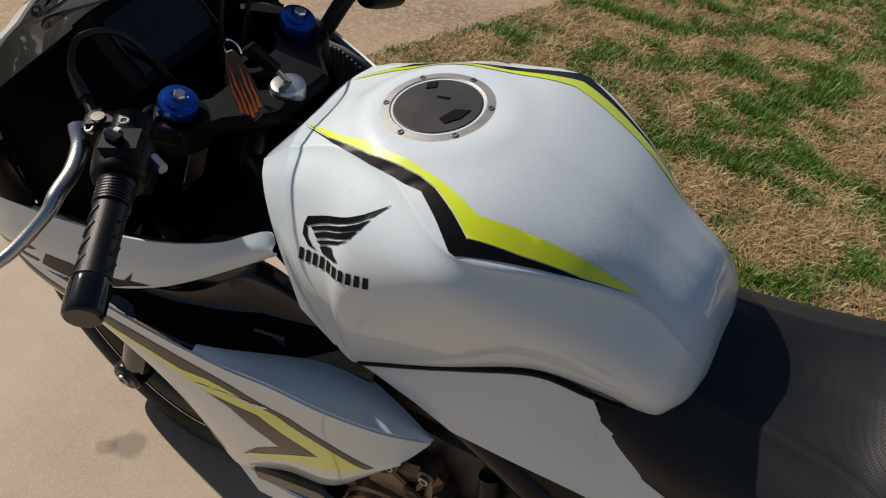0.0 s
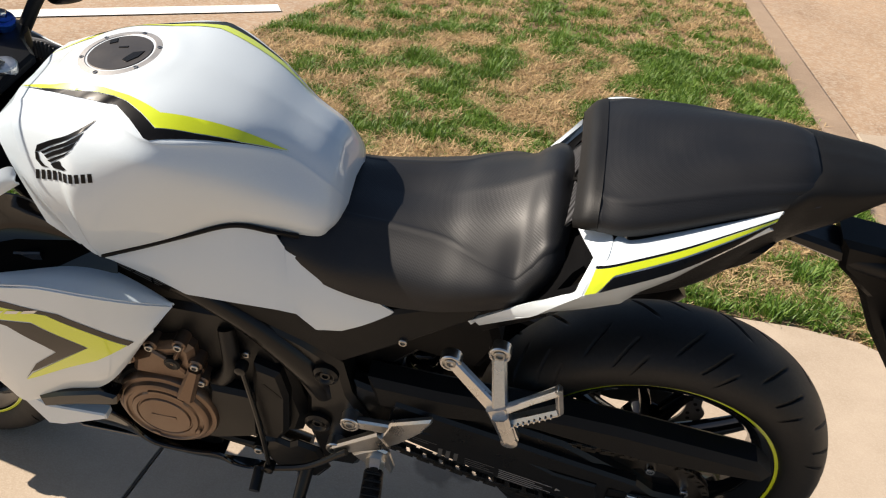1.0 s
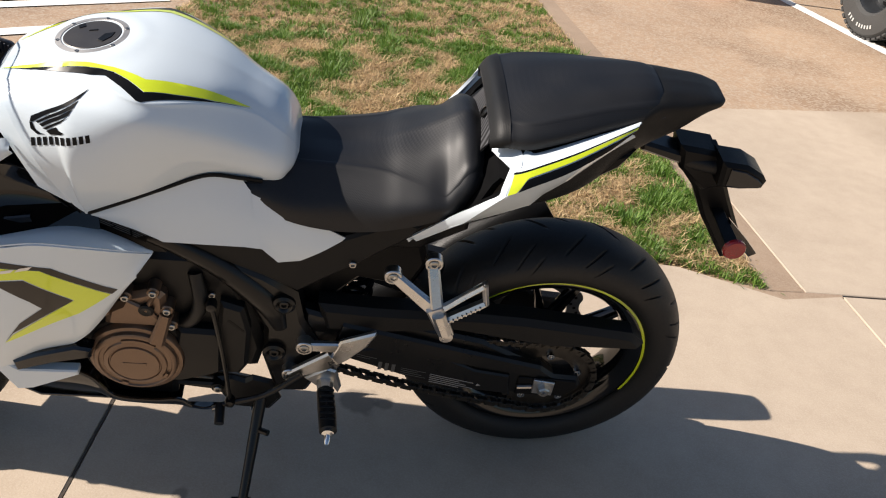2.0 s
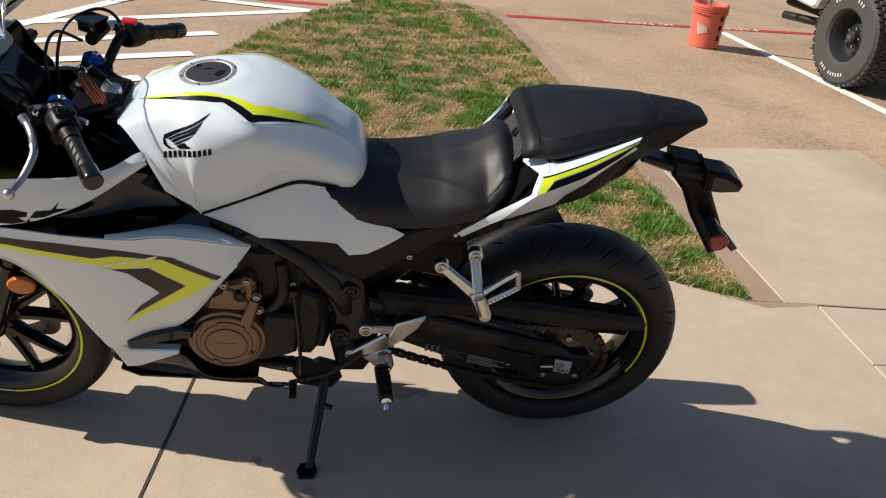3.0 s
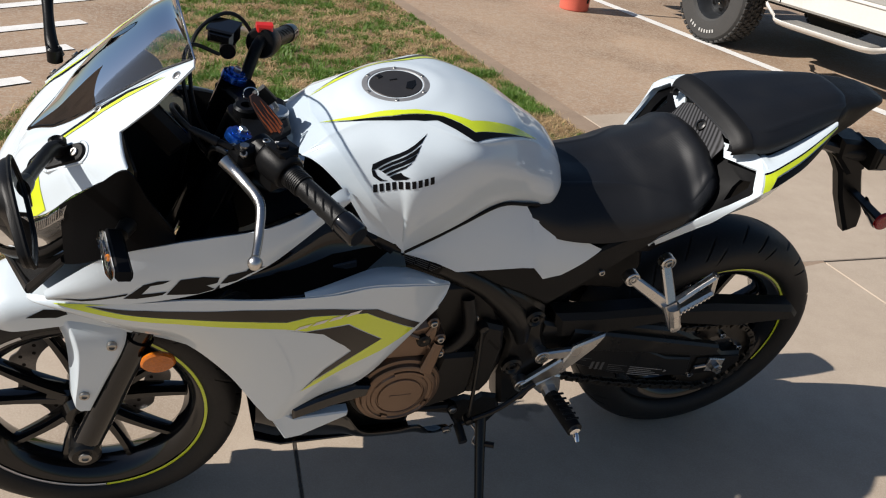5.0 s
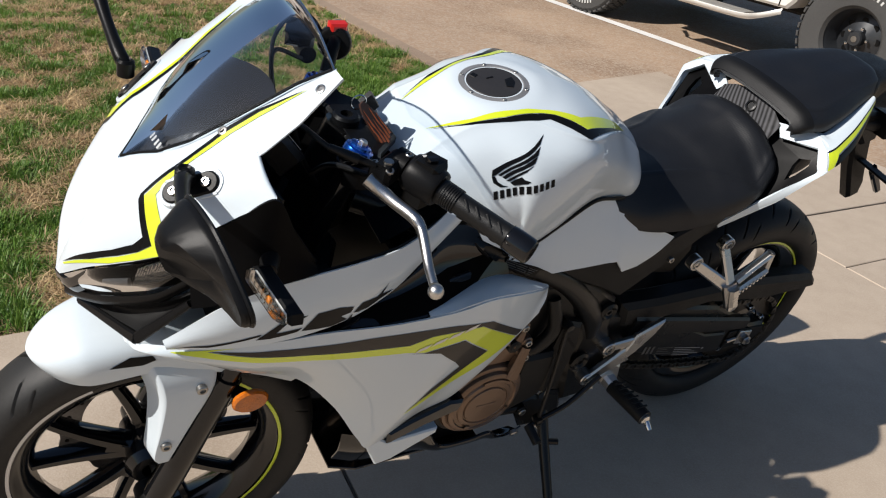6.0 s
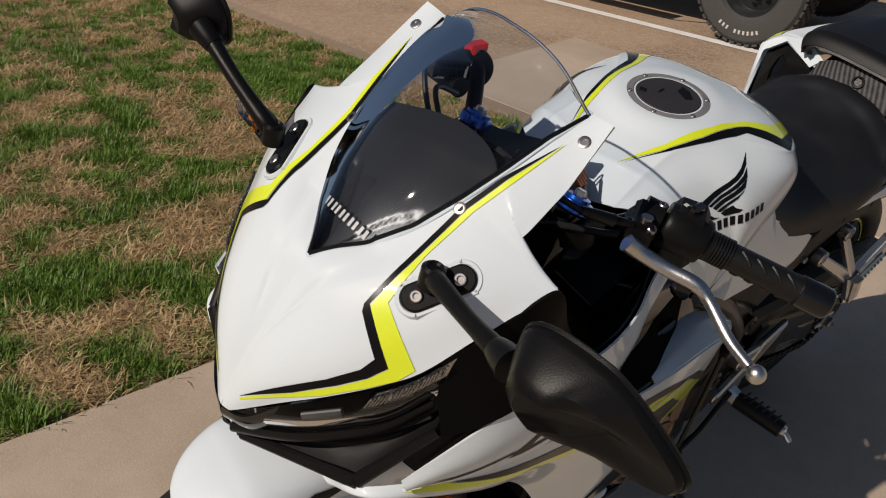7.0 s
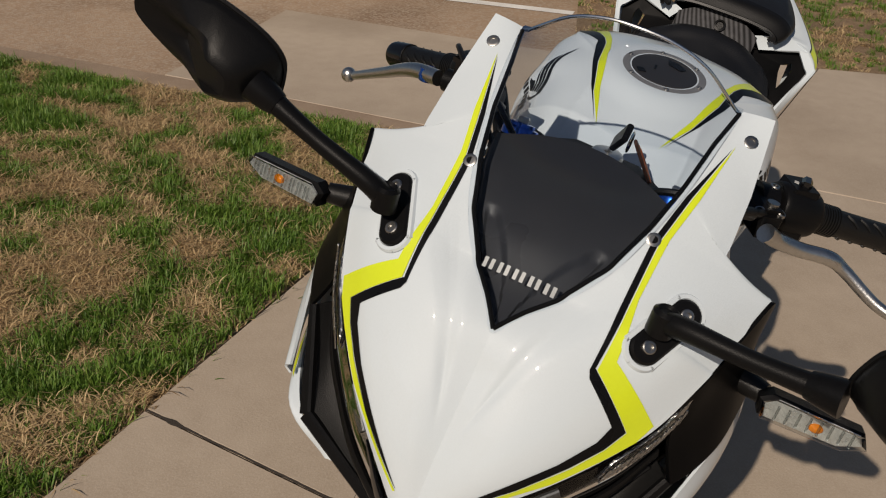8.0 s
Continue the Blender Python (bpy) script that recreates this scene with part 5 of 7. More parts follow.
ramp = patch([(.232, .085, .850), (.222, .050, .868), (.218, 0, .872), (.222, -.050, .868), (.232, -.085, .850)], [(.197, .084, .905), (.195, .05, .922), (.193, 0, .930), (.195, -.05, .922), (.197, -.084, .905)], 0, 30, 8)
part("seat_bridge", shell(ramp, .004), CARBON, bike, "carbon-look panel with the seat lock")
lock = part("seat_lock", moved(lathe([(.012, -.004), (.012, .003), (.008, .004), (.007, .001), (0, .001)], 20, axis="z"), Matrix.Translation((.205, .006, .905)) @ pose(0, 0, 0, 0, 58, 0)), FRAME_BLACK, bike)
under = plate([(.30, .66), (.16, .725), (.05, .79), (-.04, .86), (-.06, .90), (.10, .83), (.31, .70)], -.085, .085, "xz", .008)
part("rear_mudguard", under, MATT_BLACK, bike, "black plastic inner mudguard")
plate_arm = plate([(-.165, .872), (-.240, .882), (-.262, .850), (-.278, .812), (-.305, .765), (-.342, .705), (-.366, .668), (-.376, .625), (-.342, .610), (-.265, .712), (-.222, .785), (-.178, .832)], -.016, .020, "xz", .008)
stalk = plate([(-.085, .888), (-.175, .868), (-.235, .868), (-.235, .838), (-.175, .842), (-.090, .866)], -.025, .030, "xz", .006)
hanger = part("plate_hanger", plate_arm, MATT_BLACK, bike, "black number plate hanger")
part("hanger_block", plate([(-.160, .888), (-.235, .880), (-.262, .846), (-.272, .806), (-.232, .790), (-.172, .838)], -.034, .036, "xz", .008), MATT_BLACK, hanger)
part("hanger_stalk", stalk, FRAME_BLACK, hanger)
part("plate_lamp", plate([(-.300, .745), (-.350, .700), (-.385, .665), (-.372, .655), (-.300, .718)], .046, .062, "xz", .004), GLOSS_BLACK, hanger)
REFL = moved(lathe([(.022, -.004), (.022, .002), (.0195, .005), (0, .006)], 28), Matrix.Translation((-.290, .130, .732)))
part("red_reflector", REFL, RED_LENS, hanger, "round red side reflector")
part("reflector_arm", bar((-.285, .015, .74), (-.290, .127, .732), .026, .03, .006, (0, 0, 1)), MATT_BLACK, hanger)
pod = plate([(-.232, .884), (-.282, .880), (-.318, .862), (-.329, .849), (-.325, .832), (-.282, .826), (-.240, .828)], .006, .072, "xz", .007)
sig = part("rear_indicator", pod, MATT_BLACK, hanger, "black rear turn indicator")
part("indicator_stalk", tube([(-.18, .02, .850), (-.26, .035, .848)], .016, 6, 12), GRIP_RUBBER, sig)
part("indicator_lens", plate([(-.250, .874), (-.280, .870), (-.309, .856), (-.320, .847), (-.316, .837), (-.282, .833), (-.252, .836)], .0715, .0745, "xz", .002), GLOSS_BLACK, sig)


# -- front cowl: rows from the nose to the top corner, each from the middle line or screen edge to the outer edge --
COWL_IN = [(1.534, 0, .698), (1.516, 0, .755), (1.492, 0, .803), (1.469, 0, .845), (1.449, 0, .880), (1.412, .039, .909), (1.377, .070, .944), (1.340, .088, .980), (1.301, .100, 1.013), (1.258, .108, 1.045), (1.215, .118, 1.070)]
COWL_OUT = [(1.531, .012, .699), (1.507, .066, .752), (1.482, .104, .784), (1.448, .140, .816), (1.420, .164, .843), (1.387, .184, .885), (1.350, .197, .916), (1.313, .213, .944), (1.324, .157, .969), (1.270, .155, 1.018), (1.218, .148, 1.075)]
COWL_BULGE = [0, .012, .018, .021, .022, .020, .013, .006, .003, .002, .001]
rows = []
for i, o, b in zip(COWL_IN, COWL_OUT, COWL_BULGE):
    i, o = np.array(i), np.array(o)
    push = np.array([.62, .30, .72])
    rows.append([i + (o - i) * k + push * b * 4 * k * (1 - k) * (1.0 if k else 0) for k in (0, .25, .5, .75, 1)])
rows = np.array(rows)
sharp_rows = [rows[:6]]
for a_, b_ in zip(rows[5:-1], rows[6:]):
    sharp_rows.append(np.array([a_ + (b_ - a_) * k for k in (.25, .5, .75, 1)]))
CG = dense(np.concatenate(sharp_rows), 150, 72)
# a shallow fold on each side of the nose, running out towards the tip
A_, B_ = np.array([1.413, .066]), np.array([1.497, .014])
e_ = B_ - A_
u_ = ((CG[:, :, :2] - A_) @ e_) / (e_ @ e_)
w_ = .003 + .017 * np.clip(1 - u_, 0, 1.3)
off_ = ((CG[:, :, :2] - A_) @ np.array([-e_[1], e_[0]])) / np.linalg.norm(e_)
dip = np.clip(1.25 * (1 - np.abs(off_) / w_), 0, 1) * np.clip((1.04 - u_) * 4, 0, 1) * np.clip(u_ * 2.5 + 1.0, 0, 1)
CG = CG - (dip * .0030)[:, :, None] * np.array([.62, .30, .72])
cowl_left = shell(CG, .003, flip=True)
cowl_geo = join(cowl_left, mirrored(cowl_left))
cowl = part("front_cowl", cowl_geo, WHITE, bike, "pearl-white front cowl with yellow and black stripes", sharp=55)
for p, ax in (((1.240, .133, 1.053), (.45, .60, .66)), ((1.349, .0945, .977), (.55, .45, .70))):
    at, no = seat_on(cowl_left, p, ax)
    for s in (1, -1):
        bolt((at.x, at.y * s, at.z), (no.x, no.y * s, no.z), cowl, .0068, STEEL, "screen_screw", .0016)

# -- windscreen --
E_ = np.array([(1.452, .002, .879), (1.412, .042, .910), (1.377, .073, .945), (1.340, .091, .981), (1.301, .103, 1.014), (1.258, .111, 1.046), (1.217, .116, 1.069)])
TOP = [0, .006, .011, .015, .018, .021, .025]
rows = []
for e, b in zip(E_, TOP):
    rows.append([(e[0] + b * (1 - u * u) * .75 + (.006 if e is E_[-1] else 0), e[1] * u, e[2] + b * (1 - u * u)) for u in (1, .66, .33, 0, -.33, -.66, -1)])
rows.append([(1.217 + .016 * (1 - u * u), .110 * u, 1.072 + .045 * (1 - abs(u) ** 2.5)) for u in (1, .66, .33, 0, -.33, -.66, -1)])
SG = dense(np.array(rows), 44, 40)
screen = part("windscreen", shell(SG, .003, flip=False), SCREEN, bike, "clear curved windscreen", sharp=60)
edge_pts = [(1.2165, .120, 1.068)] + [SG[-1, k] for k in range(0, 40, 3)] + [SG[-1, 39], (1.2165, -.120, 1.068)]
part("screen_edge", tube(edge_pts, .0018, 80, 8), CHROME, screen, "bright rolled top edge")
for s in (1, -1):
    part("screen_gasket", tube([(x + .0026, max(0, y - .0022) * s, z + .0026) for x, y, z in CG[::3, 0] if y > .0001], .0024, 80, 6), MATT_BLACK, screen)

# brand name on the screen as plain bars
SB = (SG.reshape(-1, 3), quads(*SG.shape[:2]))

# -- headlights and chin --
HB = [(1.520, .004, .668), (1.503, .046, .690), (1.486, .082, .712), (1.458, .118, .738), (1.430, .148, .765), (1.398, .172, .806)]
HT = [(1.529, .012, .697), (1.507, .066, .748), (1.482, .104, .780), (1.448, .140, .812), (1.420, .163, .840), (1.392, .180, .874)]
HG = patch(HT, HB, .006, 40, 10, push=(.8, .5, 0))
for geo in (shell(HG, .003, flip=True), mirrored(shell(HG, .003, flip=True))):
    lamp = part("headlight", geo, SMOKED, bike, "narrow clear headlight under the cowl", sharp=55)
back = patch([(x - .03, y * .93, z) for x, y, z in HT], [(x - .03, y * .93, z) for x, y, z in HB], 0, 30, 6, push=(.8, .5, 0))
part("headlight_housing", both(shell(back, .003, flip=True)), MATT_BLACK, bike)
band_t = [(x + .003, y * 1.01 + .001, z - .001) for x, y, z in HB]
band_b = [(x - .002, y * 1.0, z - .016) for x, y, z in HB]
part("band_edge", both(tube([(x, y * 1.005, z - .017) for x, y, z in HB], .0014, 40, 6)), STEEL, bike, "thin bright lower edge")
part("headlight_band", both(shell(patch(band_t, band_b, .004, 40, 6, push=(.8, .5, 0)), .004, flip=True)), MATT_BLACK, bike, "black band under the headlight")
FACET = material("faceted_chrome_reflector", (.36, .36, .36), .18, 1.0, 0, .2, 120, 500, .8, 160)
for turn_ in (lambda g: g, mirrored):
    for k in range(18):
        f = k / 17 * 1.85
        a_, b_ = (Vector(smooth_path(L[3:], 41)[int(f / 2 * 40)]) for L in (HT, HB))
        p_, q_ = a_.lerp(b_, .10) + Vector((.009, .006, 0)), a_.lerp(b_, .34) + Vector((.009, .006, 0))
        part("reflector_flute", turn_(bar(p_, q_, .0022, .0018, .003, (.8, .5, .2))), FACET, bike)
    part("position_light", turn_(bar((1.488, .080, .732), (1.462, .112, .754), .009, .012, .006, (.8, .5, .2))), SILVER_FILM, bike, "silver position light strip")
    part("side_reflector", turn_(shell(patch([(x + .002, y * 1.005, z - .006) for x, y, z in HT[3:]], [(x + .001, y * 1.01, z + .020) for x, y, z in HB[3:]], .004, 24, 8, push=(.8, .5, 0)), .003, flip=True)), FACET, bike, "faceted chrome reflector")
lip = patch([(1.534, 0, .697), (1.525, .030, .705), (1.507, .066, .748)], [(1.520, 0, .668), (1.512, .030, .676), (1.503, .046, .690)], .004, 14, 6, push=(1, 0, 0))
part("nose_lip", both(shell(lip, .004, flip=True)), GLOSS_BLACK, bike)
CT = [(1.515, 0, .662), (1.498, .046, .676), (1.480, .082, .696), (1.452, .118, .722), (1.425, .150, .748), (1.40, .175, .780)]
CB = [(1.503, 0, .630), (1.492, .053, .649), (1.476, .106, .670), (1.461, .154, .688), (1.436, .176, .724), (1.405, .196, .778)]
for geo in (shell(patch(CT, CB, -.020, 36, 10, 5, push=(1, .4, 0)), .004, flip=True),):
    part("chin_intake", both(geo), DARK_PLASTIC, bike, "black plastic chin intake below the headlights")
part("chin_lip", both(join(bar(CB[0], CB[3], .012, .016, .012, (.8, .4, .4), n=3), bar(CB[3], CB[5], .016, .010, .010, (.8, .4, .4), n=3))), MATT_BLACK, bike, "angular lip of the chin intake")

# -- black cowl flanks, inner liner, dash --
FT = [(1.404, .172, .862), (1.385, .184, .884), (1.350, .1975, .917), (1.313, .2115, .948), (1.285, .216, .900), (1.250, .226, .850)]
FB = [(1.402, .198, .772), (1.380, .212, .784), (1.350, .225, .802), (1.310, .231, .820), (1.280, .234, .828), (1.250, .233, .832)]
flank = shell(patch(FT, FB, -.006, 40, 10), .004, flip=True)
for geo in (flank, mirrored(flank)):
    part("cowl_flank", geo, FLANK, bike, "black flank behind the headlight", sharp=55)
LT1 = [(1.330, .222, .810), (1.200, .224, .832), (1.100, .196, .827), (1.010, .152, .832)]
LB1 = [(1.330, .130, .600), (1.200, .130, .580), (1.100, .120, .580), (1.010, .110, .640)]
liner = shell(patch(LT1, LB1, 0, 24, 8), .003)
for geo in (liner, mirrored(liner)):
    part("inner_liner", geo, MATT_BLACK, bike, "matt black inner fairing")
wall = patch([(1.300, .205, .940), (1.310, .120, .940), (1.315, 0, .945), (1.310, -.120, .940), (1.300, -.205, .940)], [(1.300, .185, .600), (1.320, .120, .580), (1.325, 0, .57), (1.320, -.120, .580), (1.300, -.185, .600)], 0, 30, 8)
part("front_wall", shell(wall, .004), MATT_BLACK, bike)
HOOD = material("dark_grey_hood_plastic", (.026, .0255, .027), .30, 0, 0, .15, 15, 300, .05, 900)
hood_rows = [[(1.440, .008 * u, .877) for u in (1, .5, 0, -.5, -1)], [(1.405, .040 * u, .904 - .006 * u * u) for u in (1, .5, 0, -.5, -1)], [(1.365, .070 * u, .942 - .008 * u * u) for u in (1, .5, 0, -.5, -1)],
             [(1.315 + .012 * u * u, .086 * u, .975 - .008 * u * u) for u in (1, .5, 0, -.5, -1)], [(1.252 + .042 * u * u, .090 * u, .994 - .006 * u * u) for u in (1, .5, 0, -.5, -1)]]
HOODG = dense(np.array(hood_rows), 48, 41)
for i in range(26):
    for j in range(41):
        # two sunk facets leave a raised ridge along the middle of the hood
        if abs(j - 20) > 5 + 9 * (i / 26) ** 2 and abs(j - 20) < 17:
            HOODG[i, j, 2] -= .0032
part("dash_hood", shell(HOODG, .003, flip=True), HOOD, bike, "dark grey hood over the instruments")
dash = sub("instruments", bike, "dark digital instrument panel")
dm = Matrix.Translation((1.262, 0, .928)) @ pose(0, 0, 0, 0, -50, 0)
part("dash_body", moved(block((0, 0, 0), (.10, .155, .045), .010), dm), MATT_BLACK, dash)
part("dash_glass", moved(block((-.002, 0, .0235), (.072, .125, .003), .001), dm), GLOSS_BLACK, dash)

# -- side fairings --
UP_T = [(1.436, .193, .716), (1.350, .224, .801), (1.270, .233, .828), (1.190, .228, .836), (1.110, .204, .830), (1.040, .172, .836), (.984, .152, .866), (.972, .155, .858)]
UP_B = [(1.432, .194, .702), (1.353, .226, .714), (1.270, .240, .727), (1.185, .233, .739), (1.113, .215, .761), (1.060, .192, .785), (1.000, .170, .825), (.970, .158, .846)]
UPG = patch(UP_T, UP_B, .006, 60, 14)
up_geo = shell(UPG, .003, flip=True)
DUCT_T = [(1.300, .222, .716), (1.185, .224, .737), (1.113, .207, .759), (1.060, .184, .784), (1.000, .162, .824), (.930, .162, .808), (.862, .176, .768)]
DUCT_B = [(1.300, .228, .712), (1.200, .236, .718), (1.120, .238, .712), (1.045, .234, .709), (.985, .207, .711), (.915, .180, .711), (.850, .165, .702)]
duct_geo = shell(patch(DUCT_T, DUCT_B, -.022, 50, 10), .003, flip=True)
LO_T = [(1.466, .108, .652), (1.450, .168, .686), (1.330, .226, .713), (1.220, .241, .724), (1.110, .242, .715), (1.000, .239, .713), (.935, .238, .724), (.870, .232, .718), (.810, .212, .697), (.765, .182, .669)]
LO_B = [(1.464, .106, .648), (1.448, .168, .680), (1.330, .198, .635), (1.238, .203, .600), (1.156, .200, .505), (1.095, .203, .405), (1.060, .202, .366), (.985, .192, .402), (.895, .200, .470), (.800, .202, .622)]
LEDGE = patch([(1.045, .2395, .711), (1.000, .2395, .713), (.935, .2385, .724), (.870, .2325, .718), (.810, .2125, .697), (.765, .1825, .669)],
              [(1.045, .225, .709), (.980, .205, .712), (.920, .180, .712), (.873, .163, .703), (.820, .168, .688), (.764, .179, .667)], .003, 40, 8, push=(0, 0, 1))
ledge_geo = shell(LEDGE, .003)
LOG = patch(LO_T, LO_B, .012, 80, 26, 5)
lo_geo = shell(LOG, .003, flip=True)
# near-black film paints the shade of the duct's opening onto its closed skin
DUCT_SHADE = material("duct_shade_black", (.002, .002, .002), .7, 0, 0, .2, 15, 300, spec=.03)
for s in (1, -1):
    f = (lambda g: g) if s > 0 else mirrored
    up = part("upper_side_fairing", f(up_geo), WHITE, bike, "pearl-white upper side fairing", sharp=55)
    duct_part = part("side_duct", f(duct_geo), GLOSS_BLACK, bike, "gloss black air duct between the fairings", sharp=55)
    film("duct_mouth_shade", [(1.25, .7195), (1.09, .735), (.99, .750), (.90, .745), (.872, .738), (.93, .716), (1.05, .7135), (1.17, .7165)], duct_geo, DUCT_SHADE, duct_part, "left", .001, label="black film that paints the shade in the air duct mouth") if s > 0 else None
    lo = part("lower_side_fairing", f(lo_geo), WHITE, bike, "pearl-white lower side fairing with striped film", sharp=55)
    part("fairing_ledge", f(ledge_geo), WHITE, lo, sharp=55)
    vent = plate([(1.030, .367), (1.034, .397), (.990, .418), (.916, .445), (.885, .440), (.890, .415), (.960, .395)], .180, .212, "xz", .005)
    fin = plate([(1.072, .372), (1.040, .307), (1.009, .312), (.921, .357), (.921, .370), (1.026, .366), (1.05, .385)], .182, .206, "xz", .003)
    part("lower_fin", f(fin), WHITE, bike, "pearl-white fin at the foot of the fairing")
    part("vent_fin", f(vent), GLOSS_BLACK, bike, "black plastic vent fin")
    part("duct_vane", f(bar((1.20, .205, .700), (.95, .185, .735), .010, .016, .010)), GLOSS_BLACK, bike)
    if s > 0:
        up_left, lo_left = up, lo

# -- front mudguard, forks --
WC = np.array([1.396, .012, .272])
def fend(a, r, y):
    return (WC[0] + r * math.cos(radians(a)), WC[1] + y, WC[2] + r * math.sin(radians(a)))

FEN = []
for a in (55.2, 56.2, 58.5, 62, 67, 73, 88, 104, 122, 138):
    k = math.sqrt(max(.004, 1 - max(0, (73 - a) / 18) ** 2))
    hw, drop = (.076 * k, .058 * k) if a < 100 else {104: (.080, .055), 122: (.076, .045), 138: (.066, .030)}[a]
    r0 = .336 - .010 * (1 - k)
    FEN.append([fend(a, r0 + .004 * k, 0), fend(a, r0, hw * .55), fend(a, r0 - .012 * k, hw * .92), fend(a, r0 - drop * .6, hw * 1.06), fend(a, r0 - drop - .012 * k, hw * 1.02)])
H = dense(np.array(FEN), 44, 16)
M_ = H[:, ::-1].copy()
M_[:, :, 1] = 2 * WC[1] - M_[:, :, 1]
fender_geo = shell(np.concatenate([M_[:, :-1], H], 1), .0035)
FT_ = Matrix.Translation(WC) @ pose(0, 0, 0, 0, 0, -6.5) @ Matrix.Translation(-WC)
fender = part("front_mudguard", moved(fender_geo, FT_), WHITE, bike, "pearl-white front mudguard", sharp=55)
leg_rows = [((1.452, .566), (1.325, .580), .076), ((1.442, .545), (1.322, .552), .094), ((1.430, .520), (1.321, .522), .108), ((1.422, .485), (1.330, .488), .114),
            ((1.421, .425), (1.355, .428), .115), ((1.423, .362), (1.382, .358), .114), ((1.412, .342), (1.388, .342), .113)]
leg_rows = [[(a[0] + (b[0] - a[0]) * k, y - c, a[1] + (b[1] - a[1]) * k) for a, b, y in leg_rows] for k, c in ((0, .034), (.07, .022), (.15, .009), (.22, .001), (.30, 0), (.65, 0), (.92, 0), (1, .003))]
leg = shell(dense(np.array(leg_rows), 40, 40), .008, flip=False)
part("mudguard_leg", leg, WHITE, fender, "white mudguard stay", sharp=50)
part("mudguard_leg", moved(mirrored(leg), Matrix.Translation((-.018, .02, 0))), WHITE, fender)
for p in ((1.346, .1150, .508), (1.397, .1165, .388)):
    bolt(p, (0, 1, 0), fender, .009)
def fork(y0, y1, dx):
    low, top = np.array([1.404 + dx, y0, .225]), np.array([1.141 + dx * .9, y1, .930])
    d = top - low
    return low, top, d

for y0, y1, dx, side in ((.098, .089, 0, 1), (-.085, -.108, -.019, -1)):
    low, top, d = fork(y0, y1, dx)
    f = sub("fork_leg", bike, "black telescopic fork leg")
    part("slider", tube([low, low + d * .1, low + d * .25, low + d * .40], [.026, .027, .026, .026], 16, 20), GLOSS_BLACK, f)
    part("slider_edge", bar(low + d * .02, low + d * .38, .044, .046, .034, (.2, 1, 0)), FRAME_BLACK, f)
    part("axle_clamp", lathe([(.030, -.030), (.030, .024), (.024, .030), (0, .030)], 24, low), FRAME_BLACK, f)
    bolt(low + np.array([0, .031 * side, .002]), (0, side, 0), f, .012, STEEL)
    part("fork_tube", tube([low + d * .38, top - d * .02], .0215, 6, 20), GLOSS_BLACK, f)
    m = Matrix.Translation(top) @ Vector((0, 0, 1)).rotation_difference(Vector(d).normalized()).to_matrix().to_4x4()
    part("fork_cap", moved(lathe([(.0225, -.012), (.0225, -.003), (.0215, 0), (.0165, .001), (.016, .005), (.010, .006), (.009, .004), (0, .004)], 36, axis="z"), m), BLUE, f, "blue anodised fork cap")
    part("adjuster", moved(lathe([(.0075, .002), (.0075, .011), (.006, .013), (0, .013)], 6, axis="z"), m), ALU, f)
amber = part("amber_reflector", moved(lathe([(.0, -.006), (.030, -.006), (.031, 0), (.027, .004), (0, .006)], 32), Matrix.Translation((1.2695, .134, .476)) @ Matrix.Diagonal((1, 1, .78, 1))), AMBER_REFLECTOR, bike, "oval amber reflector behind the fork")
part("reflector_stay", bar((1.30, .100, .482), (1.2695, .126, .476), .025, .025, .006, (0, .3, 1)), MATT_BLACK, bike)
part("front_caliper", block((1.31, -.085, .33), (.07, .05, .11), .012), GLOSS_BLACK, bike)
part("axle", lathe([(.010, -.10), (.010, .10)], 16, (1.396, .012, .272)), STEEL, bike)

# -- yokes, bars, controls --
yoke = sub("top_yoke", bike, "black top yoke with ignition lock")
part("yoke_plate", plate([(1.175, .095), (1.160, .120), (1.120, .118), (1.095, .075), (1.050, .035), (1.045, -.055), (1.085, -.095), (1.100, -.132), (1.140, -.138), (1.158, -.112), (1.130, -.06), (1.135, .05)], .892, .912, "xy", .005), MATT_BLACK, yoke)
part("steering_nut", lathe([(.022, .910), (.022, .922), (.018, .926), (.010, .926), (.009, .918), (0, .918)], 24, (1.118, -.010, 0), "z"), MATT_BLACK, yoke)
part("ignition_lock", lathe([(.021, .905), (.021, .916), (.019, .919), (.015, .920), (.005, .920), (.004, .916), (0, .916)], 32, (1.068, -.008, 0), "z"), ALU, yoke, "bright ignition lock")
part("lower_yoke", plate([(1.215, .115), (1.165, .12), (1.13, .06), (1.13, -.08), (1.15, -.14), (1.20, -.135)], .700, .735, "xy", .006), MATT_BLACK, bike)
part("steering_head", tube([(1.115, -.008, .905), (1.195, -.004, .690)], .036, 6, 20), FRAME_BLACK, bike)
part("frame_spine", both(tube([(1.10, .03, .80), (.98, .10, .78), (.87, .135, .735)], .028, 16, 12)), FRAME_BLACK, bike)
part("under_tank_shroud", shell(dense(np.array([[(1.10, y, .80 - abs(y) * .1) for y in (.14, .07, 0, -.07, -.14)], [(1.00, y, .82) for y in (.14, .07, 0, -.07, -.14)], [(.90, y, .74) for y in (.16, .08, 0, -.08, -.16)]]), 12, 14), .003), MATT_BLACK, bike)

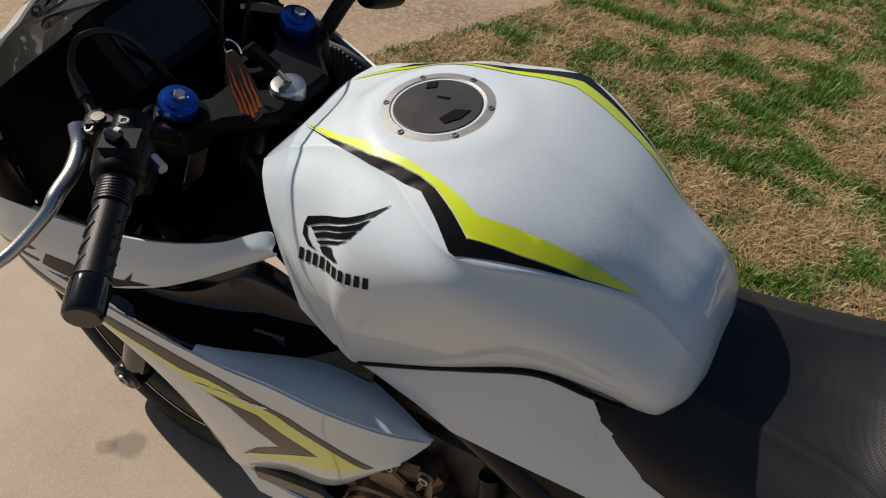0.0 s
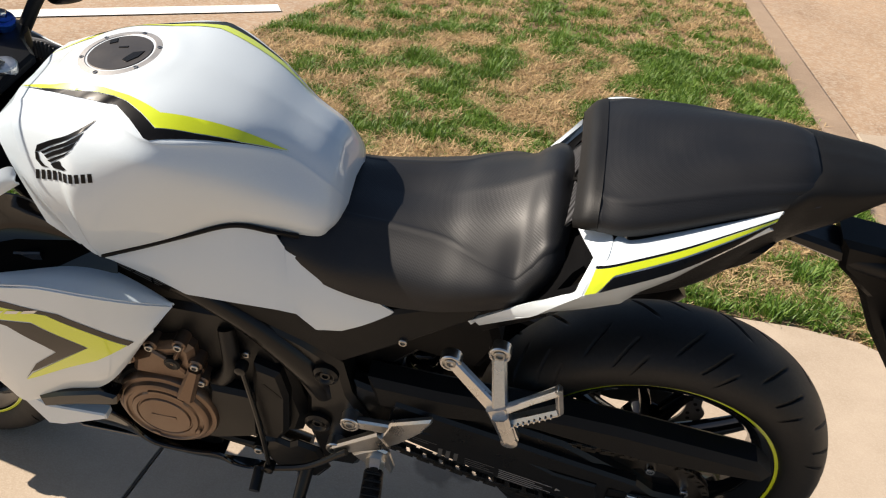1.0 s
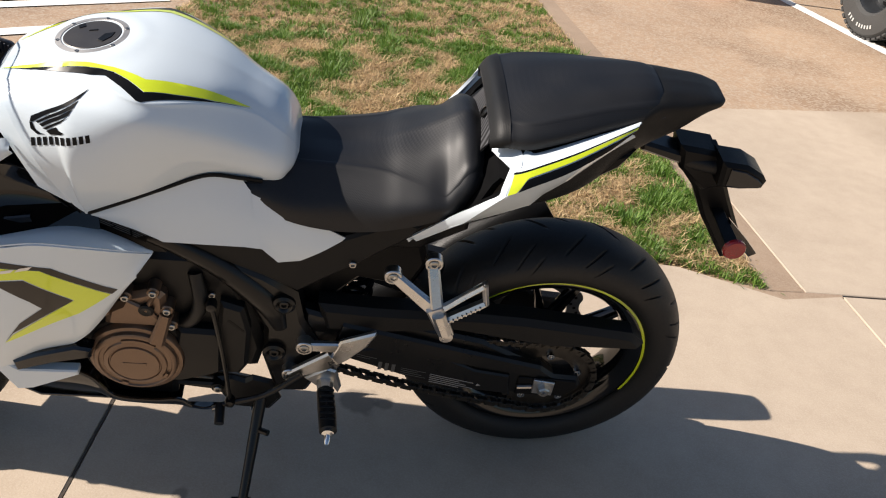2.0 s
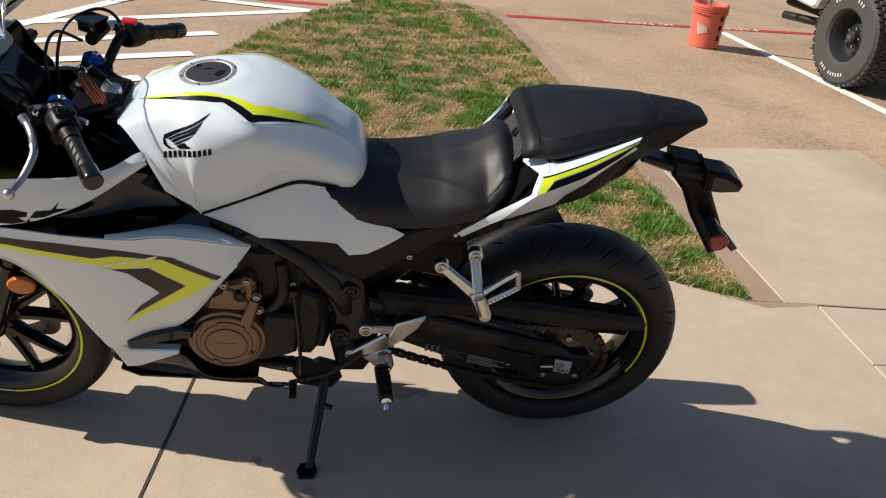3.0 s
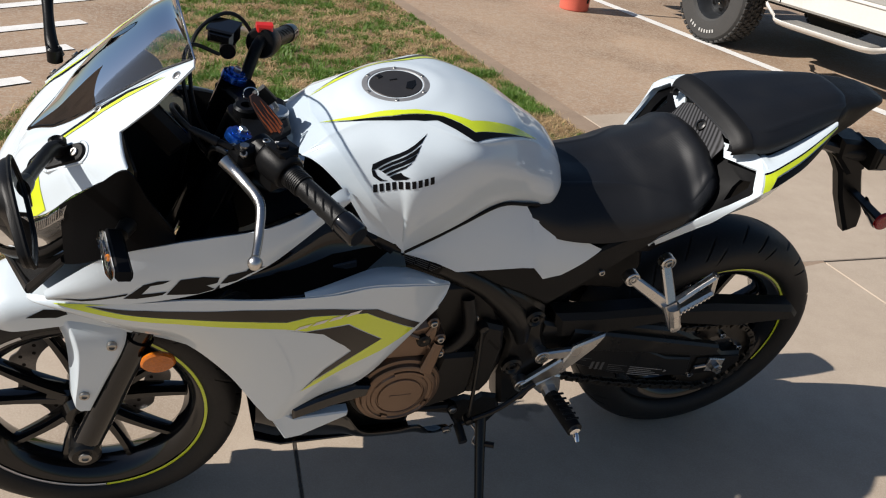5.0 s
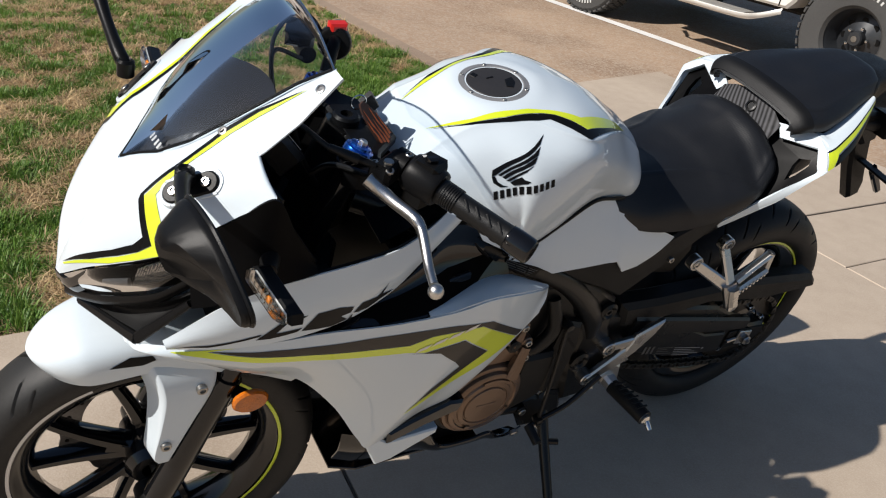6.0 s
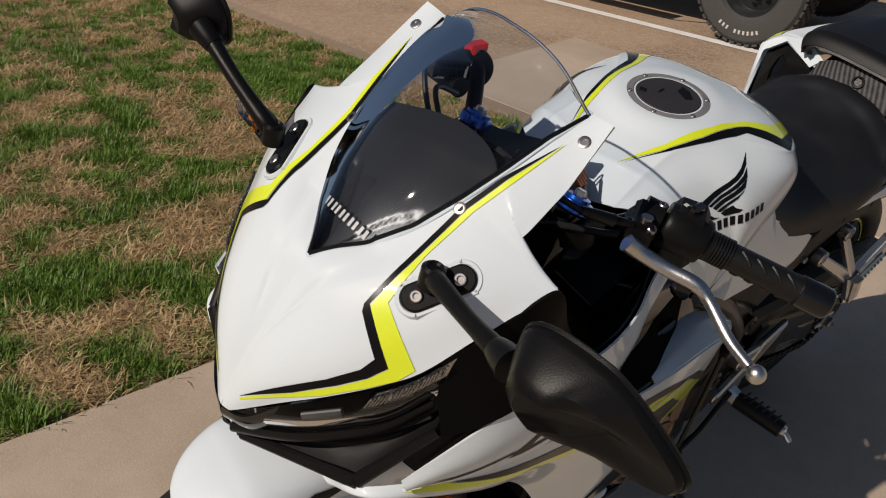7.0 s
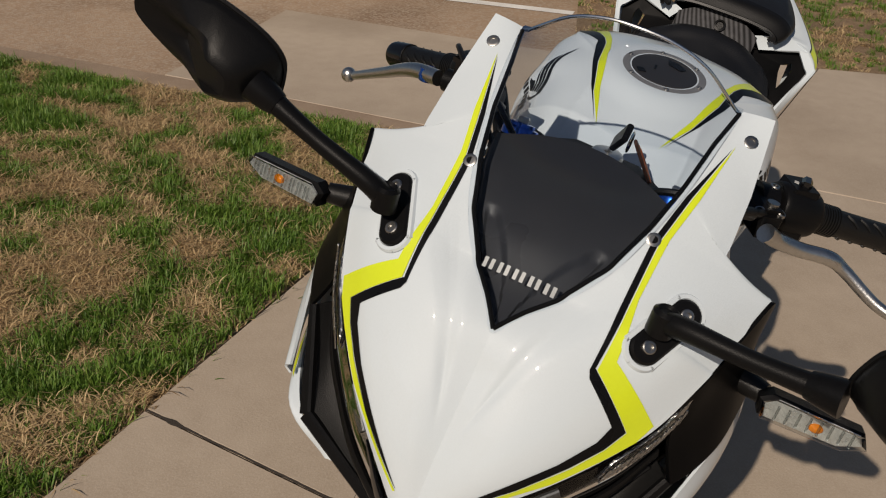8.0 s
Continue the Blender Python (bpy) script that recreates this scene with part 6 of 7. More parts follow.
key = thing("key_ring", LEANING, "ignition key with a black leather tag printed with flames", "key")
part("key_blade", bar((1.068, -.008, .922), (1.078, -.003, .938), .008, .008, .003), STEEL, key)
part("key_head", bar((1.078, -.003, .937), (1.104, .010, .966), .020, .024, .008), MATT_BLACK, key, "black plastic key head")
part("ring", lathe([(.012, -.0012), (.0132, 0), (.012, .0012), (.0108, 0)], 24, (1.118, .018, .962), "y", True), CHROME, key)
tag_x = (Vector((1.118, .024, .958)) - Vector((1.080, .046, .912))).normalized()
tag_z = Vector((-.45, .85, .25))
tag_z = (tag_z - tag_x * tag_z.dot(tag_x)).normalized()
tag_y = tag_z.cross(tag_x)
tag_m = Matrix.Translation((1.096, .036, .938)) @ Matrix((tag_x, tag_y, tag_z)).transposed().to_4x4()
tag_out = [(.036, -.004), (.026, -.009), (.0, -.0135), (-.026, -.015), (-.040, -.010), (-.045, 0), (-.040, .010), (-.026, .015), (.0, .0135), (.026, .009), (.036, .004)]
fob = part("leather_tag", moved(plate(tag_out, -.002, .002, "xy", .001), tag_m), LEATHER, key)
for k, (y, L) in enumerate(((-.011, .040), (-.0055, .058), (0, .046), (.0055, .062), (.011, .042))):
    x0 = -.040 + abs(y) * .7
    part("flame", moved(plate([(x0, y - .0022), (x0, y + .0022), (x0 + L * .35, y + .0006), (x0 + L * .55, y + .0018), (x0 + L, y), (x0 + L * .6, y - .0004), (x0 + L * .3, y - .0020)], .0021, .0027, "xy", .0002), tag_m), FLAME, fob)

def handlebar(s, inner, start, end, label):
    inner, start, end = (np.array(p, float) for p in (inner, start, end))
    d = (end - start) / np.linalg.norm(end - start)
    h = sub("handlebar", bike, label)
    part("bar_clamp", tube([inner + np.array([0, 0, -.016]), inner + np.array([0, 0, .014])], .033, 4, 24), MATT_BLACK, h)
    part("bar_tube", tube([inner + np.array([-.012, .02 * s, 0]), start - d * .06, start], .011, 12, 14), MATT_BLACK, h)
    g = part("grip", tube([start, start + d * .004, start + d * .02, start + d * .105, start + d * .112], [.0185, .0185, .0160, .0165, .0185], 40, 24), GRIP_RUBBER, h, "black ribbed rubber grip")
    for k in range(7):
        part("grip_ring", tube([start + d * (.006 + .0035 * k), start + d * (.008 + .0035 * k)], .0182, 2, 24), GRIP_RUBBER, g)
    up = np.array([0, 0, 1.0]) - d * d[2]
    up /= np.linalg.norm(up)
    sd = np.cross(d, up)
    for k in range(4):
        for a in (20, 140, 260):
            o = up * math.cos(radians(a)) + sd * math.sin(radians(a))
            o2 = up * math.cos(radians(a + 42)) + sd * math.sin(radians(a + 42))
            q = start + d * (.038 + .018 * k)
            part("grip_bar", tube([q + o * .0158, q + d * .007 + (o + o2) / np.linalg.norm(o + o2) * .0162, q + d * .014 + o2 * .0158], .0018, 8, 6), GRIP_RUBBER, g)
    part("bar_end", tube([start + d * .112, start + d * .116, start + d * .144, start + d * .150], [.0165, .0185, .0185, .0155], 16, 24), GLOSS_BLACK, h, "black bar end weight")
    return h, start, end, d, up, sd


left, st, en, d, up, sd = handlebar(1, (1.141, .094, .898), (1.088, .232, .950), (1.015, .358, .933), "left clip-on handlebar with switches")
hous = tube([st - d * .052, st - d * .050, st - d * .030, st - d * .004, st - d * .001], [.018, .027, .029, .026, .020], 20, 24)
part("switch_housing", hous, MATT_BLACK, left, "black switch housing")
part("switch_block", moved(block((0, 0, 0), (.036, .040, .034), .006), Matrix.Translation(st - d * .028 + up * .014 + sd * -.004) @ pose(0, 0, 0, 0, 0, 30)), MATT_BLACK, left)
part("thumb_switch", bar(st - d * .03 - sd * .028, st - d * .018 - sd * .040, .014, .010, .010), ALU, left, "grey switch lever")
part("horn_button", moved(block((0, 0, 0), (.018, .012, .010), .003), Matrix.Translation(st - d * .028 + up * .034)), GLOSS_BLACK, left)
part("switch_mark", moved(block((0, 0, 0), (.006, .005, .0006), .0002), Matrix.Translation(st - d * .040 + up * .0325)), LABEL_WHITE, left)
part("lever_perch", bar((1.120, .165, .962), (1.160, .190, .958), .026, .030, .022, (0, 0, 1)), MATT_BLACK, left)
part("perch_screw", lathe([(.007, 0), (.007, .004), (0, .004)], 12, (1.150, .186, .969), "z"), STEEL, left)
part("clutch_clamp", tube([st - d * .078, st - d * .056], .021, 4, 20), MATT_BLACK, left)
part("clutch_bracket", moved(block((0, 0, 0), (.050, .034, .026), .006), Matrix.Translation((1.146, .178, .950)) @ pose(0, 0, 0, 0, 0, 32)), MATT_BLACK, left)
part("switch_block_lower", moved(block((0, 0, 0), (.046, .044, .036), .008), Matrix.Translation(st - d * .028 - up * .016) @ pose(0, 0, 0, 0, 0, 30)), MATT_BLACK, left)
part("cable_boot", tube([(1.186, .168, .966), (1.204, .158, .971), (1.222, .148, .976)], [.0075, .0065, .005], 10, 12), GRIP_RUBBER, left, "rubber boot of the clutch cable")
for p_, ax_ in (((1.152, .196, .962), (.1, .4, .9)), ((1.118, .182, .974), (0, 0, 1)), ((1.165, .176, .962), (.3, -.2, .9))):
    bolt(p_, ax_, left, .006, STEEL)
part("clutch_lever", join(tube([(1.180, .190, .950), (1.166, .205, .941), (1.152, .232, .935), (1.141, .264, .934), (1.138, .284, .926), (1.146, .325, .908), (1.155, .360, .903)], [.0105, .0095, .0085, .0085, .0072, .0065, .006], 50, 14), ball((1.157, .370, .902), .0105, 18)), ALU, left, "polished aluminium clutch lever")
part("cable_adjuster", tube([(1.165, .180, .962), (1.190, .165, .968)], [.0055, .005], 6, 12), MATT_BLACK, left)
part("clutch_cable", tube([(1.188, .166, .968), (1.220, .150, .975), (1.245, .110, .985), (1.235, .060, .960), (1.200, .030, .880), (1.150, .02, .80)], .0040, 50, 8), GRIP_RUBBER, left)
part("switch_cable", tube([(1.118, .185, .945), (1.150, .150, .925), (1.180, .090, .905), (1.180, .030, .85)], .0045, 40, 8), GRIP_RUBBER, left)

right, st, en, d, up, sd = handlebar(-1, (1.121, -.108, .895), (1.050, -.222, .940), (.977, -.359, .894), "right clip-on handlebar with brake controls")
part("switch_housing", tube([st - d * .052, st - d * .050, st - d * .030, st - d * .004, st - d * .001], [.018, .027, .029, .026, .020], 20, 24), MATT_BLACK, right)
part("kill_switch", moved(block((0, 0, 0), (.030, .022, .016), .004), Matrix.Translation(st - d * .040 + up * .027)), RED, right, "red engine stop switch")
part("brake_reservoir", moved(join(block((0, 0, 0), (.046, .052, .024), .006), block((0, 0, .014), (.049, .055, .006), .003)), Matrix.Translation((1.138, -.172, .974)) @ pose(0, 0, 0, 0, 0, -25)), GLOSS_BLACK, right, "black brake fluid reservoir")
part("master_cylinder", tube([(1.135, -.140, .955), (1.125, -.215, .950)], .014, 8, 16), MATT_BLACK, right)
part("brake_lever", join(tube([(1.125, -.225, .948), (1.100, -.270, .935), (1.075, -.320, .905), (1.048, -.372, .873)], [.010, .0095, .0075, .006], 30, 14), ball((1.042, -.384, .868), .0105, 18)), ALU, right, "polished aluminium brake lever")
part("lever_adjuster", lathe([(.010, -.008), (.012, 0), (.010, .008)], 20, (1.112, -.245, .942), "z"), BLUE, right)
part("brake_hose", tube([(1.150, -.130, .955), (1.200, -.120, .975), (1.215, -.080, .940), (1.205, -.050, .860), (1.22, -.05, .75)], .0036, 40, 8), GRIP_RUBBER, right)
part("throttle_cable", tube([(1.065, -.195, .930), (1.105, -.215, .985), (1.150, -.195, .995), (1.195, -.145, .965), (1.195, -.080, .88), (1.15, -.05, .80)], .0036, 40, 8), GRIP_RUBBER, right)
GREY_DUCT = material('ribbed_grey_duct', (.16, .16, .165), .4, .1, 0, .2, 60, 200)
duct = part("air_grille", plate([(1.150, .828), (1.144, .864), (1.100, .862), (1.066, .852), (1.044, .828)], -.168, -.160, "xz", .002), GREY_DUCT, bike, "ribbed grey inner panel beside the tank")
for k in range(15):
    x = 1.144 - .0065 * k
    part("rib", bar((x, -.158, .829), (x - .002, -.158, .862 - max(0, k - 6) * .003), .0022, .0022, .004), GREY_DUCT, duct)

# -- mirrors --
def mirror_unit(s, base, elbow, centre, tilt, label):
    m_ = sub("rear_view_mirror", bike, label)
    y = s
    (p0, n0), (p1, n1) = (seat_on(cowl_left, p, (.62, .45, .64)) for p in ((1.380, .146, .934), (1.414, .127, .910)))
    ux = (p1 - p0).normalized()
    uz = ((n0 + n1) / 2 - ux * ux.dot((n0 + n1) / 2)).normalized()
    foot_m = Matrix.Translation((p0 + p1) / 2) @ Matrix((ux, uz.cross(ux), uz)).transposed().to_4x4()
    cap_ = [(.024 * math.copysign(1, math.cos(t)) + .015 * math.cos(t), .015 * math.sin(t)) for t in np.linspace(0, 2 * math.pi, 32, endpoint=False)]
    geo_ = moved(plate(cap_, -.008, .004, "xy", .002), foot_m)
    part("mirror_foot", geo_ if s > 0 else mirrored(geo_), MATT_BLACK, m_)
    lip_ = moved(tube([(x * 1.08, y_ * 1.12, -.0022) for x, y_ in cap_] + [(cap_[0][0] * 1.08, cap_[0][1] * 1.12, -.0022)], .0034, 90, 6, False), foot_m)
    part("mirror_foot_lip", lip_ if s > 0 else mirrored(lip_), WHITE, m_, "raised white lip round the mirror foot")
    for q in (p0, p1):
        q = q + uz * .004
        bolt((q.x, q.y * y, q.z), (uz.x, uz.y * y, uz.z), m_, .0065, STEEL, h=.003)
    b, e, c = (np.array(p, float) for p in (base, elbow, centre))
    part("mirror_arm", tube([b, b + (e - b) * .15 + np.array([.006, 0, .006]), b + (e - b) * .6 + np.array([.004, 0, .002]), e], [.0120, .0105, .0088, .0105], 24, 16), MATT_BLACK, m_)
    part("arm_pivot", lathe([(.0125, -.012), (.0125, .010), (.009, .013), (.006, .010), (0, .010)], 24, b + np.array([.004, 0, .004]), "z"), MATT_BLACK, m_)
    part("arm_collar", tube([e - (e - b) * .05, e + (e - b) * .02, e + (e - b) * .16], [.0115, .0138, .0165], 6, 20), MATT_BLACK, m_)
    rings = []
    for k, (dep, sc) in enumerate(((0, 1.0), (.006, 1.0), (.010, .97), (.033, .66), (.040, .46), (.041, .40))):
        ring = []
        for a in np.linspace(0, 2 * math.pi, 40, endpoint=False):
            u, v = math.cos(a), math.sin(a)
            w = .088 * u * (1.0 if u > 0 else .86)
            hgt = .047 * math.copysign(abs(v) ** .55, v) * (1 - .52 * max(0, u) ** 1.3) * (1 - .10 * max(0, -u))
            ring.append((dep * (1.15 - .85 * max(0, u + .25) / 1.25 if k > 2 else 1), (w * sc - .022 * (1 - sc)) * s, hgt * sc))
        rings.append(ring)
    v, f = sheet(np.array(rings), cv=True, flip=s < 0)
    f = f + [tuple(range(200, 240)) if s < 0 else tuple(range(239, 199, -1))]
    hm = Matrix.Translation(c) @ tilt
    part("mirror_shell", moved((v, f), hm), MATT_BLACK, m_, "black mirror housing")
    g = [(-.0005, .93 * p[1], .93 * p[2]) for p in rings[0]]
    ids = tuple(range(40)) if s > 0 else tuple(range(39, -1, -1))
    part("mirror_glass", moved((np.array(g), [tuple(reversed(ids))]), hm), MIRROR, m_)
    part("shell_rim", moved(tube([(-.001, p[1], p[2]) for p in rings[0]] + [(-.001, rings[0][0][1], rings[0][0][2])], .0030, 80, 6, False), hm), MATT_BLACK, m_)
    return m_


mirror_unit(1, (1.400, .130, .931), (1.440, .256, .960), (1.436, .350, .986), pose(0, 0, 0, -8, 12, 6), "black left rear-view mirror on a long arm")
mirror_unit(-1, (1.409, -.143, .934), (1.424, -.270, .990), (1.404, -.352, 1.012), pose(0, 0, 0, -10, 14, 2), "black right rear-view mirror on a long arm")

# -- front turn indicators --
SILVER_BOWL = material('satin_silver_reflector', (.80, .80, .79), .30, .6, 0, .25, 90, 400)
for s in (1, -1):
    im = Matrix.Translation((1.332, .290 * s, .862)) @ pose(0, 0, 0, 0, -10, 8 * s)
    out = [(-.048, -.012), (.030, -.015), (.053, -.005), (.047, .007), (-.040, .013), (-.052, .005)]
    pod = [(y * s, z) for y, z in out]
    ind = part("front_indicator", moved(plate(pod, -.014, .010, "yz", .004), im), MATT_BLACK, bike, "black front turn indicator with clear lens")
    part("indicator_bulb", moved(ball((.011, .004 * s, -.003), (.004, .007, .005), 14), im), AMBER, ind, "amber bulb")
    part("indicator_reflector", moved(plate([(y * .9, z * .85) for y, z in pod], .010, .0112, "yz", .0004), im), SILVER_BOWL, ind)
    part("indicator_lens", moved(plate([(y * .97, z * .95) for y, z in pod], .0115, .018, "yz", .003), im), LENS, ind, "clear lens")
    for k in range(8):
        part("lens_rib", moved(block((.0168, (-.035 + .010 * k) * s, 0), (.002, .002, .015), .0005), im), LENS, ind)
    part("indicator_stalk", tube([(1.305, .198 * s, .858), (1.325, .245 * s, .860)], [.016, .011], 8, 14), GRIP_RUBBER, ind)


# ---- painted films on the bodywork ----
def film_pair(name, outline, target, mat, parent_l, parent_r, side, label="", lift=.0008, cell=.012):
    ob = film(name, outline, target, mat, parent_l, side, lift, cell, label)
    me = ob.data.copy()
    co = np.zeros(len(me.vertices) * 3)
    me.vertices.foreach_get("co", co)
    co = co.reshape(-1, 3)
    co[:, 1] *= -1
    me.vertices.foreach_set("co", co.reshape(-1))
    me.flip_normals()
    twin = new(name, me)
    twin.parent = parent_r
    return ob


TANK_Y = [(1.008, .043), (.946, .064), (.875, .081), (.854, .083), (.815, .092), (.764, .110), (.715, .098), (.662, .084), (.607, .0665), (.661, .098), (.716, .119), (.763, .1325), (.788, .116), (.813, .102), (.833, .095), (.854, .0915), (.895, .086), (.958, .068)]
TANK_K = [(1.004, .048), (.958, .069), (.895, .087), (.854, .0925), (.833, .096), (.813, .103), (.788, .117), (.763, .1335), (.716, .120), (.661, .099), (.605, .067), (.674, .108), (.721, .131), (.764, .152), (.772, .151), (.798, .129), (.825, .109), (.845, .106), (.890, .095), (.946, .077)]
film_pair("tank_stripe", TANK_Y, tank_geo, YELLOW, tank, tank, "top", "acid-yellow stripe")
film_pair("tank_stripe", TANK_K, tank_geo, BLACK_FILM, tank, tank, "top", "black stripe")
WING = [[(.937, .899), (.935, .907), (.913, .919), (.845, .957), (.857, .947), (.916, .911), (.931, .901)],
        [(.927, .902), (.858, .945), (.865, .936), (.923, .901)],
        [(.921, .9), (.866, .935), (.872, .926), (.916, .898)],
        [(.915, .896), (.873, .924), (.885, .913), (.909, .896)],
        [(.937, .899), (.932, .9), (.928, .893), (.919, .889), (.911, .889), (.924, .886), (.935, .891)],
        [(.909, .894), (.892, .905), (.888, .902), (.879, .901), (.884, .897), (.903, .891)]]
for w in WING:
    film_pair("wing_mark", w, tank_geo, BLACK_FILM, tank, tank, "left", "black wing-shaped mark")
for k in range(5):
    a, b = k / 5 + .012, (k + 1) / 5 - .022
    x0, x1 = 0.935 - 0.0990 * a, 0.935 - 0.0990 * b
    z0, z1 = 0.869 + 0.0290 * a, 0.869 + 0.0290 * b
    for e0, e1 in ((0, .40), (.60, 1)):
        p0, p1, q0, q1 = x0 + (x1 - x0) * e0, x0 + (x1 - x0) * e1, z0 + (z1 - z0) * e0 - .002, z0 + (z1 - z0) * e1 - .002
        film_pair("brand_bar", [(p0, q0), (p1, q1), (p1 + .001, q1 + .0115), (p0 + .001, q0 + .0115)], tank_geo, BLACK_FILM, tank, tank, "left", "brand lettering as plain bars")
COWL_Y = [(1.25, .124, 1.048), (1.305, .115, 1.008), (1.344, .107, .98), (1.391, .104, .937), (1.432, .109, .895), (1.426, .161, .845), (1.438, .153, .829), (1.457, .135, .812), (1.487, .102, .784), (1.529, .024, .726), (1.53, .022, .728), (1.505, .076, .773), (1.477, .111, .801), (1.457, .131, .821), (1.443, .142, .838), (1.443, .097, .886), (1.408, .099, .923), (1.347, .1, .977), (1.306, .109, 1.009)]
COWL_K = [(1.254, .122, 1.046), (1.307, .108, 1.009), (1.347, .099, .977), (1.408, .098, .923), (1.443, .095, .887), (1.443, .141, .838), (1.457, .13, .821), (1.477, .11, .802), (1.505, .076, .774), (1.53, .021, .729), (1.517, .053, .763), (1.484, .1, .805), (1.461, .122, .828), (1.451, .128, .843), (1.449, .094, .878), (1.446, .091, .885), (1.408, .092, .923), (1.347, .093, .977), (1.308, .103, 1.009)]
FACING = (.70, .25, .67)
film_pair("cowl_stripe", COWL_Y, cowl_left, YELLOW, cowl, cowl, FACING, "acid-yellow stripe", .0009, .008)
film_pair("cowl_stripe", COWL_K, cowl_left, BLACK_FILM, cowl, cowl, FACING, "black stripe", .0009, .008)
film_pair("mudguard_slot", [(1.45, .025, .480), (1.45, .083, .576), (1.45, .149, .660), (1.45, .161, .665), (1.45, .123, .608)], moved(fender_geo, FT_), MATT_BLACK, fender, fender, (.295, .566, .77), "black slot in the mudguard", .0012, .008)
LOW_Y = [(1.427, .691), (1.345, .708), (1.381, .698), (1.294, .690), (1.179, .675), (1.072, .661), (1.031, .670), (.934, .667), (.832, .600), (.890, .551), (1.028, .465), (1.008, .492), (.892, .589), (.963, .646), (1.037, .636), (1.072, .645), (1.179, .660), (1.295, .677), (1.388, .689)]
LOW_G = [(1.378, .699), (1.293, .704), (1.146, .697), (.990, .683), (.915, .673), (.820, .610), (.830, .6005), (.934, .668), (1.031, .671), (1.072, .662), (1.179, .676), (1.294, .691)]
LOW_G2 = [(1.072, .642), (1.037, .634), (.963, .643), (.894, .588), (1.007, .497), (1.026, .470), (.991, .526), (.947, .568), (.963, .588), (1.005, .625)]
right_lo = [o for o in bike.children if o.name.startswith("lower_side_fairing") and o is not lo_left][0]
right_up = [o for o in bike.children if o.name.startswith("upper_side_fairing") and o is not up_left][0]
film_pair("fairing_stripe", LOW_Y, lo_geo, YELLOW, lo_left, right_lo, "left", "acid-yellow arrow stripe")
film_pair("fairing_stripe", LOW_G, lo_geo, GREY_FILM, lo_left, right_lo, "left", "dark grey stripe")
film_pair("fairing_stripe", LOW_G2, lo_geo, GREY_FILM, lo_left, right_lo, "left", "dark grey stripe")
for k in range(4):
    x0, x1 = 1.058 - .0285 * k, 1.036 - .0285 * k
    z0, z1 = .640 + .0078 * k, .646 + .0078 * k
    film("model_bar", [(x0, z0), (x1, z1), (x1 - .008, z1 + .0085), (x0 - .008, z0 + .0085)], lo_geo, SILVER_FILM, lo_left, "left", .0016, label="model lettering as plain bars")
LETTERS = [[(1.325, .731), (1.296, .762), (1.276, .769), (1.257, .770), (1.268, .764), (1.286, .760), (1.299, .742), (1.262, .747), (1.269, .740), (1.306, .732)],
           [(1.263, .740), (1.243, .770), (1.209, .771), (1.184, .764), (1.187, .753), (1.203, .751), (1.190, .740), (1.216, .735)],
           [(1.191, .738), (1.170, .766), (1.142, .766), (1.126, .786), (1.134, .768), (1.111, .765), (1.139, .757), (1.157, .749), (1.170, .749), (1.179, .740)]]
for w in LETTERS:
    film_pair("model_mark", w, up_geo, BLACK_FILM, up_left, right_up, "left", "black slanted model mark as plain shapes")
film_pair("fairing_line", [(1.432, .7085), (1.384, .719), (1.318, .743), (1.321, .738), (1.385, .714)], up_geo, BLACK_FILM, up_left, right_up, "left")
SLOPE = (.76, 0, .65)
for k in range(10):
    y0 = -.036 + .0152 * (k // 2) + .0068 * (k % 2)
    film("brand_bar", [(1.4175, y0, .9185), (1.4175, y0 + .0036, .9185), (1.4115, y0 + .0036, .9265), (1.4115, y0, .9265)], SB, LABEL_WHITE, screen, SLOPE, .0012, .006, "white brand lettering as plain bars")

# ---- orange bucket with a post ----
bucket = thing("bucket", Matrix.Translation((-2.62, -5.52, fall(-2.62) - .03)), "orange plastic bucket holding a grey metal post", "bucket")
ORANGE = material("faded_orange_plastic", (.62, .13, .085), .5, 0, 0, .12, 8, 200)
part("pail", lathe([(0, .004), (.125, .004), (.130, .010), (.148, .345), (.156, .350), (.157, .372), (.148, .374), (.142, .350), (.125, .03), (0, .03)], 48, axis="z"), ORANGE, bucket)
for z in (.300, .318, .336):
    part("rib", lathe([(.147, z - .006), (.158, z - .003), (.158, z + .003), (.147, z + .006)], 48, axis="z"), ORANGE, bucket)
part("filling", lathe([(0, .33), (.141, .325)], 32, axis="z"), KERB, bucket, "concrete filling")
for k in range(4):
    a = radians(38 + 9 * k)
    part("logo_bar", moved(block((0, 0, 0), (.002, .020, .10 - .015 * k), .0005), Matrix.Translation((.1405 * math.cos(a), .1405 * math.sin(a), .17)) @ pose(0, 0, 0, 14, 3, math.degrees(a))), material("pale_print", (.55, .40, .36), .6), bucket, "worn pale lettering as bars")
for z in (.10, .19, .27):
    part("side_print", moved(block((0, 0, 0), (.002, .030, .045), .0005), Matrix.Translation(((.133 + .05 * z) * math.cos(radians(118)), (.133 + .05 * z) * math.sin(radians(118)), z)) @ pose(0, 0, 0, 0, 3, 118)), BLACK_FILM, bucket, "dark print")
part("post", tube([(.01, 0, .05), (.03, .01, 1.0), (.045, .015, 1.9)], .019, 4, 16), material("galvanised_post", (.42, .42, .42), .45, .8, 0, .15, 10, 200), bucket, "grey galvanised post")

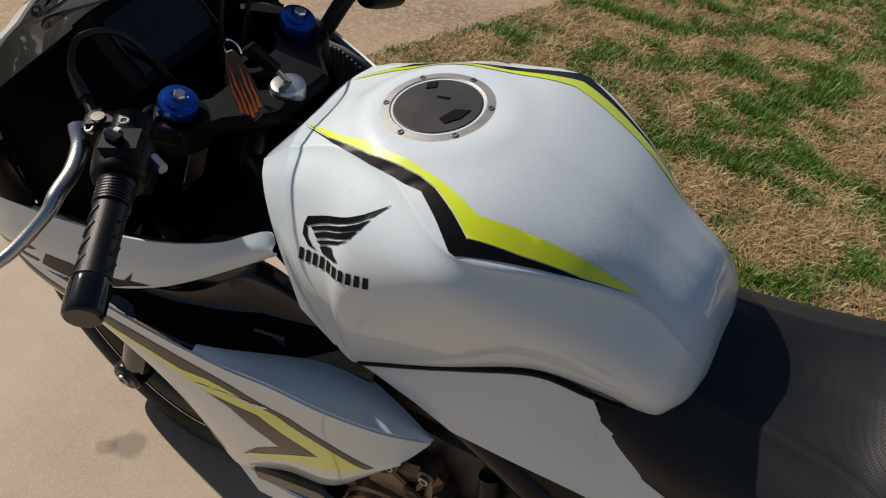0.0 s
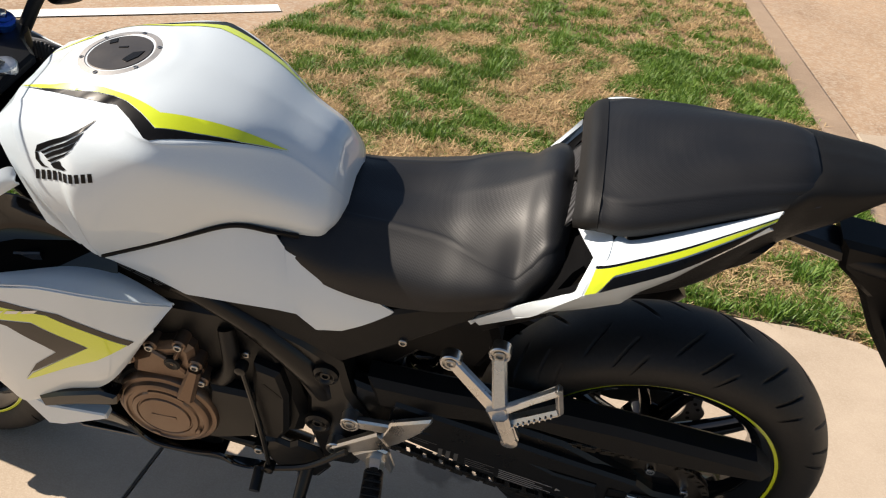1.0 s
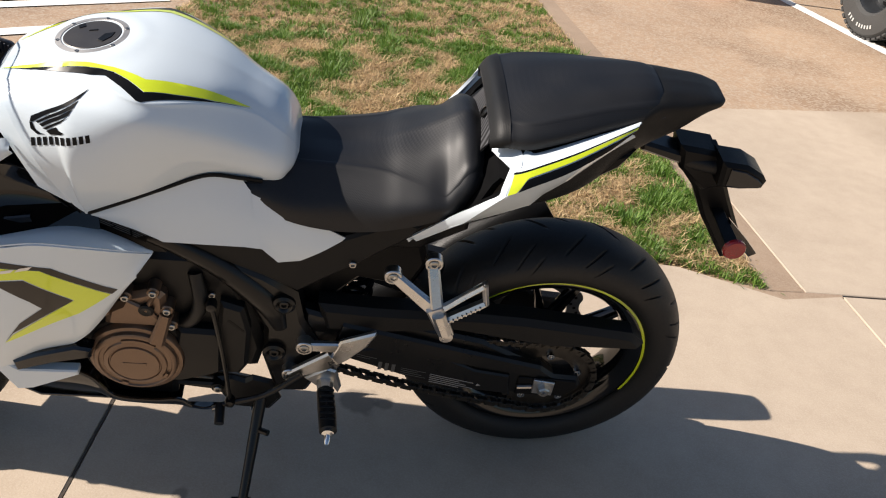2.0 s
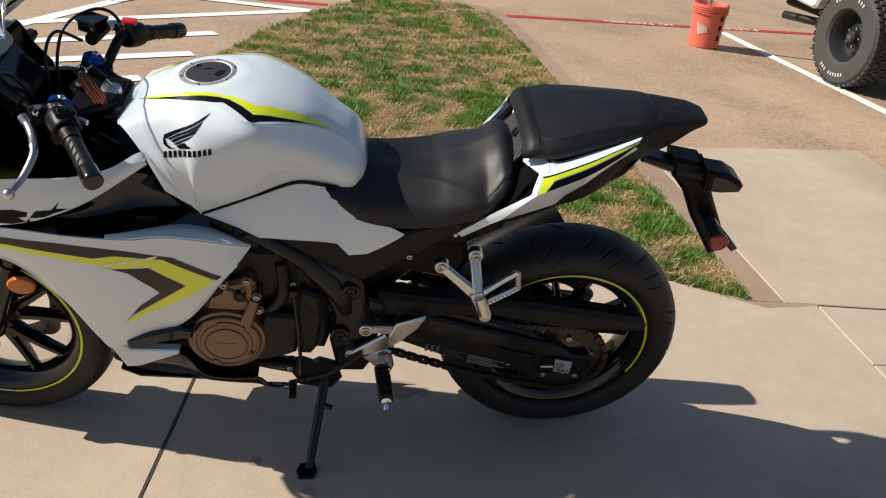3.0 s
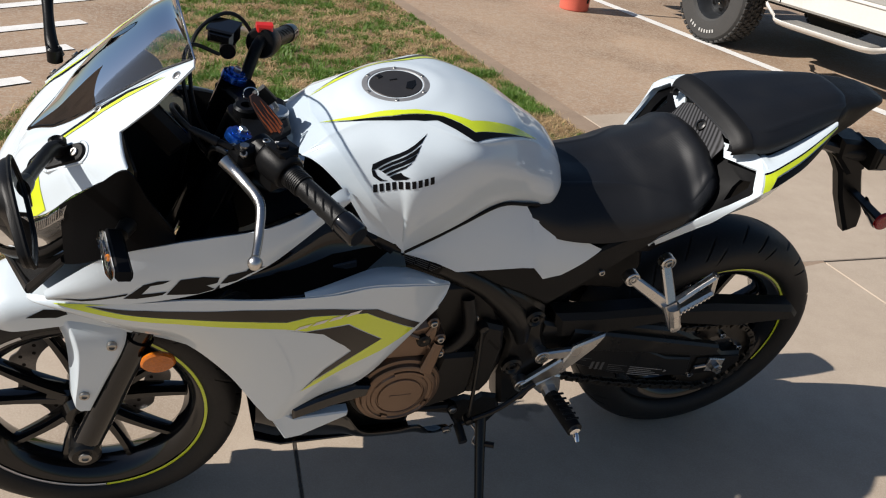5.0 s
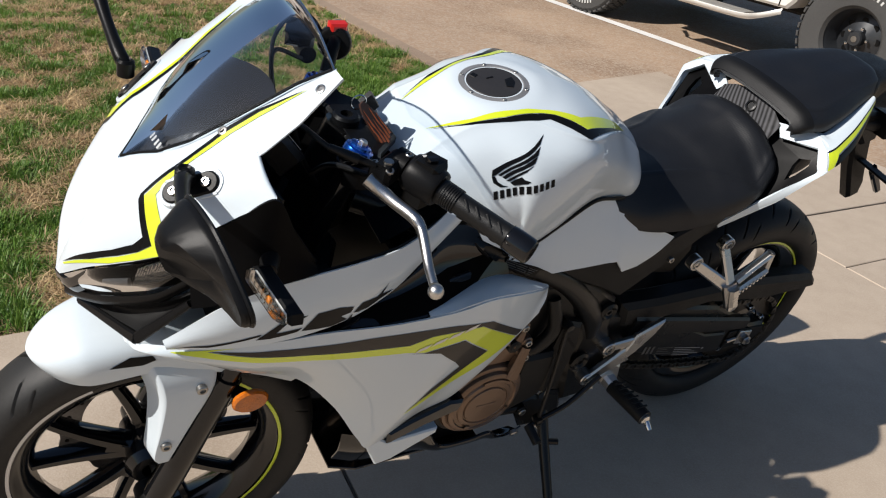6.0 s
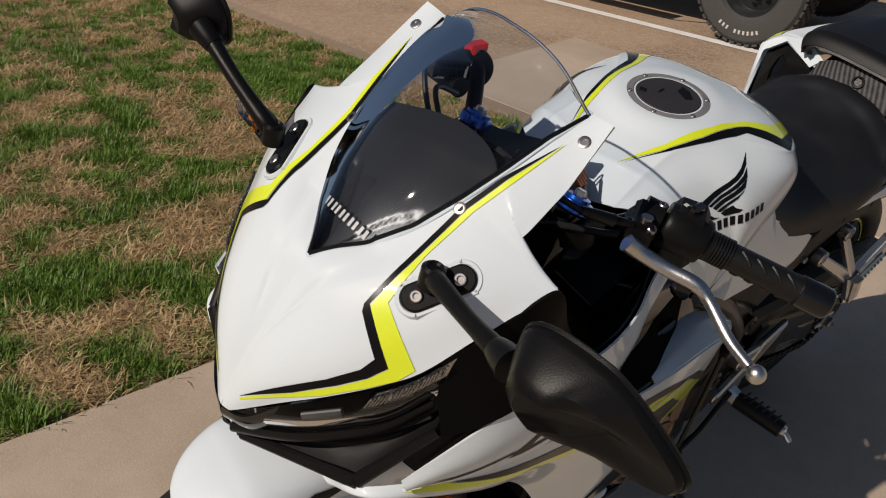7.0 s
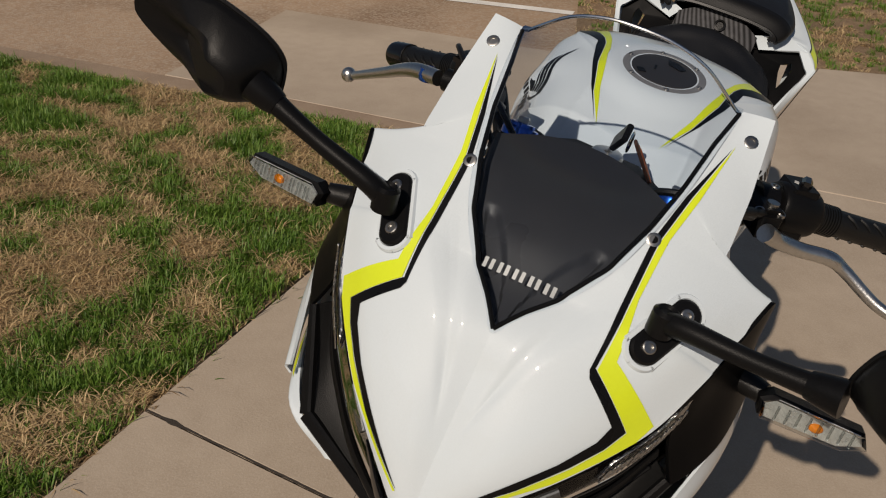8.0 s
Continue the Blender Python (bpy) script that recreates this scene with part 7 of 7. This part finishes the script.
# ---- white off-road wagon ----
HEAD = Matrix(((-.12, -.993, 0, 0), (.993, -.12, 0, 0), (0, 0, 1, 0), (0, 0, 0, 1)))
TRUCK = Matrix.Translation((-3.30, -4.52, fall(-3.35) - .03)) @ HEAD
truck = thing("off_road_wagon", TRUCK, "white older off-road wagon with black wheels parked on the lot", "car")
CAR_WHITE = material("old_white_car_paint", (.66, .645, .60), .3, 0, .6, .06, 3, 60)
CAR_GREY = material("grey_side_band_paint", (.34, .33, .31), .35, 0, .4, .06, 3, 60)
TYRE_GREY = material("dusty_tyre_rubber", (.045, .044, .042), .75, 0, 0, .2, 9, 120, .2, 400)
WHEEL_BLACK = material("satin_black_steel_wheel", (.022, .024, .027), .4, .2, .2, .15)


def arch(xc, r, z0, up=True):
    return [(xc + r * math.cos(t), .385 + r * math.sin(t)) for t in np.linspace(math.pi + .0, 0, 12)]


profile = [(-1.30, .56), (-.50, .50)] + [p for p in arch(0, .475, 0) if p[1] > .44] + [(.50, .46), (1.86, .46)] + [p for p in arch(2.37, .475, 0) if p[1] > .44] + [(2.88, .50), (3.20, .55), (3.24, .80), (3.20, 1.02), (2.05, 1.08), (1.75, 1.12), (-1.28, 1.12), (-1.34, .85)]
part("body", plate(profile, .02, 1.72, "xz", .02), CAR_WHITE, truck, "white body with worn lower trim", 25)
cabin = plate([(1.75, 1.12), (1.20, 1.70), (1.05, 1.74), (-1.15, 1.74), (-1.26, 1.12)], .10, 1.64, "xz", .03)
part("cabin", cabin, CAR_WHITE, truck)
for x0, x1, t0, t1 in ((.42, 1.45, .42, 1.08), (-.48, .34, -.48, .34), (-1.12, -.56, -1.08, -.56)):
    part("side_window", plate([(x0, 1.17), (x1, 1.17), (t1, 1.64), (t0, 1.64)], .094, .099, "xz", .001), GLOSS_BLACK, truck, "dark side window")
part("windscreen", bar((1.73, .87, 1.15), (1.23, .87, 1.68), 1.40, 1.28, .012, (.75, 0, .66)), GLOSS_BLACK, truck, "dark windscreen")
for z0, z1 in ((.72, .745), (.62, .635)):
    part("trim_strip", plate([(.56, z0), (1.86, z0), (1.86, z1), (.56, z1)], .008, .022, "xz", .003), CAR_WHITE, truck)
part("grey_band", plate([(.53, .645), (1.86, .645), (1.86, .715), (.53, .715)], .014, .021, "xz", .002), CAR_GREY, truck, "grey painted side band")
part("grey_band", plate([(-1.28, .64), (-.55, .64), (-.50, .71), (-1.30, .71)], .014, .021, "xz", .002), CAR_GREY, truck)
for x in (.70, 1.80):
    part("door_gap", plate([(x, .47), (x + .008, .47), (x + .06, 1.10), (x + .052, 1.10)], .016, .0212, "xz", .0005), MATT_BLACK, truck)
step = patch([(.58, .02, .46), (.72, -.04, .40), (.82, -.10, .375), (1.20, -.10, .372), (1.58, -.10, .375), (1.70, -.04, .40), (1.84, .02, .46)], [(.58, .02, .42), (.72, -.02, .36), (.82, -.06, .335), (1.20, -.06, .332), (1.58, -.06, .335), (1.70, -.02, .36), (1.84, .02, .42)], -.01, 40, 6)
part("running_board", shell(step, .012), CAR_WHITE, truck, "white running board")
part("running_board_tread", plate([(.84, -.085), (1.58, -.085), (1.58, .10), (.84, .10)], .366, .374, "xy", .002), CAR_GREY, truck)
part("rear_bumper", plate([(-1.52, .10), (-1.34, .10), (-1.34, 1.64), (-1.52, 1.64)], .50, .64, "xy", .02), CHROME, truck, "chromed rear bumper")
part("front_bumper", plate([(3.24, .08), (3.40, .14), (3.40, 1.60), (3.24, 1.66)], .50, .66, "xy", .02), CHROME, truck)
part("tail_pipe", tube([(-.55, .30, .36), (-.95, .22, .34), (-1.10, .20, .33)], .035, 12, 14), DARK_STEEL, truck, "rusty tail pipe")
part("underbody", plate([(-1.2, .25), (3.1, .25), (3.1, 1.5), (-1.2, 1.5)], .40, .52, "xy", .02), MATT_BLACK, truck)
part("rear_axle", tube([(0, .20, .385), (0, 1.54, .385)], .05, 4, 14), MATT_BLACK, truck)


def off_road_wheel(x, y, s):
    w = new("wheel")
    w.parent = truck
    w.matrix_basis = Matrix.Translation((x, y, .385)) @ pose(0, 0, 0, 0, 0, 0 if s > 0 else 180)
    tagged(w, "black steel wheel with a chunky all-terrain tyre")
    tyre = part("tyre", lathe([(.195, -.095), (.215, -.118), (.29, -.128), (.350, -.120), (.372, -.098), (.375, 0), (.372, .098), (.350, .120), (.29, .128), (.215, .118), (.195, .095)], 72), TYRE_GREY, w, "chunky all-terrain tyre")
    lugs = []
    for k in range(44):
        a = k * 2 * math.pi / 44
        for j, (yy, sh) in enumerate(((-.095, 0), (-.045, .5), (.0, 0), (.045, .5), (.095, 0))):
            b = a + sh * math.pi / 22
            q = block((0, yy, .379), (.036, .036, .016), .003)
            lugs.append(moved(q, Matrix.Rotation(b, 4, "Y")))
    tagged(part("tread_pattern", join(*lugs), TYRE_GREY, tyre), kind="stuff")
    part("rim", lathe([(.200, -.100), (.205, -.105), (.196, -.085), (.178, -.060), (.172, .02), (.165, .03), (.05, -.01), (.045, -.030), (0, -.030)], 48), WHEEL_BLACK, w, "satin black steel rim")
    for k in range(8):
        a = k * math.pi / 4
        part("rim_hole", lathe([(0, -.0005), (.022, -.0005), (.022, .01)], 14, (.115 * math.cos(a), .012, .115 * math.sin(a))), MATT_BLACK, w)
    part("hub_cap", lathe([(.052, -.01), (.050, -.055), (.042, -.065), (0, -.066)], 28), WHEEL_BLACK, w)
    part("hub_badge", lathe([(.020, -.066), (.020, -.068), (0, -.068)], 20), STEEL, w)
    for k in range(5):
        a = k * 2 * math.pi / 5
        part("wheel_nut", lathe([(.010, -.03), (.010, -.05), (0, -.052)], 6, (.072 * math.cos(a), .01, .072 * math.sin(a))), CHROME, w)
    for a0, n_, step_ in ((62, 11, 6.5), (238, 10, 6.0)):
        for k in range(n_):
            if k == 3:
                continue
            a = radians(a0 + k * step_)
            part("raised_letter", moved(block((.295, -.1285, 0), (.026, .002, .014), .0005), Matrix.Rotation(-a, 4, "Y")), LABEL_WHITE, tyre, "white raised lettering as bars")
    return w


off_road_wheel(0, .128, 1)
off_road_wheel(2.37, .128, 1)
off_road_wheel(0, 1.60, -1)
off_road_wheel(2.37, 1.60, -1)
